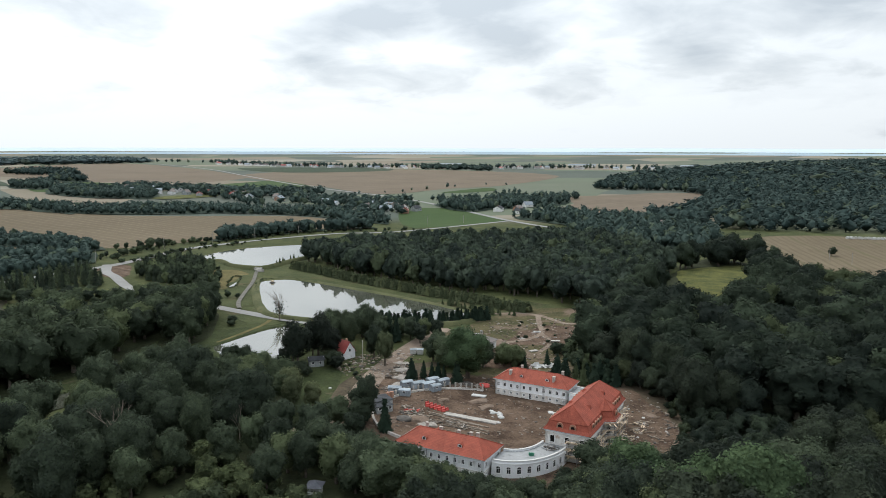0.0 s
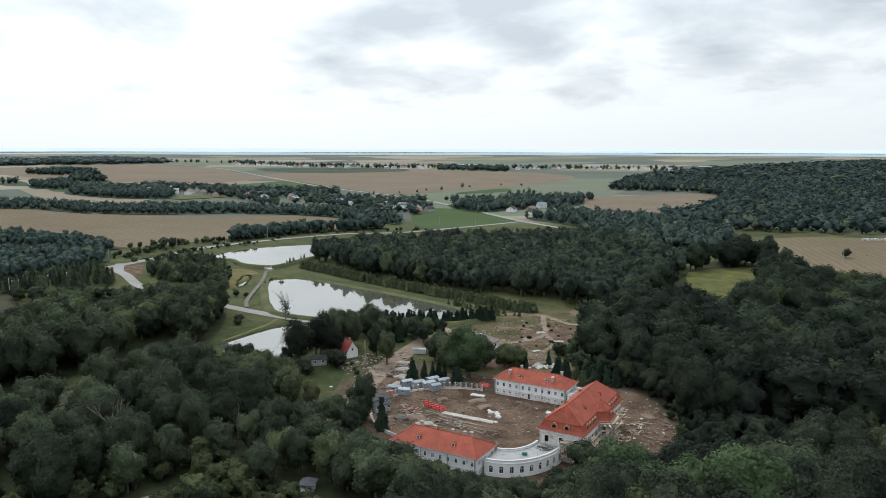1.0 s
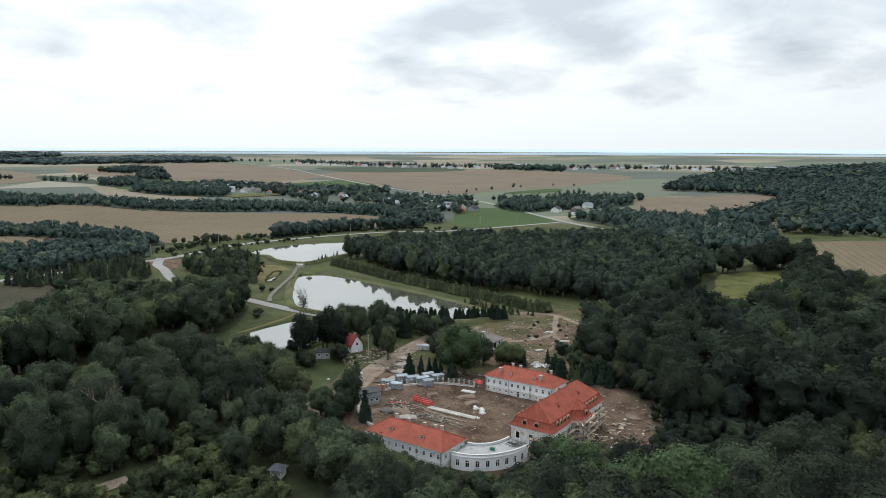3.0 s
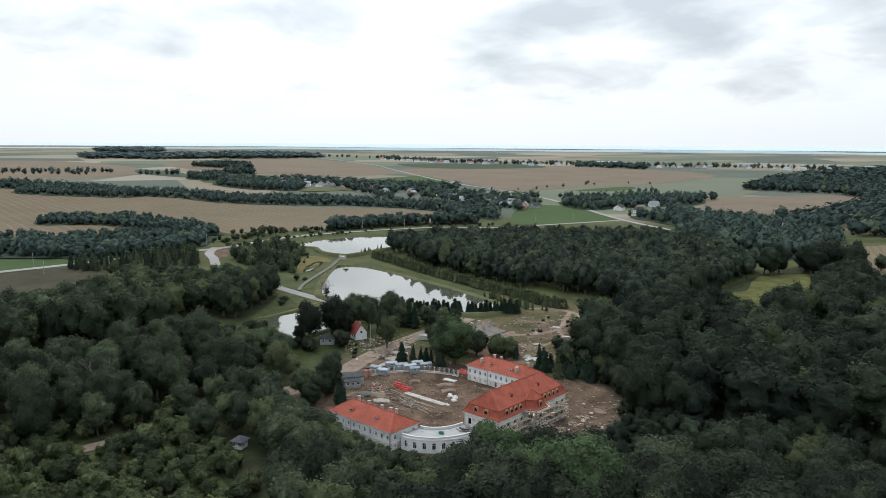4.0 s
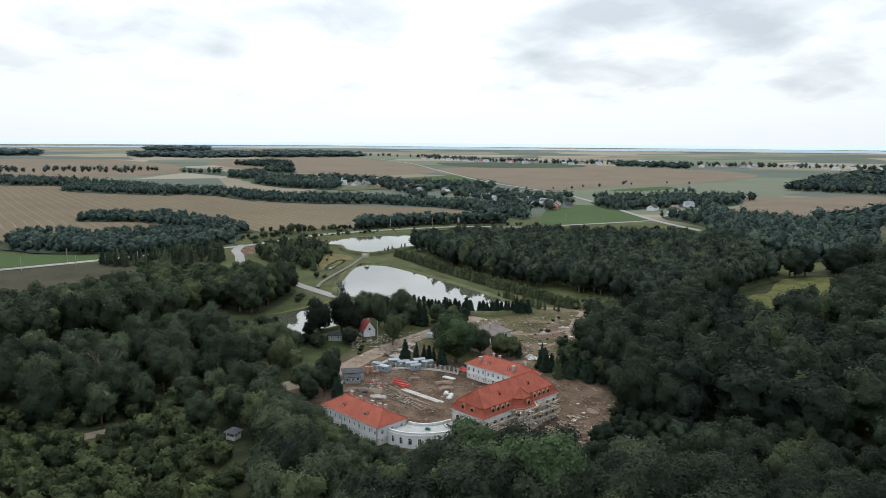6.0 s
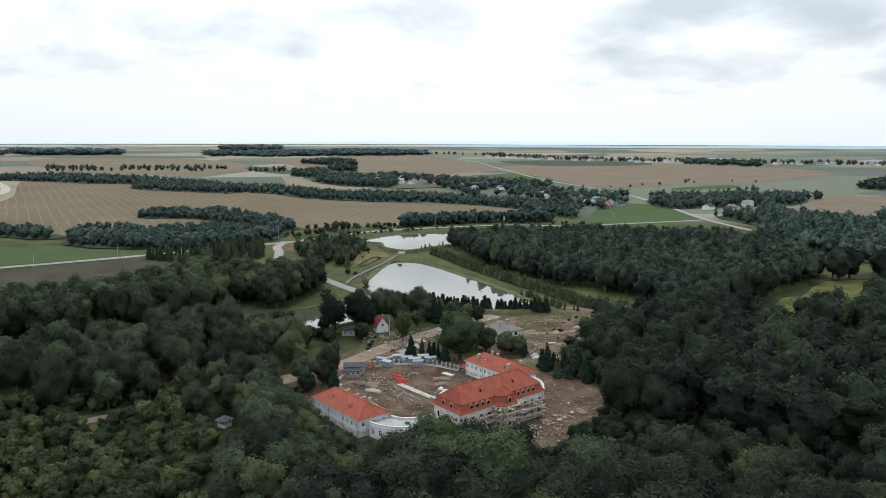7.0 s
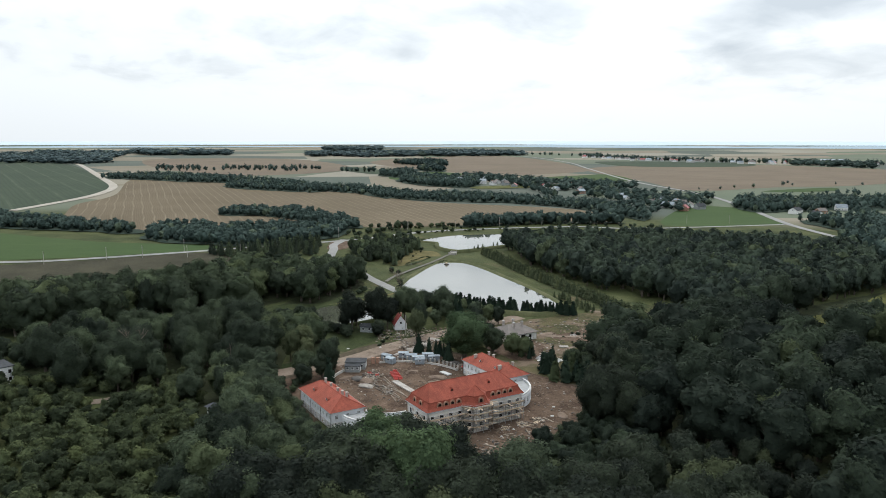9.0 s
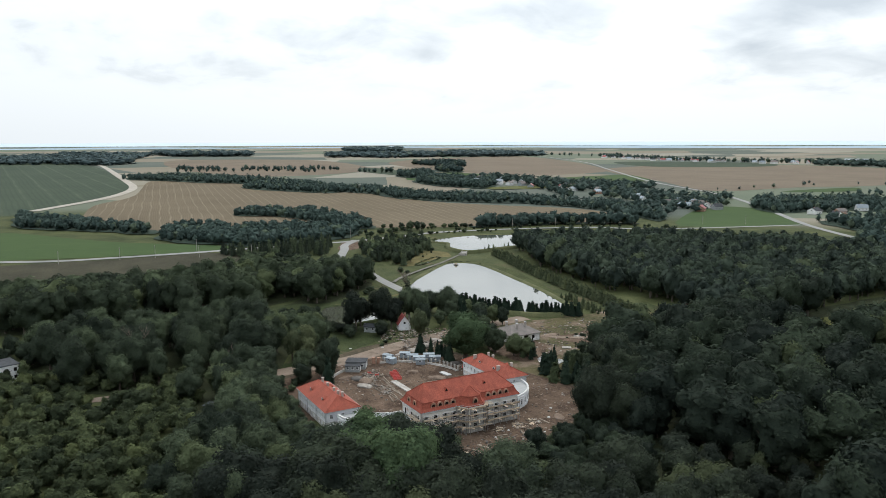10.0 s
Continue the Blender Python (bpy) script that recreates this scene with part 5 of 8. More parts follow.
def small_dormer(parent, x, y, z, way):
    """A little gabled roof vent; way: -1 or 1, the side of the ridge that it looks to (along y)."""
    bm = bmesh.new()
    w, h, d = 0.58, 0.85, 1.7
    pts = [(-w, 0), (-w, h * 0.55), (0, h), (w, h * 0.55), (w, 0)]
    f = [bm.verts.new((px, 0, pz)) for px, pz in pts]
    b = [bm.verts.new((px, -d, pz)) for px, pz in pts]
    bm.faces.new(f[::-1])
    for k in range(4):
        bm.faces.new([f[k], f[k + 1], b[k + 1], b[k]])
    bmesh.ops.recalc_face_normals(bm, faces=bm.faces[:])
    ob = part("dormer", bm, TILE, parent, "small tiled roof dormer")
    ob.matrix_local = Matrix.Translation((x, y, z)) @ Matrix.Rotation(0 if way > 0 else math.pi, 4, "Z")
    part("vent", shell([(-0.30, 0.05, 0.14), (0.30, 0.05, 0.14), (0.30, 0.05, 0.46), (0, 0.05, 0.62), (-0.30, 0.05, 0.46)], [(4, 3, 2, 1, 0)]), VOID, ob)
    part("casing", shell([(-0.46, 0.03, 0.04), (0.46, 0.03, 0.04), (0.46, 0.03, 0.48), (0, 0.03, 0.76), (-0.46, 0.03, 0.48)], [(4, 3, 2, 1, 0)]), TRIM, ob, "pale dormer casing")


def arched_dormer_mesh():
    w, h, d = 1.46, 1.27, 1.7
    bm = bmesh.new()
    pts = arch_line(w, h, 8)
    f = [bm.verts.new((x, 0, z)) for x, z in pts]
    b = [bm.verts.new((x, -d, z)) for x, z in pts]
    bm.faces.new(f)
    for k in range(len(pts) - 1):
        bm.faces.new([f[k], f[k + 1], b[k + 1], b[k]])
    bmesh.ops.recalc_face_normals(bm, faces=bm.faces[:])
    return mesh_of("dormer", bm, TILE)


DORMER = arched_dormer_mesh()
DORMER_WOOD = mottled("brown_dormer_casing", (0.22, 0.11, 0.075), (0.38, 0.23, 0.165), 1.2, 6.0, 0.8, 0.2, 0.1, 0.02)
_o, _i = arch_line(1.50, 1.30, 8), arch_line(0.86, 0.90, 8)
DORMER_RIM = mesh_of("rim", shell([(x, 0.12, z) for x, z in _o] + [(x, 0.12, z) for x, z in _i] + [(x, -0.06, z) for x, z in _o] + [(x, 0.0, z) for x, z in _i], [(k, k + 1, 12 + k, 11 + k) for k in range(10)] + [(22 + k, 23 + k, k + 1, k) for k in range(10)] + [(11 + k, 12 + k, 34 + k, 33 + k) for k in range(10)]), DORMER_WOOD)
# near-black sheet laid on the solid front, painting the dormer's dark inside
DORMER_PANE = mesh_of("pane", shell([(x, 0.02, z) for x, z in _i], [tuple(range(len(_i)))]), VOID)


def arched_dormer(parent, x, y, z, turn):
    ob = part("dormer", DORMER, None, parent, "arched tiled dormer")
    ob.matrix_local = pose(x, y, z, 0, 0, turn)
    part("dormer_rim", DORMER_RIM, None, ob, "pale arched dormer surround")
    part("pane", DORMER_PANE, None, ob)


def gutter(parent, x0, x1, y0, y1, z):
    part("gutter", tubes([[(x0, y0, z), (x1, y0, z), (x1, y1, z), (x0, y1, z), (x0, y0, z)]], 0.07, 5), ZINC, parent, "grey metal gutter")


def wing(cx, cy, hx, hy, ra, rb, yard_side, chimneys, dormers, label):
    """A two-storey side wing with a hipped roof; yard_side: +1 where its yard front looks to +y."""
    root = thing("palace_wing", PAL, label, "building", "palace wings")
    h, ex, ey = 4.3, 0.45, 0.35
    x0, x1, y0, y1 = cx - hx + ex, cx + hx - ex, cy - hy + ey, cy + hy - ey
    for p, q, front in (((x0, y0), (x1, y0), yard_side < 0), ((x1, y0), (x1, y1), None), ((x1, y1), (x0, y1), yard_side > 0), ((x0, y1), (x0, y0), None)):
        n, fm = straight(p, q)
        k = 11 if front is not None else 3
        gap = n / k
        up = [(gap * (j + 0.5) - 0.34, gap * (j + 0.5) + 0.34, 2.55, 3.50) for j in range(k)]
        low = [(gap * (j + 0.5) - 0.30, gap * (j + 0.5) + 0.30, 0.75, 1.35) for j in range(k) if front is None or j != k // 2]
        if front is not None:
            low.append((n / 2 - 0.4, n / 2 + 0.4, 0.08, 1.55))
        part("lower_wall", wall(fm, n, -0.3, 1.75, 0.35, low), RAW_PLASTER, root, "raw grey plastered lower wall")
        part("upper_wall", wall(fm, n, 1.87, h, 0.35, up), PLASTER, root, "white plastered upper wall")
        out = [fm(0, 1.75, -0.07), fm(n, 1.75, -0.07), fm(n, 1.75, 0.2), fm(0, 1.75, 0.2)]
        part("string_course", shell(out + [(a, b, 1.87) for a, b, _ in out], [(0, 1, 5, 4), (4, 5, 6, 7), (3, 2, 1, 0), (1, 2, 6, 5), (3, 0, 4, 7)]), TRIM, root)
        out = [fm(-0.12, h - 0.3, -0.12), fm(n + 0.12, h - 0.3, -0.12), fm(n + 0.12, h - 0.3, 0.1), fm(-0.12, h - 0.3, 0.1)]
        part("cornice", shell(out + [(a, b, h) for a, b, _ in out], [(0, 1, 5, 4), (4, 5, 6, 7), (3, 2, 1, 0), (1, 2, 6, 5), (3, 0, 4, 7)]), TRIM, root, "pale moulded cornice")
        put_windows(root, fm, up)
        put_windows(root, fm, low)
        if front is not None:
            for u in (0.25, n * 0.36, n * 0.68, n - 0.25):
                part("downpipe", tubes([[fm(u, h - 0.1, -0.1), fm(u, 0.1, -0.1)]], 0.06, 5), ZINC, root, "dark rainwater pipe")
    hipped(root, cx, cy, hx, hy, h + 0.16, 7.0, ra, rb)
    gutter(root, cx - hx - 0.05, cx + hx + 0.05, cy - hy - 0.05, cy + hy + 0.05, h + 0.08)
    slope = (7.0 - h - 0.16) / hy
    for x, y, top in chimneys:
        chimney(root, cx + x, cy + y, h + 0.16 + (hy - abs(y)) * slope - 0.6, top - 0.35, 0.62, 0.5 if abs(y) < 2 else 0.9)
    for x, way in dormers:
        y = way * hy * 0.62
        small_dormer(root, cx + x, cy + y, h + 0.16 + (hy - abs(y)) * slope - 0.06, way)
    return root


wing(-22.25, -25.6, 10.8, 4.7, -7.0, 7.2, 1, [(-5.8, 0.9, 8.0), (-2.4, 1.0, 7.6), (2.0, 1.0, 7.6), (4.9, 1.0, 7.7), (6.2, 1.6, 7.6)], [(-4.4, -1), (4.2, -1), (-4, 1), (4, 1)], "white two-storey palace wing with a red tile roof, trees before it")
wing(-22.2, 24.7, 10.8, 4.45, -6.6, 6.6, -1, [(-6.6, -2.2, 7.05), (6.0, -2.4, 7.1), (-4.6, 1.2, 7.8), (-2.2, 1.2, 7.6), (7.2, 1.2, 7.8)], [(-3.2, -1), (4.2, -1), (3, 1)], "white two-storey palace wing with a red roof beside the bare yard")


def hall():
    root = thing("palace_hall", PAL, "white palace main building with red mansard roof, under scaffolding", "building")
    cx, cy, hx, hy, h = -0.2, 0.7, 5.35, 13.9, 6.5
    x0, x1, y0, y1 = cx - hx + 0.4, cx + hx - 0.4, cy - hy + 0.4, cy + hy - 0.4
    bay = [(x1, cy - 3.4), (x1 + 2.1, cy - 2.0), (x1 + 2.1, cy + 2.0), (x1, cy + 3.4)]
    runs = [((x0, y0), (x1, y0)), ((x1, y0), bay[0]), (bay[0], bay[1]), (bay[1], bay[2]), (bay[2], bay[3]), (bay[3], (x1, y1)), ((x1, y1), (x0, y1)), ((x0, y1), (x0, y0))]
    for k, (p, q) in enumerate(runs):
        n, fm = straight(p, q)
        cols = {0: 3, 1: 4, 2: 1, 3: 1, 4: 1, 5: 4, 6: 3, 7: 9}[k]
        gap = n / cols
        up = [(gap * (j + 0.5) - 0.48, gap * (j + 0.5) + 0.48, 3.85, 5.35) for j in range(cols)]
        low = [(gap * (j + 0.5) - 0.48, gap * (j + 0.5) + 0.48, 1.0, 2.35) for j in range(cols)]
        part("lower_wall", wall(fm, n, -0.3, 3.05, 0.4, low), RAW_PLASTER, root, "raw patchy plaster wall")
        part("upper_wall", wall(fm, n, 3.2, h, 0.4, up), CREAM if k != 0 else RAW_PLASTER, root, "pale plaster wall with unglazed openings")
        for za, zb, o in ((3.05, 3.2, 0.08), (h - 0.35, h, 0.15)):
            out = [fm(-o, za, -o), fm(n + o, za, -o), fm(n + o, za, 0.1), fm(-o, za, 0.1)]
            part("cornice" if za > 5 else "string_course", shell(out + [(a, b, zb) for a, b, _ in out], [(0, 1, 5, 4), (4, 5, 6, 7), (3, 2, 1, 0), (1, 2, 6, 5), (3, 0, 4, 7)]), TRIM, root)
        put_windows(root, fm, up, glazed=False)
        put_windows(root, fm, low, glazed=False)
    # mansard: a flared lower slope, a break, and a hipped upper roof
    def ring(ax, ay, z, ox=0.0, oy=0.0):
        return [(cx + ox - ax, cy + oy - ay, z), (cx + ox + ax, cy + oy - ay, z), (cx + ox + ax, cy + oy + ay, z), (cx + ox - ax, cy + oy + ay, z)]
    rings = [ring(hx - 0.1, hy - 0.1, h), ring(hx, hy, h + 0.02), ring(hx, hy, h + 0.16), ring(hx - 0.55, hy - 0.55, h + 0.75), ring(hx - 1.15, hy - 1.2, 8.5)]
    v = [p for r in rings for p in r]
    f = [(a * 4 + k, a * 4 + (k + 1) % 4, a * 4 + 4 + (k + 1) % 4, a * 4 + 4 + k) for a in range(4) for k in range(4)]
    low = part("lower_roof", shell(v, f), TILE, root, "steep red tile mansard slope")
    for k in range(4):
        part("ridge_tiles", tubes([[rings[2][k], rings[3][k], rings[4][k]]], 0.10, 5), TILE, low)
    b = ring(hx - 1.0, hy - 1.05, 8.52)
    e = ring(hx - 1.0, hy - 1.05, 8.38)
    top = [(cx, -9.6, 11.75), (cx, 10.2, 11.75)]
    v = b + top + e
    up = part("roof", shell(v, [(0, 1, 4), (1, 2, 5, 4), (2, 3, 5), (3, 0, 4, 5), (6, 7, 1, 0), (7, 8, 2, 1), (8, 9, 3, 2), (9, 6, 0, 3), (9, 8, 7, 6)]), TILE, root, "red tile upper roof")
    for p, q in ((b[0], top[0]), (b[1], top[0]), (b[2], top[1]), (b[3], top[1]), (top[0], top[1])):
        part("ridge_tiles", tubes([[p, q]], 0.10, 5), TILE, up)
    # the bay's own roof: a flared skirt and a small pyramid
    def bay_ring(o, z, back=0.0):
        return [(x1 - 1.6 - back, cy - 3.4 - o, z), (x1 + o * 0.4, cy - 3.4 - o, z), (x1 + 2.1 + o, cy - 2.0 - o * 0.6, z), (x1 + 2.1 + o, cy + 2.0 + o * 0.6, z), (x1 + o * 0.4, cy + 3.4 + o, z), (x1 - 1.6 - back, cy + 3.4 + o, z)]
    rr = [bay_ring(0.3, h), bay_ring(0.38, h + 0.14), bay_ring(-0.25, h + 0.8), bay_ring(-0.85, 8.75)]
    v = [p for r in rr for p in r]
    f = [(a * 6 + k, a * 6 + k + 1, a * 6 + 7 + k, a * 6 + 6 + k) for a in range(3) for k in range(5)]
    v2 = bay_ring(-0.7, 8.72)
    apex = (x1 - 0.9, cy, 10.7)
    skirt = part("bay_roof", shell(v, f), TILE, root, "flared red tile roof of the bay")
    part("bay_roof_top", shell(v2 + [apex], [(k, (k + 1) % 6, 6) for k in range(6)]), TILE, root, "small red tile pyramid roof")
    for line in [[rr[1][k], rr[2][k], rr[3][k]] for k in (1, 2, 3, 4)] + [[v2[k], apex] for k in (1, 2, 3, 4)] + [v2[0:6]]:
        part("ridge_tiles", tubes([line], 0.09, 5), TILE, skirt)
    gutter(root, cx - hx - 0.05, cx + hx + 0.05, cy - hy - 0.05, cy + hy + 0.05, h + 0.06)
    zd, xe = h + 0.62, cx + hx - 0.62
    for j in range(4):
        for s in (-1, 1):
            arched_dormer(root, xe, cy + s * (4.9 + j * 1.75), zd, -90)
            arched_dormer(root, cx - hx + 0.62, cy + s * (4.9 + j * 1.75), zd, 90)
    for x in (-1.7, 1.2):
        arched_dormer(root, cx + x, cy - hy + 0.62, zd, 180)
        arched_dormer(root, cx + x, cy + hy - 0.62, zd, 0)
    arched_dormer(root, x1 + 1.95, cy, h + 0.75, -90)
    for x, y, s in ((2.3, -5.5, 1), (2.2, 5.2, 1), (-2.2, -5.0, -1), (-2.2, 4.6, -1)):
        z = 11.75 - (11.75 - 8.5) * abs(x) / (hx - 1.0)
        ob = part("skylight", shell([(0, -0.55, 0), (0, 0.55, 0), (0, 0.0, 0.85), (-1.5, 0, 0.75)], [(0, 1, 2), (1, 3, 2), (0, 2, 3)]), TILE, root, "small triangular roof vent")
        ob.matrix_local = pose(cx + x + 0.35 * s, cy + y, z - 0.3, 0, 0, 0 if s > 0 else 180)
        part("vent", shell([(0.014, -0.40, 0.08), (0.014, 0.40, 0.08), (0.014, 0, 0.68)], [(0, 1, 2)]), VOID, ob)
    return root


hall()


def gallery(side):
    """The curved link between the hall and a wing; side: -1 or 1 along y."""
    root = thing("palace_gallery", PAL, "curved white gallery with arched windows and a flat grey roof", "building", "palace galleries")
    ox, oy, ra, rb, ia, ib, h = -11.35, -12.85 if side < 0 else 14.25, 11.5, 14.4, 5.6, 8.0, 3.25
    if side > 0:
        rb, ib = 12.4, 6.4

    def arc(a, b):
        pts = [(ox + a * math.sin(t), oy + side * b * math.cos(t)) for t in np.linspace(0, math.pi / 2, 61)]
        return pts if side < 0 else pts[::-1]

    def curve(pts, flip):
        pts = pts[::-1] if flip else pts
        s = np.concatenate([[0], np.cumsum([math.dist(p, q) for p, q in zip(pts, pts[1:])])])
        px, py = np.array([p[0] for p in pts]), np.array([p[1] for p in pts])

        def fm(u, z, d):
            x, y = np.interp(u, s, px), np.interp(u, s, py)
            dx, dy = np.interp(u + 0.2, s, px) - np.interp(u - 0.2, s, px), np.interp(u + 0.2, s, py) - np.interp(u - 0.2, s, py)
            n = math.hypot(dx, dy) or 1
            return (x - dy / n * d, y + dx / n * d, z)
        return float(s[-1]), fm
    lines = {}
    for nm, pts, flip, k in (("outer", arc(ra, rb), False, 9), ("inner", arc(ia, ib), True, 5)):
        n, fm = curve(pts, flip)
        gap = (n - 0.8) / k
        ops = [(0.4 + gap * (j + 0.5) - 0.42, 0.4 + gap * (j + 0.5) + 0.42, 0.95, 2.45) for j in range(k)]
        part("wall", wall(fm, n, -0.3, h, 0.35, ops, 0.6), PLASTER, root, "white plaster wall with arched openings")
        put_windows(root, fm, ops, arched=True)
        part("cornice", wall(lambda u, z, d, g=fm: g(u, z, d - 0.14), n, h - 0.28, h - 0.06, 0.16, [], 0.6), TRIM, root)
        part("parapet", wall(fm, n, h + 0.004, h + 0.42, 0.3, [], 0.6), PLASTER, root)
        part("coping", wall(lambda u, z, d, g=fm: g(u, z, d - 0.08), n, h + 0.424, h + 0.52, 0.46, [], 0.6), COPING, root, "pale stone coping")
        lines[nm] = [fm(u, 0, 0.3) for u in np.linspace(0, n, 50)]
    o, i = lines["outer"], lines["inner"][::-1]
    v = [(x, y, h + 0.06) for x, y, _ in o] + [(x, y, h + 0.06) for x, y, _ in i]
    part("flat_roof", shell(v, [(k, k + 1, 51 + k, 50 + k) for k in range(49)]), FLAT_ROOF, root, "flat grey roof of the gallery")
    return root


gallery(-1)
gallery(1)


# ---- scaffolding round the hall ----
def scaffold(m, length, levels, label, jitter):
    root = thing("scaffold", PAL @ m, label, "scaffold", "scaffolding")
    rng = random.Random(jitter)
    n = max(2, round(length / 1.9))
    top = levels * 1.55 + 0.5
    post = mesh_of("post", tubes([[(0, 0, 0), (0, 0, 1)]], 0.06, 5), STEEL)
    for k in range(n + 1):
        for d in (0.0, 0.95):
            ob = part("post", post, None, root)
            ob.matrix_local = Matrix.Translation((length * k / n, d, 0)) @ Matrix.Diagonal((1, 1, top + rng.uniform(-0.3, 0.3), 1))
    for lv in range(1, levels + 1):
        z = lv * 1.55
        for d in (0.0, 0.95):
            part("rail", tubes([[(-0.3, d, z + 0.55), (length + 0.3, d, z + 0.55 + rng.uniform(-0.05, 0.05))]], 0.05, 5), STEEL, root)
        part("toe_board", boxed(-0.2, length + 0.2, 0.97, 1.02, z + 0.16, z + 0.42), PLANK, root)
        for k in range(n):
            for j in range(3):
                if rng.random() < 0.12:
                    continue
                a, b = length * k / n - rng.uniform(0, 0.25), length * (k + 1) / n + rng.uniform(0, 0.25)
                bm = boxed(a, b, 0.08 + j * 0.28, 0.32 + j * 0.28, z + rng.uniform(-0.10, 0.02), z + 0.16)
                part("plank", bm, PLANK, root)
        for _ in range(2):
            u, t0 = rng.uniform(0.2, length - 0.2), rng.uniform(-0.5, 0.2)
            ob = part("plank", boxed(-0.12, 0.12, 0.2, 1.9 + rng.uniform(0, 0.9), 0.17, 0.22), PLANK, root, "loose board jutting out of the scaffold")
            ob.matrix_local = pose(u, 0, z, 0, 0, math.degrees(t0))
    for k in range(0, n, 2):
        part("brace", tubes([[(length * k / n, 1.0, 0), (length * (k + 1) / n, 1.0, 1.55 * 2)]], 0.03, 5), STEEL, root)
    return root


def along(x, y, turn):
    return pose(x, y, 0, 0, 0, turn)


# each stands a step off its wall; its own +y points away from the wall
scaffold(along(4.95, -3.0, -90), 9.4, 3, "weathered plank scaffold against the plaster wall", 1)
scaffold(along(4.95, 14.0, -90), 9.2, 3, "plank scaffold along the far facade", 2)
scaffold(along(7.1, 2.7, -90), 4.2, 4, "tall plank scaffold round the projecting bay", 3)
scaffold(along(7.0, -1.5, -146.3), 2.6, 4, "plank scaffold along a slanting face of the bay", 5)
scaffold(along(4.9, 4.3, -33.7), 2.6, 4, "plank scaffold along a slanting face of the bay", 6)
scaffold(along(4.8, -13.05, 180), 4.6, 3, "plank scaffold against the gable wall", 4)


# ---- trees, hedges and rows round the yard and the ponds ----
for x, y, h, w in [(-160, 192, 14.5, 0.95), (-154.7, 194.5, 14, 0.87), (-157, 206.5, 13, 1.0), (-152.5, 208, 11, 0.8), (-140, 189, 12.5, 0.8), (-104, 186.5, 17.5, 1.45), (-109, 143, 13, 0.85), (-144, 150, 10.5, 0.95), (-72, 210, 7, 1.2), (-79, 209.5, 7.5, 1.2), (-66, 211, 7.5, 1.3), (-166, 204, 9.5, 1.2), (-161, 210, 10, 1.1), (-149, 205, 10, 1.1), (-142, 213, 9, 1.1), (-139, 217, 8, 1.1), (-135, 219, 8, 1.0),
                   (-115, 193, 10.5, 1.35), (-105, 198, 9.5, 1.2), (-118, 199, 9, 1.2), (-111, 199, 10, 1.2), (-100, 202, 8, 1.1), (-108, 140.5, 8.5, 1.2), (-112, 136, 9, 1.2), (-105, 134, 6.5, 1.2),
                   (-158, 206, 9, 1.2), (-145, 198, 7, 1.1), (-152, 212, 8, 1.2), (-136, 210, 8, 1.1), (-147, 216, 7, 1.2), (-126, 206, 8, 1.1), (-122, 196, 9, 1.2), (-148, 209, 7, 1.2), (-44, 143, 9, 1.2), (-40, 147, 8, 1.2), (-48, 139, 10, 1.3), (-97, 205, 7, 1.1)]:
    near_tree(x, y, h, w, int(_t.integers(0, 8)), _t.uniform(0, 360), TREE_WORDS[int(_t.integers(0, 4))], pale=h == 17.5)

for x, y, h, w in [(-127.5, 137, 11, 0.8), (-133, 143.5, 10.5, 0.9), (-124, 141, 9, 0.9)]:
    near_tree(x, y, h, w, int(_t.integers(0, 8)), _t.uniform(0, 360), "olive green broadleaf tree beside the dirt track", pale=True, airy=True)
near_tree(-131.5, 183, 12.0, 0.85, 2, 40, "slender thin-leaved grey-green tree beside the track", pale=True, airy=True)
for x, y, h, w in [(-58, 204, 9.5, 1.1), (-53.5, 199.5, 9, 1.1), (-48, 194.5, 8.5, 1.1), (-63, 206, 8, 1.1), (-38.6, 186, 17.5, 1.0), (-52, 207, 16, 1.1), (-63, 212, 17.2, 1.0), (-44, 197, 15, 1.1), (-32, 191, 14, 1.1), (-57, 216, 15, 1.1), (-72, 216, 13, 1.2), (-47, 212, 15.5, 1.1)]:
    near_tree(x, y, h, w, int(_t.integers(0, 8)), _t.uniform(0, 360), "tall dark broadleaf tree at the edge of the site", True)

SPRUCE_MESHES = []
for k in range(4):
    (tv, tf), (cv, cf, cn) = spruce(_g, 6.0, 1.35 if k < 3 else 1.0, 15, 22)
    SPRUCE_MESHES.append((mesh_np("trunk", tv, tf, [BARK]), mesh_np("crown", cv, cf, [NEEDLE], normals=cn)))


def spruce_tree(x, y, h, slim, label, group):
    root = new("spruce")
    root.matrix_world = pose(x, y, level(x, y), 0, 0, _t.uniform(0, 360)) @ Matrix.Diagonal((h / 6 * slim, h / 6 * slim, h / 6, 1))
    tagged(root, label, "tree", group)
    for name, me in zip(("trunk", "crown"), SPRUCE_MESHES[int(_t.integers(0, 4))]):
        part(name, me, None, root)


for k in range(62):
    f = k / 61
    x, y = -166 + 34 * f + _t.normal(0, 0.5), 217.5 + 35 * f ** 1.25 + _t.normal(0, 0.5)
    spruce_tree(x, y, _t.uniform(4.8, 7.2) * (1 - 0.2 * f), 1.4, "dark spruce in a row along the pond", "spruce row")
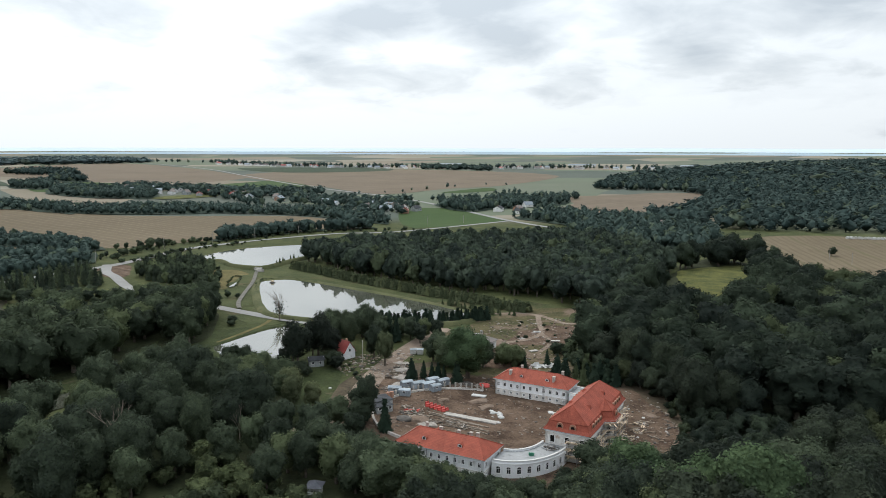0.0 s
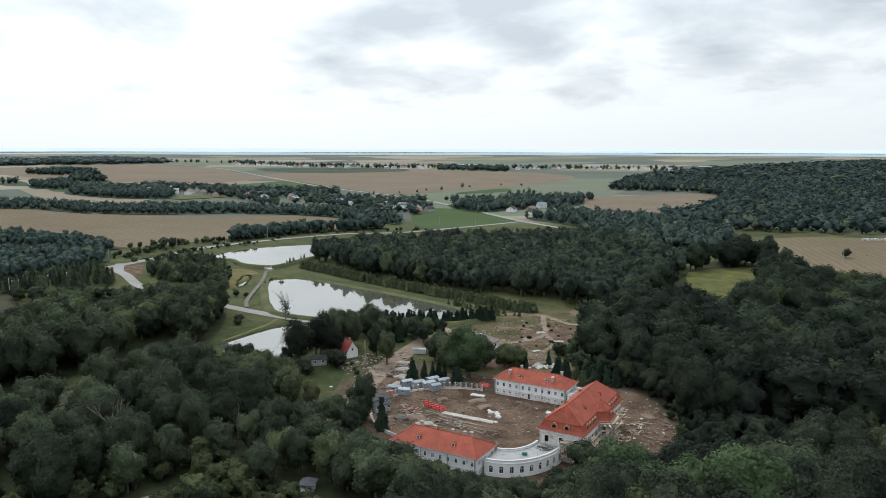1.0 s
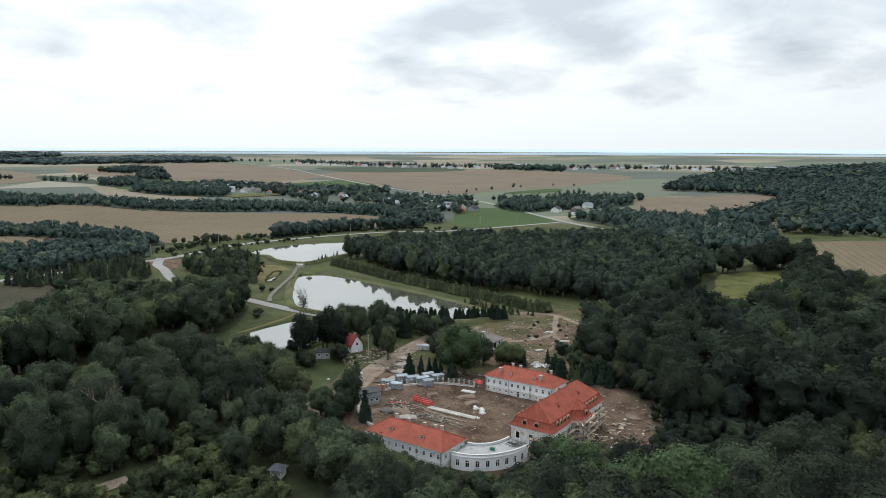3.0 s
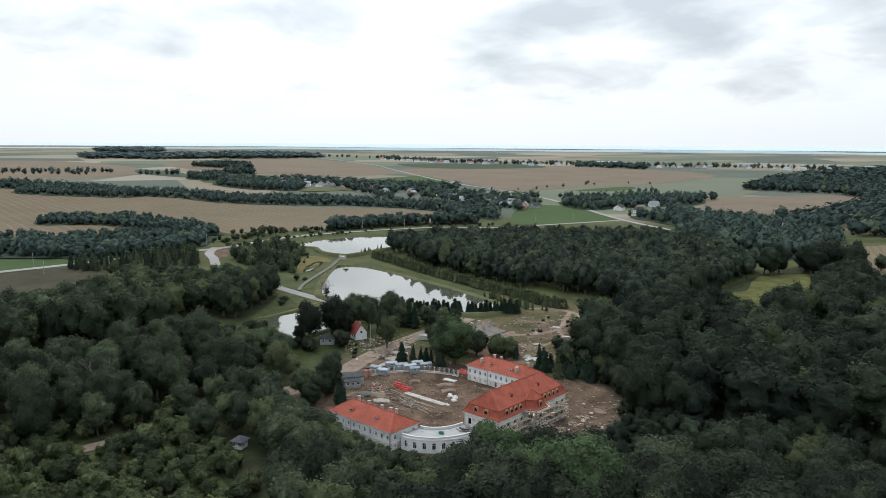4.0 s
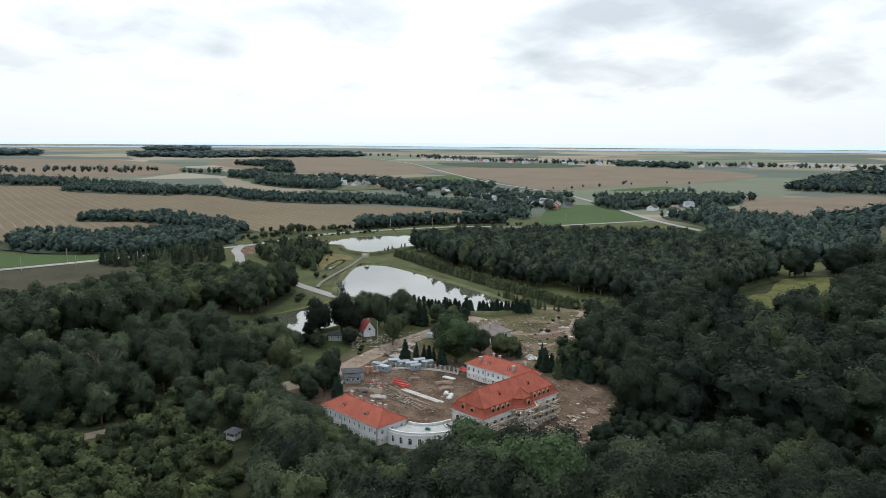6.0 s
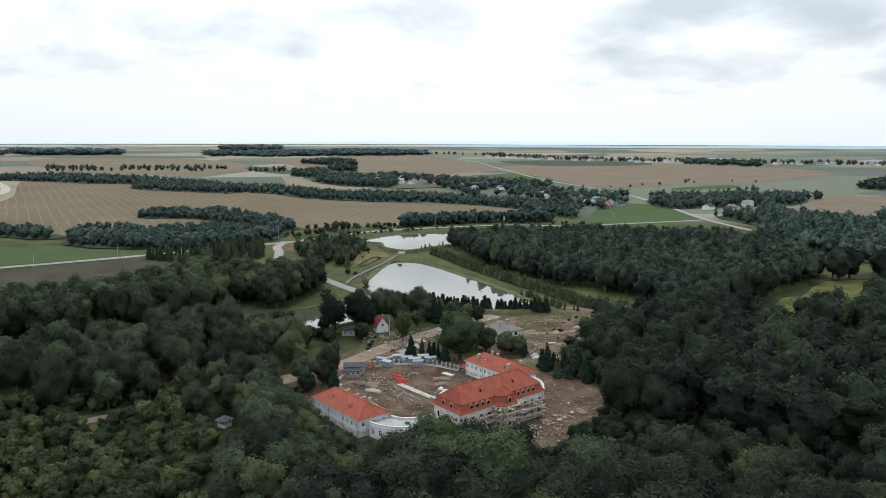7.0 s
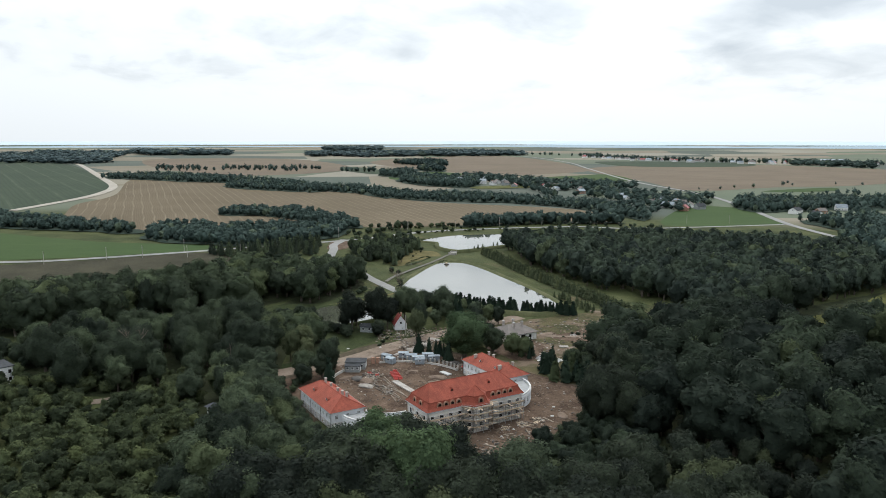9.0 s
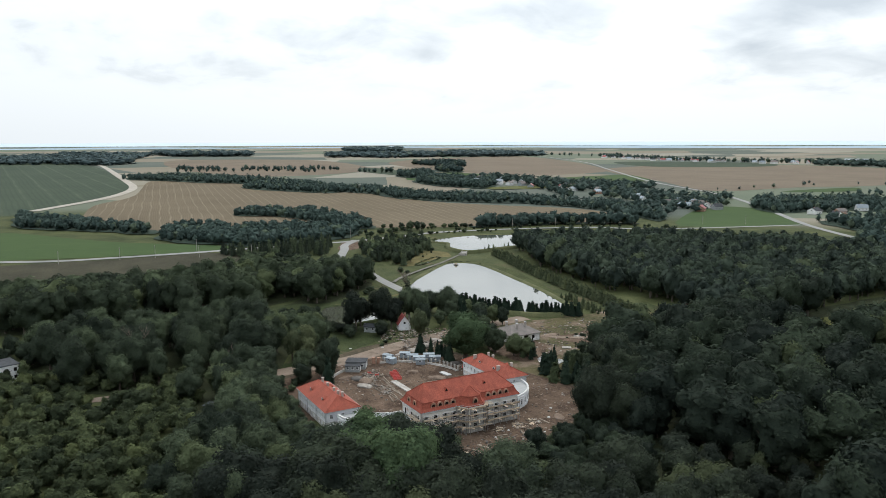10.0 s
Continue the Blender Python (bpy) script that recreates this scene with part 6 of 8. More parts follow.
for x, y, h in [(-147.2, 207.6, 10.5), (-144.3, 207.7, 9.5), (-117.5, 177, 6.5), (-115, 179.5, 5.5), (-113, 181, 5), (-111.2, 181.5, 5), (-109.5, 182, 4.6), (-104.5, 181, 6.5), (-101, 206, 5.0), (-98.5, 208, 5.5), (-96, 207, 4.9), (-82.5, 201.5, 6.0), (-79.5, 200.5, 6.5), (-76.5, 202, 5.4), (-73.5, 203, 5.5), (-103.5, 204, 4.2), (-89, 210, 5.1), (-97, 203.5, 5.0), (-94, 204.5, 4.0), (-83.5, 205, 6.0), (-80.5, 204.5, 4.9), (-77.5, 206, 5.5), (-75, 206.5, 7.0), (-71, 205.5, 4.6), (-69, 207.5, 6.0), (-66.5, 206.5, 3.8), (-73, 198.5, 6), (-70, 204.5, 6.5), (-70.5, 201, 6.2), (-67.5, 203.5, 6), (-64.5, 202.5, 6.5)]:
    spruce_tree(x, y, h, 1.3, "dark dense spruce beside the building site", "spruces by the yard")
for x, y, h in [(-100.5, 140.0, 8.3), (-108.8, 143.0, 6.5), (-111.5, 144.5, 5.5)]:
    spruce_tree(x, y, h, 0.95, "dark columnar conifer near the wing", "columnar conifers")


def line_spots(line, gap, lo, hi, kinds, slim, wob, seed):
    rng = np.random.default_rng(seed)
    out = []
    for x, y in spline(line, gap, False):
        h = rng.uniform(lo, hi)
        out.append((x + rng.normal(0, wob), y + rng.normal(0, wob), h, h * slim * rng.uniform(0.8, 1.2), rng.integers(0, kinds), rng.uniform()))
    return out


DIKE = [(-276, 298), (-252, 293), (-220, 285), (-179, 278), (-149, 274), (-126, 270)]
wood("sapling_row", line_spots(DIKE, 0.9, 3.0, 4.8, 3, 0.36, 0.4, 61) + line_spots([(x + 2, y + 4) for x, y in DIKE], 1.0, 2.6, 4.4, 3, 0.36, 0.5, 62) + line_spots([(x + 1, y + 2) for x, y in DIKE], 1.0, 2.6, 4.4, 3, 0.36, 0.5, 162) + line_spots([(-160, 266), (-148, 264), (-137, 262), (-128, 262)], 1.2, 2.4, 4.0, 3, 0.28, 1.4, 63)
     + line_spots([(-286, 293), (-291, 310), (-296, 335)], 3.0, 2.4, 4.5, 3, 0.28, 0.8, 65), POLE_MID, [BARK, NEEDLE_WOOD], "rows of young trees along the embankment")
wood("reeds", line_spots(MAIN + MAIN[:1], 0.9, 0.3, 0.8, 4, 0.9, 0.45, 171) + line_spots(UPPER + UPPER[:1], 2.4, 0.5, 1.3, 4, 0.9, 0.8, 172) + line_spots(LOW + LOW[:1], 0.9, 0.3, 1.0, 4, 0.9, 0.4, 173) + line_spots(POOL + POOL[:1], 0.9, 0.3, 0.9, 4, 0.9, 0.3, 174), DOT_KINDS, [BARK, NEEDLE_WOOD], "low reeds and weeds along the ponds' banks", "reeds")
wood("meadow_bushes", [(-247, 226, 3.6, 1.9, 1, 0.5), (-243, 228, 2.4, 1.4, 2, 0.4), (-236, 207, 2.6, 1.8, 3, 0.3), (-212, 196, 3.0, 2.2, 4, 0.5), (-209, 193, 2.2, 1.8, 0, 0.4)] + line_spots([(-300, 270), (-292, 258), (-280, 246), (-268, 232)], 4.0, 0.7, 2.6, 6, 0.6, 2.0, 98), FAR_KINDS, [BARK, LEAF_WOOD], "scattered bushes on the meadow beside the pond", "shrubs")
wood("dike_hedge", line_spots([(x + 1, y + 2) for x, y in DIKE], 0.9, 1.8, 2.8, 4, 0.75, 1.1, 164), DOT_KINDS, [BARK, NEEDLE_WOOD], "dense undergrowth below the sapling rows", "hedge")
wood("roadside_bushes", line_spots([(-350, 250), (-364, 290), (-371, 330), (-371, 380)], 3.4, 0.6, 3.0, 6, 0.75, 2.6, 66) + line_spots([(-383, 330), (-386, 380), (-372, 420), (-345, 452), (-318, 480)], 6.0, 1.5, 3.5, 6, 0.6, 2.0, 67)
     + line_spots([(-370, 252), (-383, 285), (-394, 320), (-398, 350), (-394, 380)], 2.2, 1.2, 4.2, 6, 0.62, 3.2, 68) + spots_for([(-390, 289), (-387, 294), (-391, 297), (-386, 300), (-388, 305)], 5.5, 7.5, 6, 0.42, seed=167) + spots_for([(-397, 278), (-395, 283), (-372, 251), (-375, 256)], 3.5, 5.5, 6, 0.40, seed=168), FAR_KINDS, [BARK, LEAF_WOOD], "scattered bushes along road and bank")
YARD_EDGE = [(-42, 141), (-34, 149), (-32, 156), (-34, 170), (-41, 184), (-48, 199), (-62, 206), (-86, 220), (-90, 248), (-96, 280)]
EDGE_FILL = [(-48, 199), (-41, 184), (-34, 170), (-32, 156), (-18, 152), (-17, 186), (-28, 198), (-42, 204)]
sheet("forest_floor", EDGE_FILL, SHADED_FLOOR, 0.09, 7, label="dark weedy ground at the wood's edge", category="ground", rough=1)
wood("yard_edge_trees", spots_for(scatter(EDGE_FILL, 4.6, seed=92), 4.0, 7.0, 7, 0.42, seed=93), MID_KINDS, [BARK, LEAF_DARK], "young dark trees at the edge of the site")
wood("shrubs", spots_for(scatter(EDGE_FILL, 4.4, seed=90), 1.4, 3.2, 6, 0.55, seed=91) + line_spots(YARD_EDGE, 1.9, 1.4, 4.2, 6, 0.6, 1.6, 69) + line_spots([(-112, 126), (-104, 131), (-97, 124)], 2.0, 1.2, 3.0, 6, 0.6, 1.0, 70) + line_spots([(-142, 178), (-137, 174), (-132, 168)], 3.0, 0.5, 1.3, 6, 0.9, 1.2, 71)
     + [(x, y, h, h * 0.8, int(k), t) for x, y, h, k, t in zip(_t.uniform(-132, -92, 26), _t.uniform(206, 272, 26), _t.uniform(0.3, 1.2, 26), _t.integers(0, 6, 26), _t.uniform(0.2, 0.6, 26)) if inside(x, y, [(-132, 214), (-130, 240), (-126, 252), (-110, 266), (-94, 274), (-90, 250), (-90, 224), (-110, 224)])], BUSH_KINDS, [BARK, LEAF_WOOD], "tangled shrubs at the edge of the site", "shrubs")


def bare_tree(x, y, h, mat, label, seed, leaf=0):
    """A dead tree: trunk, limbs and twigs, each forking in turn, and some ivy."""
    rng = random.Random(seed)
    chunks = []

    def grow(p, d, length, r, depth):
        q = p + d * length
        chunks.append(tube(p, q, r, r * 0.62, 6 if depth == 0 else 4))
        if depth >= 4:
            return
        for _ in range(3 if depth else 6):
            nd = (d + Vector((rng.uniform(-1, 1), rng.uniform(-1, 1), rng.uniform(-0.15, 0.7))) * 0.62).normalized()
            grow(p.lerp(q, rng.uniform(0.45, 1.0)), nd, length * rng.uniform(0.45, 0.68), r * 0.5, depth + 1)
    grow(Vector((0, 0, -0.3)), Vector((0, 0, 1)), h * 0.55, 0.018 * h, 0)
    v, f = join(chunks)
    root = thing("bare_tree", pose(x, y, level(x, y)), label, "tree")
    part("trunk", mesh_np("trunk", v, f, [mat]), None, root)
    if leaf:
        g = np.random.default_rng(seed)
        z = g.uniform(0.14, 0.62, leaf) * h
        c = np.stack([g.normal(0, 0.085 * h, leaf), g.normal(0, 0.085 * h, leaf), z], 1)
        lv, lf = cards(c, c - np.array([0, 0, 0.3 * h]), 0.30, g, 0.8)
        part("ivy", mesh_np("ivy", lv, lf, [LEAF_SHADY]), None, root, "dark ivy leaves round the trunk")


bare_tree(-200, 209, 13, DEADWOOD, "tall dead tree with ivy on its trunk by the dam", 3, 260)
bare_tree(-136, 93.5, 14, DEADWOOD, "bare grey-brown tree with fine twigs", 5)
bare_tree(-126, 118, 9, DEADWOOD, "half-dead tree among the orchard bushes", 6)

# ---- the yard ----
CABIN_BLUE = mottled("pale_blue_sheet_metal", (0.17, 0.20, 0.23), (0.30, 0.335, 0.365), 0.8, 4.0, 0.7, 0.2, 0.05, 0.01, vary=0.5)
CABIN_ROOF = mottled("pale_grey_sheet_roof", (0.17, 0.205, 0.235), (0.33, 0.37, 0.40), 0.6, 3.0, 0.85, 0.12, 0.05, 0.01, vary=0.4)
DARK_GREY = mottled("dark_grey_felt", (0.038, 0.041, 0.045), (0.078, 0.082, 0.088), 0.6, 4.0, 0.95, 0.05)
HUT_WALL = mottled("grey_green_boards", (0.22, 0.24, 0.24), (0.36, 0.38, 0.38), 0.7, 4.0, 0.8, 0.2)
RED_PLASTIC = mottled("red_plastic", (0.34, 0.035, 0.030), (0.50, 0.075, 0.060), 0.8, 5.0, 0.45, 0.4, 0.0, vary=0.3)
CONCRETE = mottled("concrete", (0.25, 0.235, 0.215), (0.41, 0.39, 0.36), 0.5, 4.0, 0.9, 0.2, 0.3, 0.03, vary=0.25)
PALE_STONE = mottled("pale_rubble", (0.17, 0.15, 0.13), (0.36, 0.335, 0.305), 0.8, 6.0, 0.9, 0.2)
SACK = mottled("white_sacking", (0.36, 0.36, 0.35), (0.56, 0.56, 0.55), 1.0, 6.0, 0.8, 0.2)
SOIL = mottled("dug_soil", (0.10, 0.072, 0.055), (0.22, 0.17, 0.135), 0.4, 2.5, 0.95, 0.1, 0.9, 0.15)
DARK_JUNK = mottled("dark_scrap", (0.03, 0.028, 0.026), (0.11, 0.10, 0.09), 0.9, 6.0, 0.8, 0.3)
GREY_TILE = mottled("grey_brown_roof", (0.105, 0.092, 0.086), (0.17, 0.152, 0.142), 0.4, 4.0, 0.8, 0.3)
WHITE_WALL = mottled("whitewashed_wall", (0.58, 0.58, 0.57), (0.78, 0.78, 0.77), 0.5, 4.0, 0.9, 0.2, stain=((0.42, 0.40, 0.37), 0.6, 0.6))


def spot(x, y, turn=0.0, z=0.0):
    """A pose in the palace's own plan, on the ground of the yard."""
    return PAL @ pose(x, y, z + 0.07, 0, 0, turn)


def cabin(m, l, w, h, door=True):
    root = thing("site_cabin", m, "pale blue sheet-metal site cabin in the yard", "cabin", "site cabins")
    part("body", boxed(-l / 2, l / 2, -w / 2, w / 2, 0.12, h, 0.03), CABIN_BLUE, root)
    n = 9
    for k in range(n):
        for y in (-w / 2 - 0.02, w / 2 + 0.02):
            x = -l / 2 + l * (k + 0.5) / n
            part("rib", boxed(x - 0.04, x + 0.04, y - 0.025, y + 0.025, 0.2, h - 0.1), CABIN_BLUE, root)
    bm = shell([(-l / 2 - 0.12, -w / 2 - 0.12, h), (l / 2 + 0.12, -w / 2 - 0.12, h), (l / 2 + 0.12, w / 2 + 0.12, h), (-l / 2 - 0.12, w / 2 + 0.12, h), (-l / 2 - 0.12, 0, h + 0.28), (l / 2 + 0.12, 0, h + 0.28)], [(0, 1, 5, 4), (2, 3, 4, 5), (1, 2, 5), (3, 0, 4), (3, 2, 1, 0)])
    part("roof", bm, CABIN_ROOF, root, "pale sheet-metal roof")
    part("skid", boxed(-l / 2, l / 2, -w / 2 + 0.1, -w / 2 + 0.25, 0, 0.12), ZINC, root)
    part("skid", boxed(-l / 2, l / 2, w / 2 - 0.25, w / 2 - 0.1, 0, 0.12), ZINC, root)
    d = part("door", boxed(l / 2, l / 2 + 0.05, -0.4, 0.4, 0.15, 1.75), CABIN_ROOF, root)
    part("door_handle", boxed(l / 2 + 0.05, l / 2 + 0.1, 0.25, 0.32, 0.9, 1.0), ZINC, d)
    win = part("window", boxed(-0.5, 0.3, -w / 2 - 0.06, -w / 2, 1.0, 1.55), TRIM, root)
    part("pane", boxed(-0.43, 0.23, -w / 2 - 0.075, -w / 2 - 0.055, 1.07, 1.48), GLASS_DARK, win)


for x, y, a, l in [(-57.0, 7.6, 20, 4.2), (-53.4, 7.0, 20, 3.6), (-56.8, 13.4, 60, 3.8), (-53.6, 14.4, 62, 4.2), (-50.8, 15.4, 64, 4.4), (-48.0, 14.4, 64, 3.4), (-51.8, 19.4, 64, 4.0), (-48.6, 19.8, 64, 4.2)]:
    cabin(spot(x, y, a), l * 0.84, 1.9, 1.75)


def site_hut(m, l, w, h, label):
    root = thing("site_hut", m, label, "hut", "site huts")
    n_wins = 3
    part("body", boxed(-l / 2, l / 2, -w / 2, w / 2, 0.2, h, 0.03), HUT_WALL, root)
    r = part("roof", boxed(-l / 2 - 0.2, l / 2 + 0.2, -w / 2 - 0.2, w / 2 + 0.2, h, h + 0.14, 0.03), DARK_GREY, root, "flat dark felt roof")
    part("roof_seam", boxed(-0.05, 0.05, -w / 2 - 0.2, w / 2 + 0.2, h + 0.14, h + 0.18), DARK_GREY, r)
    part("plinth", boxed(-l / 2 + 0.1, l / 2 - 0.1, -w / 2 + 0.1, w / 2 - 0.1, 0, 0.2), CONCRETE, root)
    for k in range(n_wins):
        x = -l / 2 + l * (k + 0.5) / n_wins
        wn = part("window", boxed(x - 0.4, x + 0.4, -w / 2 - 0.05, -w / 2, 0.95, 1.75), TRIM, root, "white window frame")
        part("pane", boxed(x - 0.32, x + 0.32, -w / 2 - 0.07, -w / 2 - 0.045, 1.03, 1.67), GLASS_DARK, wn)
    part("door", boxed(l / 2, l / 2 + 0.05, -0.45, 0.45, 0.2, 2.0), TRIM, root)


site_hut(spot(-54.6, -4.2, 58), 6.0, 4.6, 2.3, "grey site hut with a dark flat roof by the gate")
site_hut(spot(-51.6, -6.6, 58), 4.4, 2.4, 1.9, "low grey site hut with white windows by the gate")


def barrier(m):
    root = thing("road_barrier", m @ Matrix.Diagonal((0.75, 0.75, 0.8, 1)), "red plastic water-filled barrier on the bare yard", "barrier", "red barriers")
    prof = [(-0.45, 0), (-0.45, 0.25), (-0.2, 0.5), (-0.16, 0.95), (0.16, 0.95), (0.2, 0.5), (0.45, 0.25), (0.45, 0)]
    n = len(prof)
    v = [(-0.75, y, z) for y, z in prof] + [(0.75, y, z) for y, z in prof]
    bm = shell(v, [(k, (k + 1) % n, n + (k + 1) % n, n + k) for k in range(n)] + [tuple(range(n))[::-1], tuple(range(n, 2 * n))])
    bmesh.ops.recalc_face_normals(bm, faces=bm.faces[:])
    part("body", bm, RED_PLASTIC, root)
    part("filler_cap", tubes([[(0.3, 0, 0.95), (0.3, 0, 1.03)]], 0.09, 8), DARK_JUNK, root)


for k in range(6):
    barrier(spot(-44.6 + k * 1.35, 3.9 - 0.32 * k, 70 + 5 * (k % 3)))
    if k < 5:
        barrier(spot(-43.6 + k * 1.35, 2.4 - 0.32 * k, 66 + 6 * (k % 2)))
for x, y, a in ((-45.0, -3.4, 20), (-43.6, -2.4, 80), (-46.5, -3.6, 50)):
    barrier(spot(x, y, a))


def slab_row():
    root = thing("slab_stack", spot(-37.0, -0.2, 0.8), "long row of pale concrete slabs laid on the yard", "slab")
    for k in range(7):
        for j in range(2):
            ob = part("slab", boxed(0.02, 2.02, 0.0, 0.88, 0, 0.30, 0.02), CONCRETE, root)
            ob.matrix_local = pose(k * 2.06, j * 0.92 - 0.9, random.uniform(0, 0.02), 0, 0, random.uniform(-0.8, 0.8))


slab_row()


OLD_BEAM = mottled("weathered_beam", (0.11, 0.09, 0.072), (0.30, 0.255, 0.21), 0.9, 6.0, 0.9, 0.1, vary=0.7)


def timber(m, l, w, h, label="long weathered timber beam on the bare yard", mat=None):
    bm = boxed(-l / 2, l / 2, -w / 2, w / 2, 0, h, min(w, h) * 0.15)
    ob = new("beam", mesh_of("beam", bm, mat or PLANK))
    ob.matrix_world = m
    return tagged(ob, label, "beam", "beams and boards")


for x, y, l, a in [(-36, -2.4, 9, 0), (-31, -2.9, 11, -2), (-27, -3.4, 8, 1), (-33, -4.2, 8, -5), (-29, -4.9, 10, -3), (-25, -5.8, 6, 4), (-39, -1.4, 6, -8), (-35, -6.0, 5, 12), (-41, -4.5, 5, 30), (-24, -7.0, 5, -12), (-31, -7.2, 7, 6), (-38.5, -5.2, 6.5, -6)]:
    timber(spot(x, y, a), l, 0.3, 0.22, mat=OLD_BEAM)
for x, y, l, a in [(-8, 8, 4, 60), (9, 14, 3.5, 20), (11, 12, 4.5, 35), (13, 10, 3, -20), (16, -2, 5, 30), (18, -4, 6, 32), (19.5, -5, 5, 28), (10, -16, 3, 70), (14, 22, 4, -30), (22, 4, 3, 10), (12, 5, 2.6, 80), (9.5, 19, 3.6, 5)]:
    timber(spot(x, y, a), l, 0.4, 0.18, "loose timber board lying on churned earth", OLD_BEAM)
timber(spot(-35.4, 16.2, 8), 4.0, 1.6, 0.35, "pale stack of boards on the yard", SACK)


def lump(sub, size, rng, squash=0.6):
    v, f = ico(sub)
    o = Vector((rng.uniform(0, 50), rng.uniform(0, 50), 0))
    k = np.array([1 + 0.35 * noise.noise(Vector(c) * 1.6 + o) + 0.15 * noise.noise(Vector(c) * 4 + o) for c in v])
    v = v * k[:, None] * np.array([1, 1, squash]) * size
    v[:, 2] = np.maximum(v[:, 2], -0.05)
    return v, f


def heap(x, y, sx, sy, h, mat, label, seed, turn=0):
    rng = random.Random(seed)
    v, f = lump(3, 1.0, rng, 1.0)
    v = v * np.array([sx, sy, h])
    ob = new("mound", mesh_np("mound", v, f.tolist(), [mat]))
    ob.matrix_world = spot(x, y, turn, -0.1)
    return tagged(ob, label, "mound", "mounds")


for k, (x, y, sx, sy, h, mat, lab) in enumerate([
        (-40.5, -7, 3.0, 2.2, 0.9, SOIL, "heap of dug brown soil in the yard"), (-44, -8.5, 2.4, 1.8, 0.8, DARK_JUNK, "dark heap of scrap metal and rubble"), (-37, -9, 2.6, 1.6, 0.7, PALE_STONE, "heap of pale broken masonry"),
        (-33.5, 12.5, 2.8, 1.6, 0.7, SOIL, "low heap of dug soil"), (-30, 9.5, 2.2, 1.5, 0.6, SOIL, "low heap of brown soil"), (-42.5, 8.5, 2.0, 1.2, 0.5, SOIL, "small soil heap by the wall"), (-46.5, -11, 2.4, 1.4, 0.7, SOIL, "soil heap beside the low wall"),
        (-8, -8, 2.6, 1.5, 0.7, SOIL, "soil heap beside the gallery"), (12, -10, 2.6, 1.8, 0.7, SOIL, "soil heap behind the hall"), (20, 9, 2.8, 1.6, 0.7, SOIL, "dark soil heap at the wood's edge"), (9, 24, 2.2, 1.4, 0.5, SOIL, "low soil heap behind the hall"),
        (-43, 24, 2.2, 1.6, 0.8, DARK_JUNK, "dark scrap heap by the trees"), (-38, 25, 1.8, 1.4, 0.8, RED_PLASTIC, "heap under red sheeting"), (-62, 20, 3, 2, 0.8, PALE_STONE, "pale rubble heap by the track"), (-66, 26, 3.2, 2, 0.8, PALE_STONE, "pale rubble heap near the house"),
        (-70, 32, 2.4, 1.6, 0.7, PALE_STONE, "pale rubble heap near the house"), (-60, 14, 2.4, 1.4, 0.7, PALE_STONE, "pale rubble heap beside the cabins"), (-50, 54, 4, 2, 0.8, SOIL, "bank of dug soil on waste ground"), (-54, 70, 6, 2.4, 0.9, SOIL, "bank of dug soil on waste ground")]):
    heap(x, y, sx, sy, h, mat, lab, 30 + k, 15 * k)


def sack(x, y, s, seed):
    v, f = lump(2, s, random.Random(seed), 0.55)
    ob = new("sack", mesh_np("sack", v, f.tolist(), [SACK]))
    ob.matrix_world = spot(x, y, 40 * seed, 0.0)
    return tagged(ob, "bulging white builder's sack on the ground", "sack", "white sacks")


for k, (x, y, s) in enumerate([(-26.5, 6.3, 0.9), (-25.2, 6.8, 0.8), (-24.4, 5.9, 0.8), (-23.4, 4.4, 0.9), (-27.5, 7.4, 0.6), (-22.5, 0.8, 0.6), (-13.5, 13.5, 0.9), (-12.5, 13.2, 0.7), (-24.5, 0.2, 0.5), (12, 3, 0.35), (10, 8, 0.35), (9, 17.5, 0.4), (15, 15, 0.35), (8.5, -17, 0.4), (-71, 12, 0.5), (-75, 2, 0.5), (-5, 20.5, 0.4), (3, 26, 0.4), (8, 21.5, 0.45)]):
    sack(x, y, s, k)


def litter(name, poly, n, mats, label, seed, lo=0.10, hi=0.45, flat=0.5, z=0.08):
    """Small broken pieces, strewn: too many to tell apart."""
    rng = np.random.default_rng(seed)
    xs, ys = [p[0] for p in poly], [p[1] for p in poly]
    base = np.array([(-1, -1, -1), (1, -1, -1), (1, 1, -1), (-1, 1, -1), (-1, -1, 1), (1, -1, 1), (1, 1, 1), (-1, 1, 1)], float)
    quad = [(0, 1, 5, 4), (1, 2, 6, 5), (2, 3, 7, 6), (3, 0, 4, 7), (4, 5, 6, 7)]
    v, f, idx, k = [], [], [], 0
    while k < n:
        x, y = rng.uniform(min(xs), max(xs)), rng.uniform(min(ys), max(ys))
        if not inside(x, y, poly) or noise.noise((x * 0.16, y * 0.16, seed)) < rng.uniform(-0.55, 0.35):
            continue
        s = rng.uniform(lo, hi) * np.array([rng.uniform(0.6, 2.2), 1, flat]) / 2
        a = rng.uniform(0, math.pi)
        b = base * s * rng.uniform(0.7, 1.1, (8, 3))
        b = np.stack([b[:, 0] * math.cos(a) - b[:, 1] * math.sin(a), b[:, 0] * math.sin(a) + b[:, 1] * math.cos(a), b[:, 2]], 1)
        v.append(b + (x, y, level(x, y) + z + s[2] * 0.6))
        f += [tuple(q + 8 * k for q in t) for t in quad]
        idx += [int(rng.integers(0, len(mats)))] * 5
        k += 1
    ob = new(name, mesh_np(name, np.concatenate(v), f, mats, idx))
    return tagged(ob, label, "litter", kind="stuff")


SITE = [(-126, 170), (-116, 183), (-100, 189), (-62, 199), (-43, 195), (-31, 168), (-33, 151), (-46, 144), (-62, 146), (-66, 139), (-94, 140), (-104, 140), (-116, 149)]
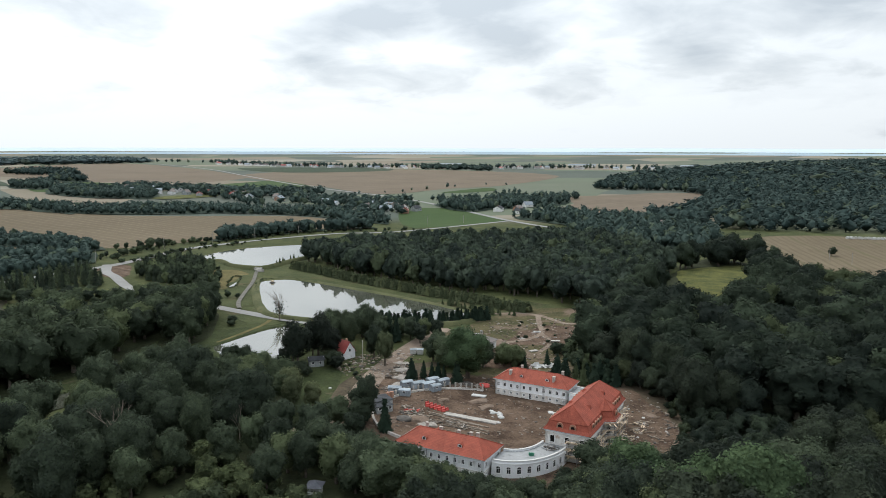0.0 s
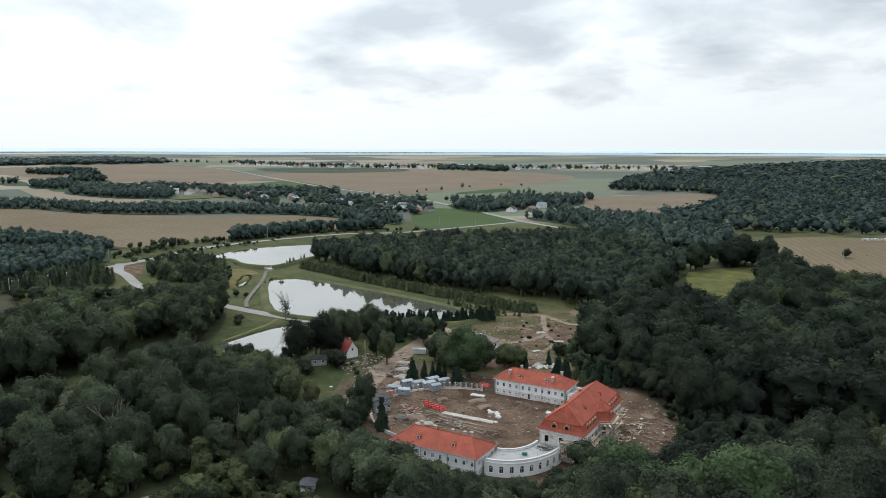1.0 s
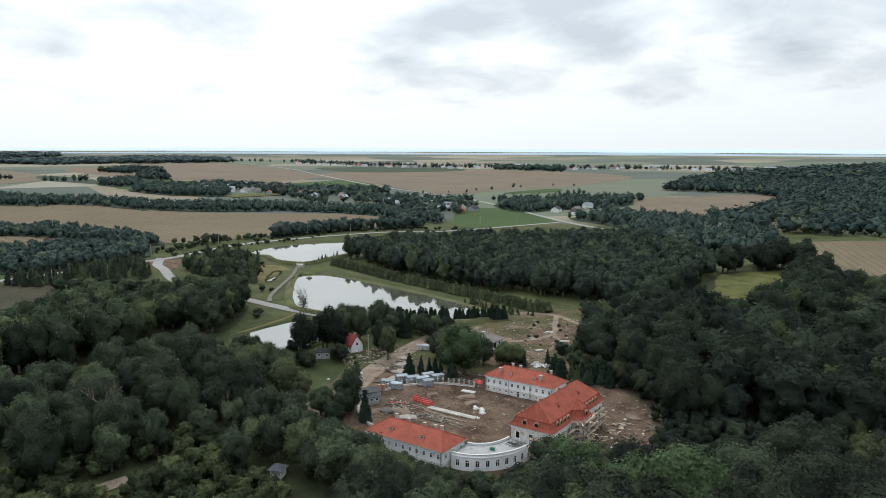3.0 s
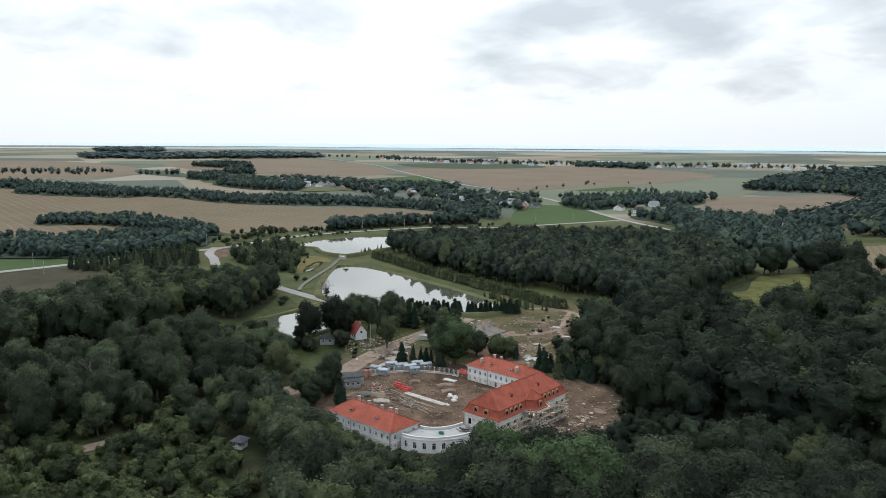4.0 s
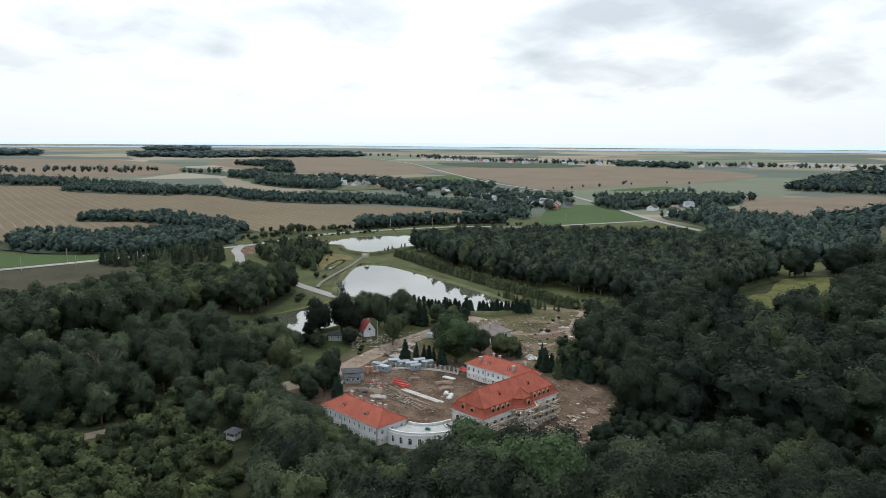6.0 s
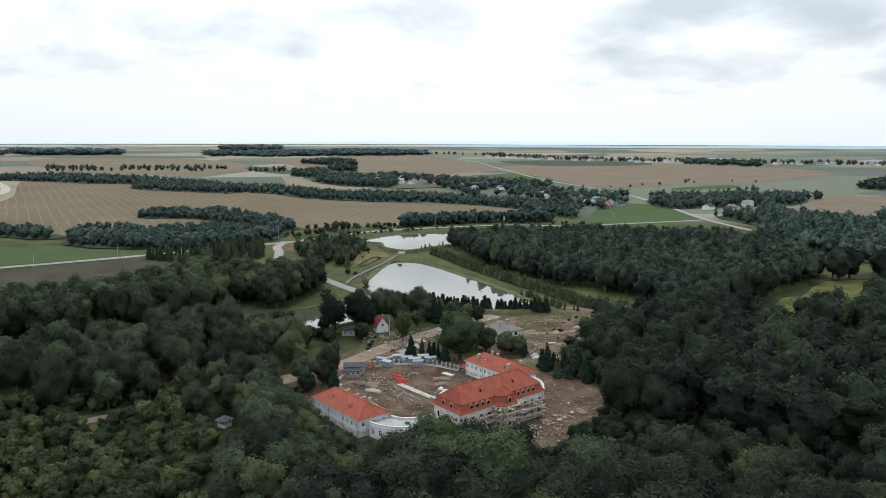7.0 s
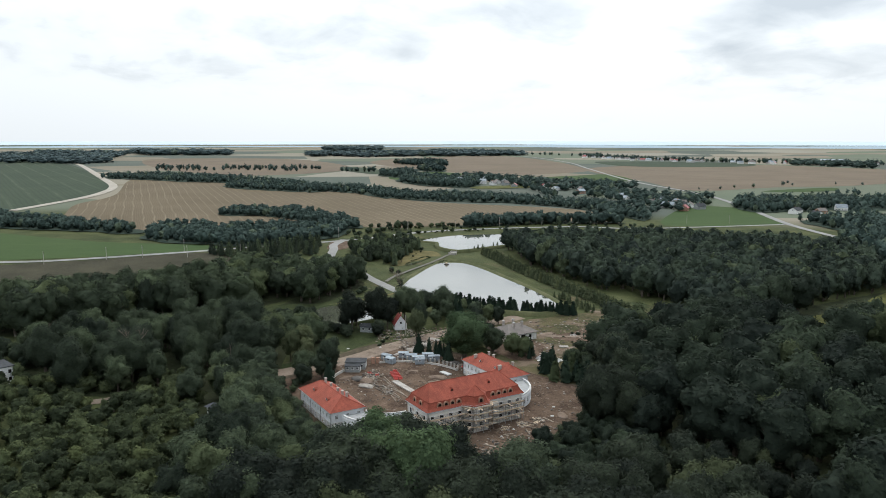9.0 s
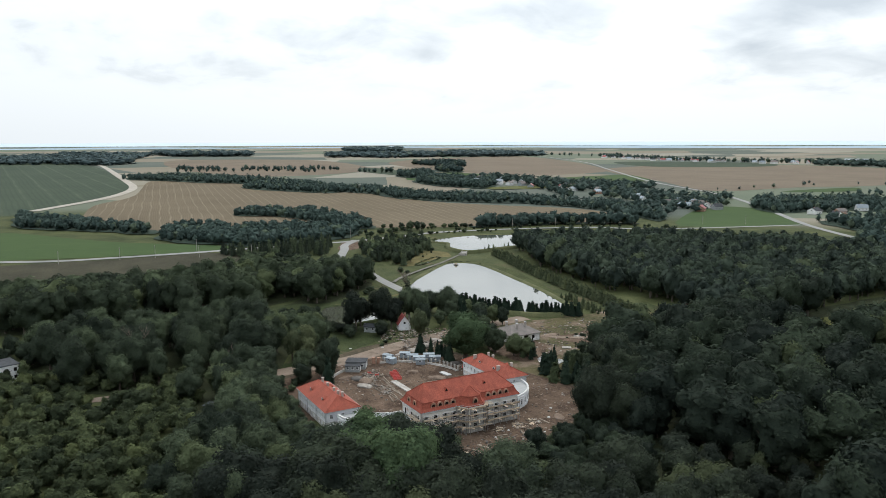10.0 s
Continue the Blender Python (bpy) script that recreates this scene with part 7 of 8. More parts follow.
litter("site_litter", SITE, 1300, [PALE_STONE, SOIL, OLD_BEAM, SOIL, DARK_JUNK, SOIL], "small stones, boards and scraps strewn over the yard", 4, 0.10, 0.50)
litter("waste_litter", [(-134, 214), (-132, 240), (-127, 252), (-110, 268), (-92, 276), (-88, 250), (-88, 222), (-84, 204), (-110, 206)], 900, [SOIL, OLD_BEAM, SOIL, SOIL, DARK_JUNK, SOIL, PALE_STONE], "broken slabs and timber strewn over waste ground", 5, 0.15, 0.7, 0.35)
litter("house_litter", [(-150, 178), (-134, 168), (-122, 176), (-126, 196), (-140, 200)], 480, [SOIL, OLD_BEAM, SOIL, PALE_STONE, DARK_JUNK], "rubble and boards strewn by the track", 6, 0.15, 0.7, 0.4)
litter("yard_edge_litter", [(-45, 144), (-33, 151), (-30, 166), (-38, 182), (-50, 190), (-47, 160)], 260, [SOIL, OLD_BEAM, DARK_JUNK, SOIL], "scraps of timber and soil behind the hall", 7, 0.15, 0.7)


SCRAPS = {}


def scrap(x, y, r, n, label, seed, z=0.0, mats=None):
    """A heap of broken timber, pipes and sheet, thrown together."""
    rng = random.Random(seed)
    mats = mats or [DARK_JUNK, OLD_BEAM, OLD_BEAM, SOIL, PALE_STONE]
    root = thing("scrap_heap", spot(x, y, 0, z), label, "scrap", "scrap heaps")
    for _ in range(n):
        d, a = r * rng.random() ** 0.7, rng.uniform(0, 2 * math.pi)
        h = 0.75 * (1 - d / r) * rng.random()
        l, w, t = rng.uniform(0.5, 2.2), rng.uniform(0.08, 0.35), rng.uniform(0.05, 0.2)
        m = pose(d * math.cos(a), d * math.sin(a), h + t / 2, rng.uniform(-14, 14), rng.uniform(-14, 14), rng.gauss(20, 50))
        mat = mats[rng.randrange(len(mats))]
        if mat.name not in SCRAPS:
            SCRAPS[mat.name] = mesh_of("piece", boxed(-0.5, 0.5, -0.5, 0.5, -0.5, 0.5), mat)
        part("piece", SCRAPS[mat.name], None, root).matrix_local = m @ Matrix.Diagonal((l, w, t, 1))


for k, (x, y, r, n) in enumerate([(-44.5, -3.8, 3.2, 80), (-41.3, -5.8, 2.4, 50), (-34, -5.2, 2.6, 50), (-29, -6.2, 1.9, 30), (-47.5, -1.2, 1.6, 24), (-37.5, -7.8, 2.2, 36)]):
    scrap(x, y, r, n, "tangled heap of broken timber and scrap in the yard", 60 + k)
for k, (x, y, r, n) in enumerate([(-45, 23, 2.6, 46), (-39, 24.5, 2.0, 34), (-34, 26, 1.8, 26), (-61, 9, 2.0, 26), (-63, 22, 2.4, 36), (-69, 28, 2.4, 36), (-73, 22, 1.8, 24), (-66, 18, 1.6, 22)]):
    scrap(x, y, r, n, "heap of boards and rubble beside the dirt track", 70 + k)
for k, (x, y, r, n) in enumerate([(8.6, 11.5, 1.4, 30), (8.8, 6.5, 1.2, 22), (16.5, -9, 1.8, 24), (8.5, 16.5, 1.6, 26)]):
    scrap(x, y, r, n, "spilled boards and rubble behind the hall", 80 + k, 0.0, [PLANK, OLD_BEAM, PALE_STONE])
scrap(-2.8, -15.4, 1.4, 30, "dark pile of building material on the flat roof", 90, 3.25, [DARK_JUNK, ZINC, PALE_STONE])
_tub = thing("mixing_tub", spot(-5.2, -20.6, 20, 3.25), "green plastic mixing tub on the gallery's flat roof", "tub")
GREEN_PLASTIC = mottled("green_plastic", (0.03, 0.16, 0.10), (0.06, 0.24, 0.16), 1.0, 5.0, 0.5, 0.4, 0.0)
part("tub", shell([(-0.45, -0.3, 0), (0.45, -0.3, 0), (0.45, 0.3, 0), (-0.45, 0.3, 0), (-0.6, -0.42, 0.45), (0.6, -0.42, 0.45), (0.6, 0.42, 0.45), (-0.6, 0.42, 0.45), (-0.5, -0.34, 0.42), (0.5, -0.34, 0.42), (0.5, 0.34, 0.42), (-0.5, 0.34, 0.42), (-0.4, -0.26, 0.06), (0.4, -0.26, 0.06), (0.4, 0.26, 0.06), (-0.4, 0.26, 0.06)],
     [(3, 2, 1, 0), (0, 1, 5, 4), (1, 2, 6, 5), (2, 3, 7, 6), (3, 0, 4, 7), (4, 5, 9, 8), (5, 6, 10, 9), (6, 7, 11, 10), (7, 4, 8, 11), (8, 9, 13, 12), (9, 10, 14, 13), (10, 11, 15, 14), (11, 8, 12, 15), (12, 13, 14, 15)]), GREEN_PLASTIC, _tub)
part("handle", tubes([[(0.6, -0.15, 0.45), (0.72, 0, 0.5), (0.6, 0.15, 0.45)]], 0.03, 5), GREEN_PLASTIC, _tub)


def ring_fence():
    """The curved yard wall: a low coped wall, with posts along its northern half."""
    cx, cy, a, b = -34.0, 0.5, 21.5, 20.3
    root = thing("yard_wall", PAL, "low curved white yard wall with posts, half finished", "wall")

    def at(t, o=0.0):
        return (cx + (a + o) * math.cos(radians(t)), cy + (b + o) * math.sin(radians(t)))

    for t0, t1, n, h in ((96, 171, 18, 0.42), (189, 258, 15, 0.55)):
        for k in range(n):
            u, w = t0 + (t1 - t0) * k / n, t0 + (t1 - t0) * (k + 0.97) / n
            c = [at(u, -0.25), at(w, -0.25), at(w, 0.25), at(u, 0.25)]
            bm = shell([(x, y, -0.1) for x, y in c] + [(x, y, h) for x, y in c], [(3, 2, 1, 0), (4, 5, 6, 7), (0, 1, 5, 4), (1, 2, 6, 5), (2, 3, 7, 6), (3, 0, 4, 7)])
            bmesh.ops.recalc_face_normals(bm, faces=bm.faces[:])
            part("wall_segment", bm, RAW_PLASTER, root)
            c = [at(u, -0.29), at(w, -0.29), at(w, 0.29), at(u, 0.29)]
            bm = shell([(x, y, h + 0.004) for x, y in c] + [(x, y, h + 0.14) for x, y in c], [(3, 2, 1, 0), (4, 5, 6, 7), (0, 1, 5, 4), (1, 2, 6, 5), (2, 3, 7, 6), (3, 0, 4, 7)])
            bmesh.ops.recalc_face_normals(bm, faces=bm.faces[:])
            part("coping", bm, CONCRETE, root)
    post = mesh_of("post", boxed(-0.2, 0.2, -0.2, 0.2, 0, 1.55, 0.03), CONCRETE)
    cap = mesh_of("post_cap", boxed(-0.26, 0.26, -0.26, 0.26, 1.55, 1.67, 0.03), CONCRETE)
    for k in range(19):
        x, y = at(97 + 73 * k / 18, 0.62)
        p = part("post", post, None, root, "pale masonry post")
        p.matrix_local = pose(x, y, 0, 0, 0, 97 + 73 * k / 18)
        part("post_cap", cap, None, p)
    for k, t in enumerate((171.5, 176, 184, 188.5)):
        x, y = at(t, 0.2)
        p = part("gate_pillar", boxed(-0.45, 0.45, -0.45, 0.45, 0, 1.9 + 0.25 * (k % 2), 0.03), BRICK, root, "unfinished brick gate pillar")
        p.matrix_local = pose(x, y, 0, 0, 0, t)


ring_fence()


# ---- other buildings ----
def gabled(x, y, turn, l, w, h, rise, wall_mat, roof_mat, label, name="house", wins=3, chim=True, group="", z=None):
    """A plain house with its ridge along its own x."""
    root = thing(name, pose(x, y, level(x, y) if z is None else z, 0, 0, turn), label, "house", group)
    v = [(-l / 2, -w / 2, -0.4), (l / 2, -w / 2, -0.4), (l / 2, w / 2, -0.4), (-l / 2, w / 2, -0.4), (-l / 2, -w / 2, h), (l / 2, -w / 2, h), (l / 2, w / 2, h), (-l / 2, w / 2, h), (-l / 2, 0, h + rise), (l / 2, 0, h + rise)]
    part("wall", shell(v, [(0, 1, 5, 4), (2, 3, 7, 6), (1, 2, 6, 9, 5), (3, 0, 4, 8, 7)]), wall_mat, root)
    o, s = 0.35, rise / (w / 2)
    r = [(-l / 2 - o, -w / 2 - o, h - o * s), (l / 2 + o, -w / 2 - o, h - o * s), (l / 2 + o, 0, h + rise + 0.04), (-l / 2 - o, 0, h + rise + 0.04), (l / 2 + o, w / 2 + o, h - o * s), (-l / 2 - o, w / 2 + o, h - o * s)]
    up = [(a, b, c + 0.16) for a, b, c in r]
    bm = shell(r + up, [(6, 7, 8, 9), (9, 8, 10, 11), (0, 3, 2, 1), (3, 5, 4, 2), (0, 1, 7, 6), (4, 5, 11, 10), (1, 2, 8, 7), (2, 4, 10, 8), (3, 0, 6, 9), (5, 3, 9, 11)])
    part("roof", bm, roof_mat, root)
    for k in range(wins):
        u = -l / 2 + l * (k + 0.5) / wins
        for s2 in (-1, 1):
            ob = part("window", boxed(u - 0.4, u + 0.4, s2 * w / 2 - 0.06, s2 * w / 2 + 0.06, h * 0.4, h * 0.4 + 0.9), TRIM, root)
            part("pane", boxed(u - 0.32, u + 0.32, s2 * w / 2 - 0.075, s2 * w / 2 + 0.075, h * 0.4 + 0.08, h * 0.4 + 0.82), GLASS_DARK, ob)
    for s2 in (-1, 1):
        ob = part("window", boxed(s2 * l / 2 - 0.06, s2 * l / 2 + 0.06, -0.45, 0.45, h * 0.95, h * 0.95 + 0.9), TRIM, root)
        part("pane", boxed(s2 * l / 2 - 0.075, s2 * l / 2 + 0.075, -0.36, 0.36, h * 0.95 + 0.08, h * 0.95 + 0.82), GLASS_DARK, ob)
    if chim:
        part("chimney", boxed(-0.3, 0.3, 0.3, 0.9, h + rise * 0.5, h + rise + 0.6, 0.03), BRICK, root)
    return root


RED_SHEET = mottled("dark_red_sheet_roof", (0.17, 0.030, 0.028), (0.27, 0.055, 0.050), 0.6, 4.0, 0.5, 0.4)
gabled(-148.0, 184.3, -14, 4.6, 4.4, 2.4, 3.0, PLASTER, RED_SHEET, "small white house with a steep red roof by the pond")
gabled(-150.0, 172.4, 48, 4.6, 3.0, 2.2, 0.7, HUT_WALL, DARK_GREY, "low grey shed with white windows under trees", "shed", 2, False)


def grey_house():
    """A half-built single-storey house with a hipped grey roof and four chimneys."""
    root = thing("hipped_house", pose(-117.0, 213.6, level(-117, 213) + 0.1, 0, 0, 4), "white single-storey house with a grey hipped roof, unfinished", "house")
    hx, hy, h = 5.6, 6.0, 2.7
    for k, (p, q) in enumerate((((-hx, -hy), (hx, -hy)), ((hx, -hy), (hx, hy)), ((hx, hy), (-hx, hy)), ((-hx, hy), (-hx, -hy)))):
        n, fm = straight(p, q)
        ops = [(1.2, 3.2, 0.3, 2.3), (5.2, 7.2, 0.3, 2.3), (8.6, 9.8, 0.9, 2.1)] if n > 11.5 else [(2, 3.2, 0.9, 2.1), (7, 8.2, 0.9, 2.1)]
        part("wall", wall(fm, n, -0.5, h, 0.3, ops), WHITE_WALL, root)
        put_windows(root, fm, ops, glazed=False)
    o = 0.5
    v = [(-hx - o, -hy - o, h), (hx + o, -hy - o, h), (hx + o, hy + o, h), (-hx - o, hy + o, h), (0, -2.4, h + 2.4), (0, 2.4, h + 2.4)] + [(-hx - o, -hy - o, h - 0.14), (hx + o, -hy - o, h - 0.14), (hx + o, hy + o, h - 0.14), (-hx - o, hy + o, h - 0.14)]
    part("roof", shell(v, [(0, 1, 4), (1, 2, 5, 4), (2, 3, 5), (3, 0, 4, 5), (6, 7, 1, 0), (7, 8, 2, 1), (8, 9, 3, 2), (9, 6, 0, 3), (9, 8, 7, 6)]), GREY_TILE, root, "grey-brown tiled hipped roof")
    for x, y in ((-2.2, -2.6), (-2.4, 1.8), (2.0, -1.2), (1.6, 2.6)):
        c = part("chimney", boxed(x - 0.4, x + 0.4, y - 0.3, y + 0.3, h + 0.8, h + 3.1, 0.03), CHIMNEY, root, "pale chimney")
        part("chimney_cap", boxed(x - 0.46, x + 0.46, y - 0.36, y + 0.36, h + 3.1, h + 3.22), ZINC, c)


grey_house()


def gazebo(x, y):
    root = thing("gazebo", pose(x, y, level(x, y), 0, 0, 25), "small white gazebo with a grey hipped roof among bushes", "gazebo")
    for sx in (-1.1, 0, 1.1):
        for sy in (-1.1, 0, 1.1):
            if sx or sy:
                part("post", boxed(sx - 0.08, sx + 0.08, sy - 0.08, sy + 0.08, 0, 2.0), WHITE_WALL, root)
    for s in (-1, 1):
        part("panel", boxed(-1.1, 1.1, s * 1.1 - 0.04, s * 1.1 + 0.04, 0.1, 1.0), WHITE_WALL, root)
        part("panel", boxed(s * 1.1 - 0.04, s * 1.1 + 0.04, -1.06, 1.06, 0.1, 1.0), WHITE_WALL, root)
    v = [(-1.7, -1.7, 1.95), (1.7, -1.7, 1.95), (1.7, 1.7, 1.95), (-1.7, 1.7, 1.95), (0, 0, 3.0)]
    part("roof", shell(v, [(0, 1, 4), (1, 2, 4), (2, 3, 4), (3, 0, 4), (3, 2, 1, 0)]), mottled("slate_roof", (0.060, 0.064, 0.078), (0.11, 0.115, 0.13), 0.6, 4.0, 0.95, 0.05), root, "grey hipped roof")


gazebo(-93.2, 106.4)


def white_block(x, y, turn, hx, hy, h):
    root = thing("ruined_house", pose(x, y, level(x, y), 0, 0, turn), "pale two-storey unfinished house with dark empty windows", "house")
    for p, q in (((-hx, -hy), (hx, -hy)), ((hx, -hy), (hx, hy)), ((hx, hy), (-hx, hy)), ((-hx, hy), (-hx, -hy))):
        n, fm = straight(p, q)
        k = max(2, int(n / 2.0))
        ops = [(n * (j + 0.5) / k - 0.45, n * (j + 0.5) / k + 0.45, z, z + 1.15) for j in range(k) for z in (0.8, 3.0)]
        part("wall", wall(fm, n, -0.4, 4.9, 0.3, ops), WHITE_WALL, root)
        put_windows(root, fm, ops, glazed=False)
    part("roof_slab", boxed(-hx - 0.2, hx + 0.2, -hy - 0.2, hy + 0.2, 4.9, 5.1), DARK_GREY, root)


white_block(-148.5, 56.5, 20, 4.2, 3.4, 5)
gabled(-140.6, 66.0, 30, 1.6, 1.4, 1.5, 0.4, SACK, CABIN_ROOF, "small white garden shed among bushes", "shed", 1, False)


def tarp(x, y, s, turn, mat, label, seed, thick=0.25):
    rng = random.Random(seed)
    n = 9
    v = [(s * (i / (n - 1) - 0.5) * (1 + 0.3 * rng.uniform(-1, 1)), 0.6 * s * (j / (n - 1) - 0.5) * (1 + 0.3 * rng.uniform(-1, 1)), 0.12 + thick * abs(noise.noise((i * 0.7, j * 0.7, seed))) * (0.2 if i in (0, n - 1) or j in (0, n - 1) else 2.2)) for i in range(n) for j in range(n)]
    f = [(i * n + j, (i + 1) * n + j, (i + 1) * n + j + 1, i * n + j + 1) for i in range(n - 1) for j in range(n - 1)]
    ob = new("tarpaulin", mesh_from("tarpaulin", v, f, [mat], False))
    ob.matrix_world = pose(x, y, level(x, y), 0, 0, turn)
    sol = ob.modifiers.new("thickness", "SOLIDIFY")
    sol.thickness = 0.06
    return tagged(ob, label, "tarpaulin", "tarpaulins")


tarp(-89.5, 208.5, 6.5, 40, SACK, "crumpled white tarpaulin on the ground by spruces", 3, 0.9)
tarp(-87.5, 210.5, 4.5, 95, SACK, "white sheeting spread beside the spruces", 4, 0.7)
tarp(-25.5, 157.0, 2.6, 20, CABIN_ROOF, "pale blue-grey sheeting over a pile at the wood's edge", 5, 1.0)
tarp(-108, 245, 3.0, 10, SACK, "white sheet lying on waste ground", 6, 0.3)
tarp(-109, 234, 2.6, 60, CONCRETE, "pale sheet lying on waste ground", 7, 0.3)
tarp(-126, 224, 3.0, 60, PLANK, "pale board sheet lying on waste ground", 8, 0.2)
timber(pose(-97.5, 237, level(-97, 237) + 0.05, 0, 0, 30), 3.2, 1.4, 0.3, "pale concrete panel lying on waste ground", CONCRETE)
timber(pose(-99, 222, level(-99, 222) + 0.05, 0, 0, 60), 3.0, 1.6, 0.3, "pale concrete panel lying near the house", CONCRETE)
for k, (x, y, a) in enumerate([(-131.5, 199.0, 30), (-129.5, 200.0, 30)]):
    root = thing("storage_box", pose(x, y, level(x, y), 0, 0, a), "pale storage box beside the dirt track", "box", "storage boxes")
    part("body", boxed(-1, 1, -0.9, 0.9, 0, 1.5, 0.04), SACK, root)
    part("lid", boxed(-1.08, 1.08, -0.98, 0.98, 1.5, 1.62, 0.03), CABIN_ROOF, root)


def weir():
    root = thing("weir", pose(-285.5, 283.5, 0.2, 0, 0, -40), "small concrete weir with railings between the ponds", "weir")
    part("sill", boxed(-4, 4, -1.6, 1.6, -0.8, 1.0, 0.05), CONCRETE, root)
    for s in (-1, 1):
        part("side_wall", boxed(s * 3.2 - 0.3, s * 3.2 + 0.3, -2.4, 2.4, -0.8, 1.5, 0.05), CONCRETE, root)
        part("railing", tubes([[(-4, s * 1.4, 1.9), (4, s * 1.4, 1.9)]] + [[(x, s * 1.4, 1.0), (x, s * 1.4, 1.9)] for x in (-4, -2, 0, 2, 4)], 0.06, 5), STEEL, root)


weir()


def raft():
    root = thing("raft", pose(-255.5, 262.5, 0.15), "small dark wooden raft floating on the pond", "raft")
    part("deck", boxed(-1.1, 1.1, -0.9, 0.9, 0.1, 0.35, 0.03), DARK_JUNK, root)
    part("hutch", boxed(-0.5, 0.5, -0.5, 0.5, 0.35, 1.1, 0.05), PLANK, root)
    for s in (-0.7, 0.7):
        part("float", tubes([[(-1.1, s, 0.05), (1.1, s, 0.05)]], 0.2, 8), DARK_JUNK, root)


raft()

POLE = mesh_of("pole", tubes([[(0, 0, -0.3), (0, 0, 7.0)]], 0.13, 6), CONCRETE)
ARM = mesh_of("crossarm", boxed(-0.7, 0.7, -0.06, 0.06, 6.4, 6.55), DARK_JUNK)
for x, y in [(-343, 70), (-342, 100), (-340, 118), (-330, 140), (-321, 167), (-352, 142), (-361, 240), (-382, 300), (-384, 340), (-386, 380), (-372, 410), (-60, 470), (-30, 480), (0, 490), (-18, 468), (-140, 183), (-330, 520), (-310, 545)]:
    root = thing("utility_pole", pose(x, y, level(x, y), 0, 0, 30), "pale utility pole beside the road", "pole", "utility poles")
    part("pole", POLE, None, root)
    part("crossarm", ARM, None, root)

# ---- villages ----
_v = random.Random(12)
PALE_ROOFS = [GREY_TILE, CABIN_ROOF, RED_SHEET, GREY_TILE, DARK_GREY, CABIN_ROOF]
WALLS = [WHITE_WALL, WHITE_WALL, SACK, HUT_WALL, BRICK]
ROOF_WORDS = {0: "grey-brown", 1: "pale metal", 2: "dark red", 3: "grey-brown", 4: "dark felt", 5: "pale metal"}
HAMLETS = [
    [(-812, 588), (-790, 600), (-752, 604), (-740, 616), (-838, 602), (-770, 622)],
    [(-702, 662), (-682, 658), (-674, 674), (-690, 640), (-664, 648), (-716, 652)],
    [(-436, 622), (-418, 616), (-402, 612), (-447, 630), (-494, 644), (-470, 628), (-412, 600), (-428, 598), (-400, 590), (-455, 606)],
    [(-326, 708), (-304, 643), (-333, 655), (-318, 668)],
    [(-176, 600), (-162, 606), (-150, 596)],
    [(-860, 620), (-880, 596), (-826, 640), (-730, 640), (-650, 632), (-620, 648), (-600, 630), (-560, 640), (-530, 628), (-505, 612), (-710, 610), (-780, 640)],
]
for spots in HAMLETS:
    for x, y in spots:
        k = _v.randrange(6)
        gabled(x, y, _v.uniform(0, 180), _v.uniform(8, 13), _v.uniform(6, 8), 3.0, _v.uniform(2.0, 3.2), _v.choice(WALLS), PALE_ROOFS[k], f"village house with a {ROOF_WORDS[k]} roof among trees", group="village houses")
FAR_LINE = [(-1660, 1500), (-1520, 1440), (-1330, 1440), (-1150, 1470), (-960, 1560), (-700, 1690), (-480, 1760)]
for x, y in spline(FAR_LINE, 15, False):
    for _ in range(1):
        px, py = x + _v.uniform(-25, 25), y + _v.uniform(-40, 40)
        k = _v.randrange(6)
        gabled(px, py, _v.uniform(0, 180), _v.uniform(10, 15), _v.uniform(7, 9), 3.5, _v.uniform(2.4, 3.6), _v.choice(WALLS[:3]), PALE_ROOFS[k], f"distant village house with a {ROOF_WORDS[k]} roof", wins=2, chim=False, group="distant village houses")


def barn(x, y, turn, l, w):
    gabled(x, y, turn, l, w, 4.0, 2.5, WHITE_WALL, CABIN_ROOF, "long pale farm shed in the distance", "farm_shed", 4, False, "farm sheds")


for x, y, a, l in [(-800, 576, 50, 34), (-775, 592, 50, 26), (-700, 1850, 20, 70), (-1020, 1720, 20, 60), (-420, 1900, 10, 80)]:
    barn(x, y, a, l, 14)
BALE = mesh_of("bale", tubes([[(0, 0, 0.9), (1.9, 0, 0.9)]], 0.95, 12), SACK)
for k in range(14):
    ob = new("bale", BALE)
    ob.matrix_world = pose(-27 + 1.9 * k + _v.uniform(-0.4, 0.4), 594 + 0.6 * k + _v.uniform(-1.5, 1.5), level(-15, 596) + 0.15, 0, 0, _v.uniform(70, 110))
    tagged(ob, "round bale in white wrapping at the field's edge", "bale", "wrapped bales")

# ---- far trees: hedges, clumps, village trees, woods on the skyline ----
def far(spots, label, seed, gap=None):
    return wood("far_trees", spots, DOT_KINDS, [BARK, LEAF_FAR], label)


wood("field_trees", [(-65, 450, 9, 4.5, 0, 0.4), (-57, 461, 9.5, 4.2, 1, 0.6), (-30, 500, 6, 3, 2, 0.3)], FAR_KINDS, [BARK, LEAF_WOOD], "lone round trees in the stubble field", "trees")
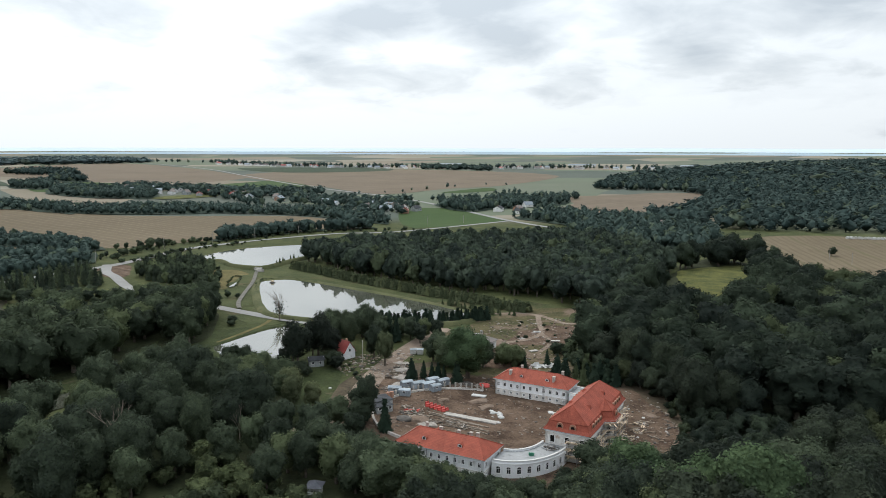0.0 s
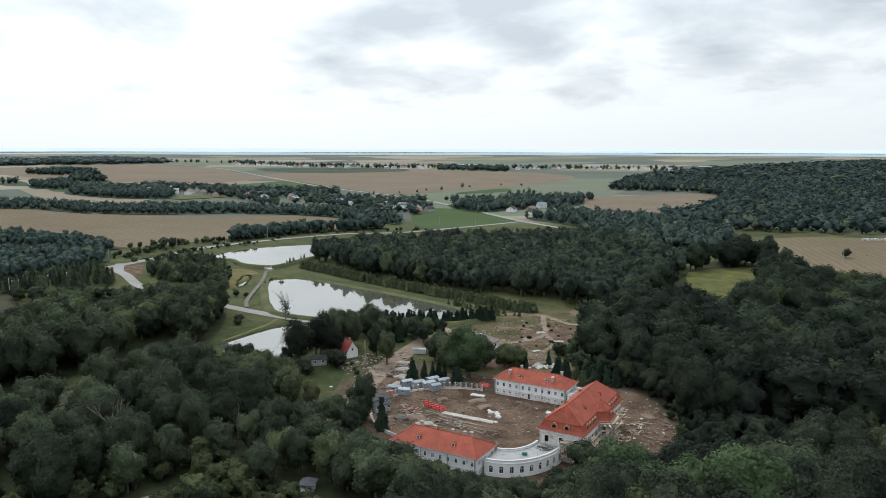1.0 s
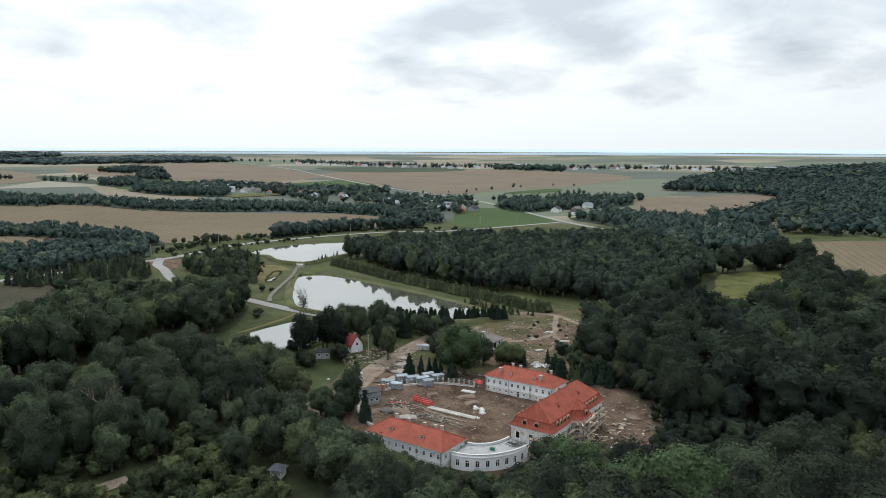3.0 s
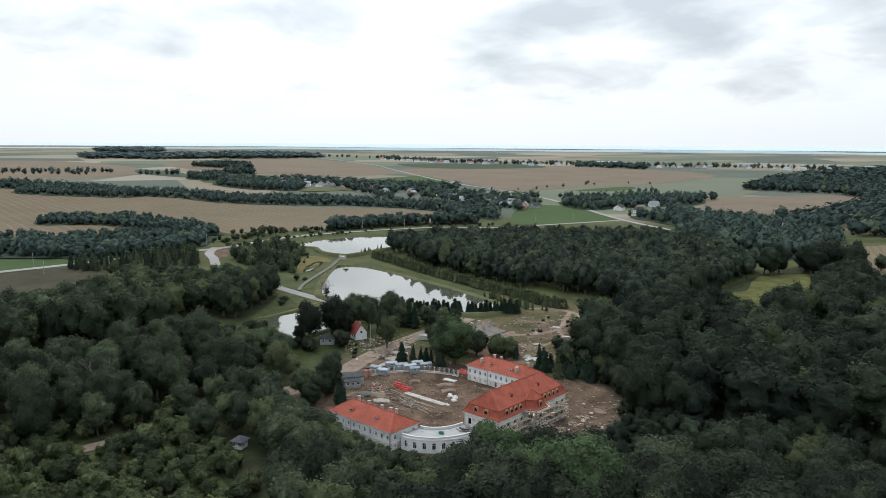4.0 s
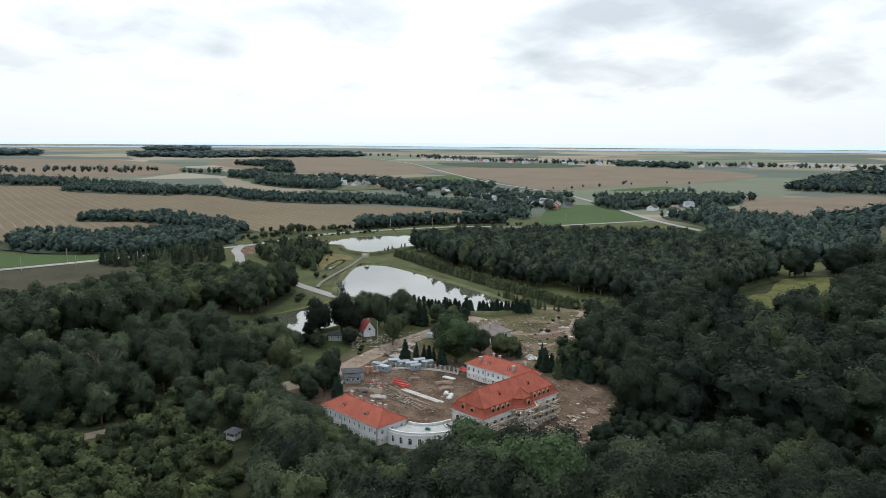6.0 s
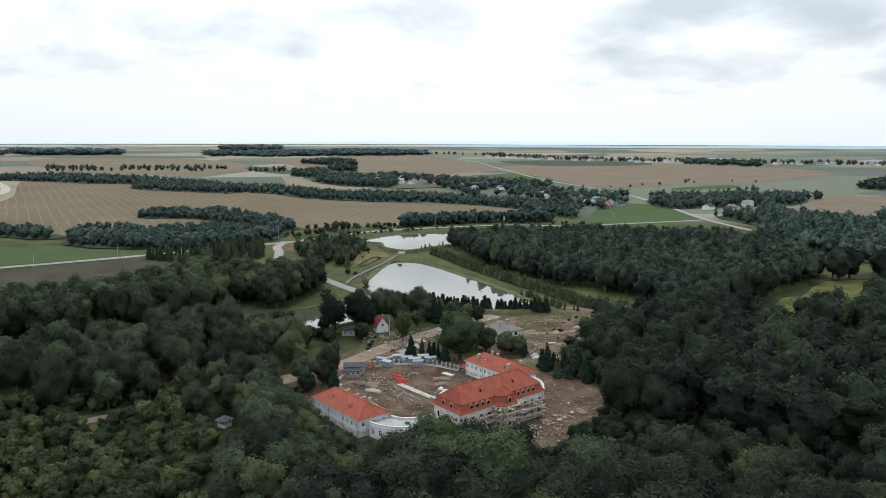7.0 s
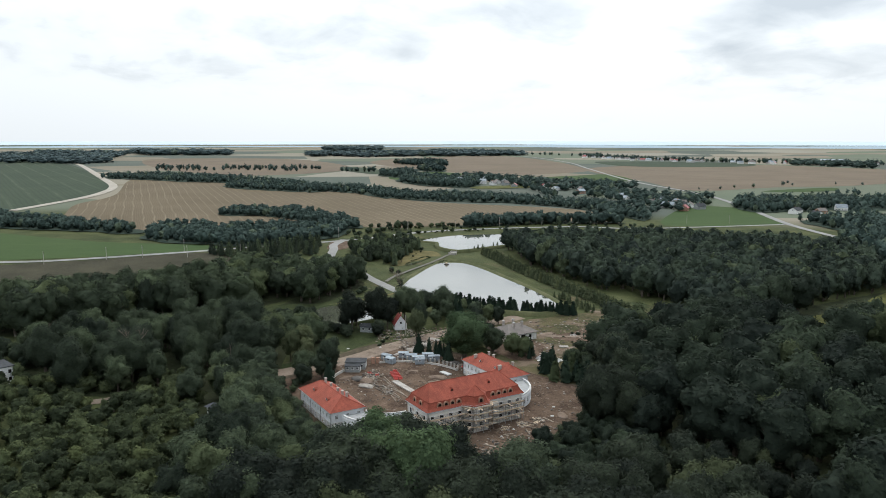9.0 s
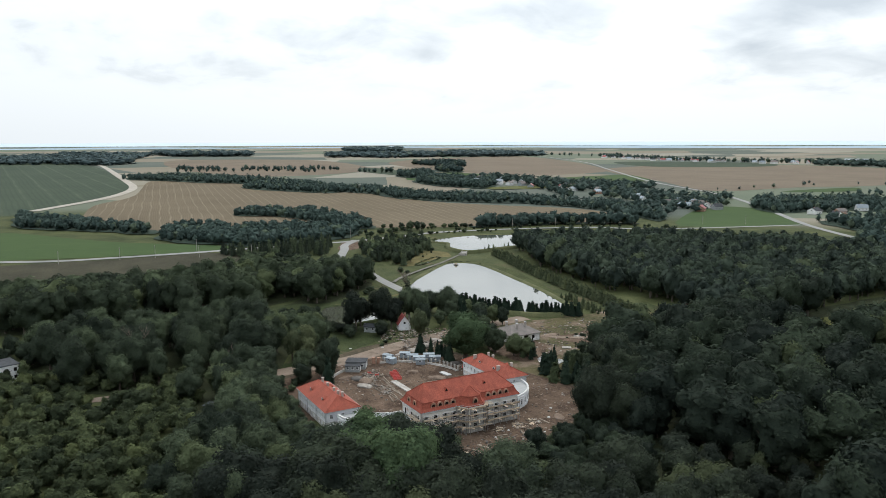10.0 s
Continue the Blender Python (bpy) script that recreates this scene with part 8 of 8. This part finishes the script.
far([s for k, (line, gap, lo, hi) in enumerate([
    ([(-1309, 258), (-1287, 302), (-1268, 388), (-1181, 467)], 9, 7, 11), ([(-435, 844), (-423, 853), (-423, 876), (-412, 871)], 8, 6, 9), ([(-1350, 380), (-1260, 495), (-1235, 530)], 5, 7, 11), ([(-1400, 270), (-1330, 330)], 5, 7, 11), ([(-1130, 540), (-1100, 580)], 5, 8, 12),
    ([(-450, 728), (-400, 758), (-340, 772), (-322, 840)], 5, 7, 11), ([(-300, 690), (-255, 640), (-213, 602), (-180, 625)], 5, 7, 11), ([(-420, 605), (-440, 600), (-500, 650), (-560, 670)], 5, 7, 10),
    ([(-1700, 1520), (-1520, 1450), (-1330, 1450), (-1150, 1480), (-960, 1570), (-700, 1700), (-480, 1770)], 8, 8, 14), ([(-1690, 1560), (-1500, 1480), (-1150, 1500), (-960, 1600), (-700, 1730)], 10, 8, 14),
    ([(-1900, 1400), (-1800, 1450), (-1700, 1520)], 16, 9, 14), ([(-500, 1660), (-330, 1640), (-240, 1500)], 12, 9, 14), ([(-562, 770), (-560, 900), (-520, 1020)], 26, 4, 7),
    ([(-560, 560), (-620, 590), (-700, 620), (-760, 640), (-860, 640)], 6, 7, 12), ([(-620, 690), (-680, 700), (-760, 660)], 6, 7, 12)]) for s in line_spots(line, gap, lo, hi, 5, 0.42, gap * 0.6, 80 + k)], "distant hedgerows and clumps of trees", 80)
MORE_WOODS = [
    ([(-2400, -260), (-2282, -83), (-2371, -4), (-2474, 99), (-2110, 234), (-1720, 205), (-1640, 150), (-1760, 60), (-1800, -60), (-1900, -240)], 26, 10, 15),
    ([(-2700, 60), (-2500, 330), (-2100, 250), (-1750, 190), (-1720, 130), (-2100, 80)], 26, 10, 15),
    ([(-2560, 330), (-2340, 600), (-2200, 590), (-2260, 360)], 26, 14, 20),
    ([(-2250, 1250), (-2120, 1450), (-1990, 1420), (-2130, 1240)], 26, 12, 17),
    ([(-1972, 744), (-1863, 942), (-1754, 1254), (-1953, 1381), (-2132, 1062), (-2193, 816)], 30, 12, 17),
    ([(-1820, 844), (-1850, 991), (-1882, 1163), (-1754, 1340), (-1943, 1483), (-2198, 1357), (-2173, 1006)], 26, 10, 15),
    ([(-952, 1474), (-768, 1466), (-840, 1581), (-1029, 1577)], 20, 9, 14),
    ([(-2612, 1018), (-2508, 1205), (-2796, 1330), (-2912, 1122)], 34, 14, 20),
    ([(-870, 281), (-755, 349), (-796, 362), (-893, 301)], 9, 6, 9),
]
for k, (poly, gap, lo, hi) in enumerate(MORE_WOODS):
    # woods past 1600 m get the leaf colour with most haze in it
    wood("far_wood", spots_for(scatter(poly, gap, seed=120 + k), lo, hi, 5, 0.50 * max(1.0, gap / 11.0), seed=140 + k), DOT_KINDS, [BARK, LEAF_FAR if max(abs(poly[0][0]), poly[0][1]) < 1600 else LEAF_HAZE], "distant wood on the plain")
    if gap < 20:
        sheet("undergrowth", poly, FLOOR_FAR, 0.6, gap * 3, label="dark ground cover filling the gaps in a distant wood", category="ground", rough=10)


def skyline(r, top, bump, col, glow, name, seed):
    """A low glowing ring that paints haze along the horizon, too far to shift."""
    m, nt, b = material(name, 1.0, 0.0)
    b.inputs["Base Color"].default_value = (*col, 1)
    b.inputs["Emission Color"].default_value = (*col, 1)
    # the ring glows by itself, to look like pale distance haze
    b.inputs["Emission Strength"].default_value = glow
    n = 720
    v, f = [], []
    for k in range(n):
        a = 2 * math.pi * k / n
        x, y = -r * math.sin(a), r * math.cos(a)
        v += [(x, y, level(x, y) - 8), (x, y, top + bump * noise.noise((math.sin(a) * 6, math.cos(a) * 6, seed)) + 0.4 * bump * noise.noise((math.sin(a) * 30, math.cos(a) * 30, seed)))]
        q = (k + 1) % n
        f.append((2 * k, 2 * k + 1, 2 * q + 1, 2 * q))
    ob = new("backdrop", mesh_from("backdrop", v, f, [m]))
    return tagged(ob, "low pale blue glowing backdrop of haze along the horizon", "backdrop", kind="structure")


skyline(4600, 60, 3.0, (0.53, 0.63, 0.71), 0.86, "haze_ring_far", 1)
skyline(3700, 41, 4.5, (0.36, 0.45, 0.52), 0.75, "haze_ring_near", 2)
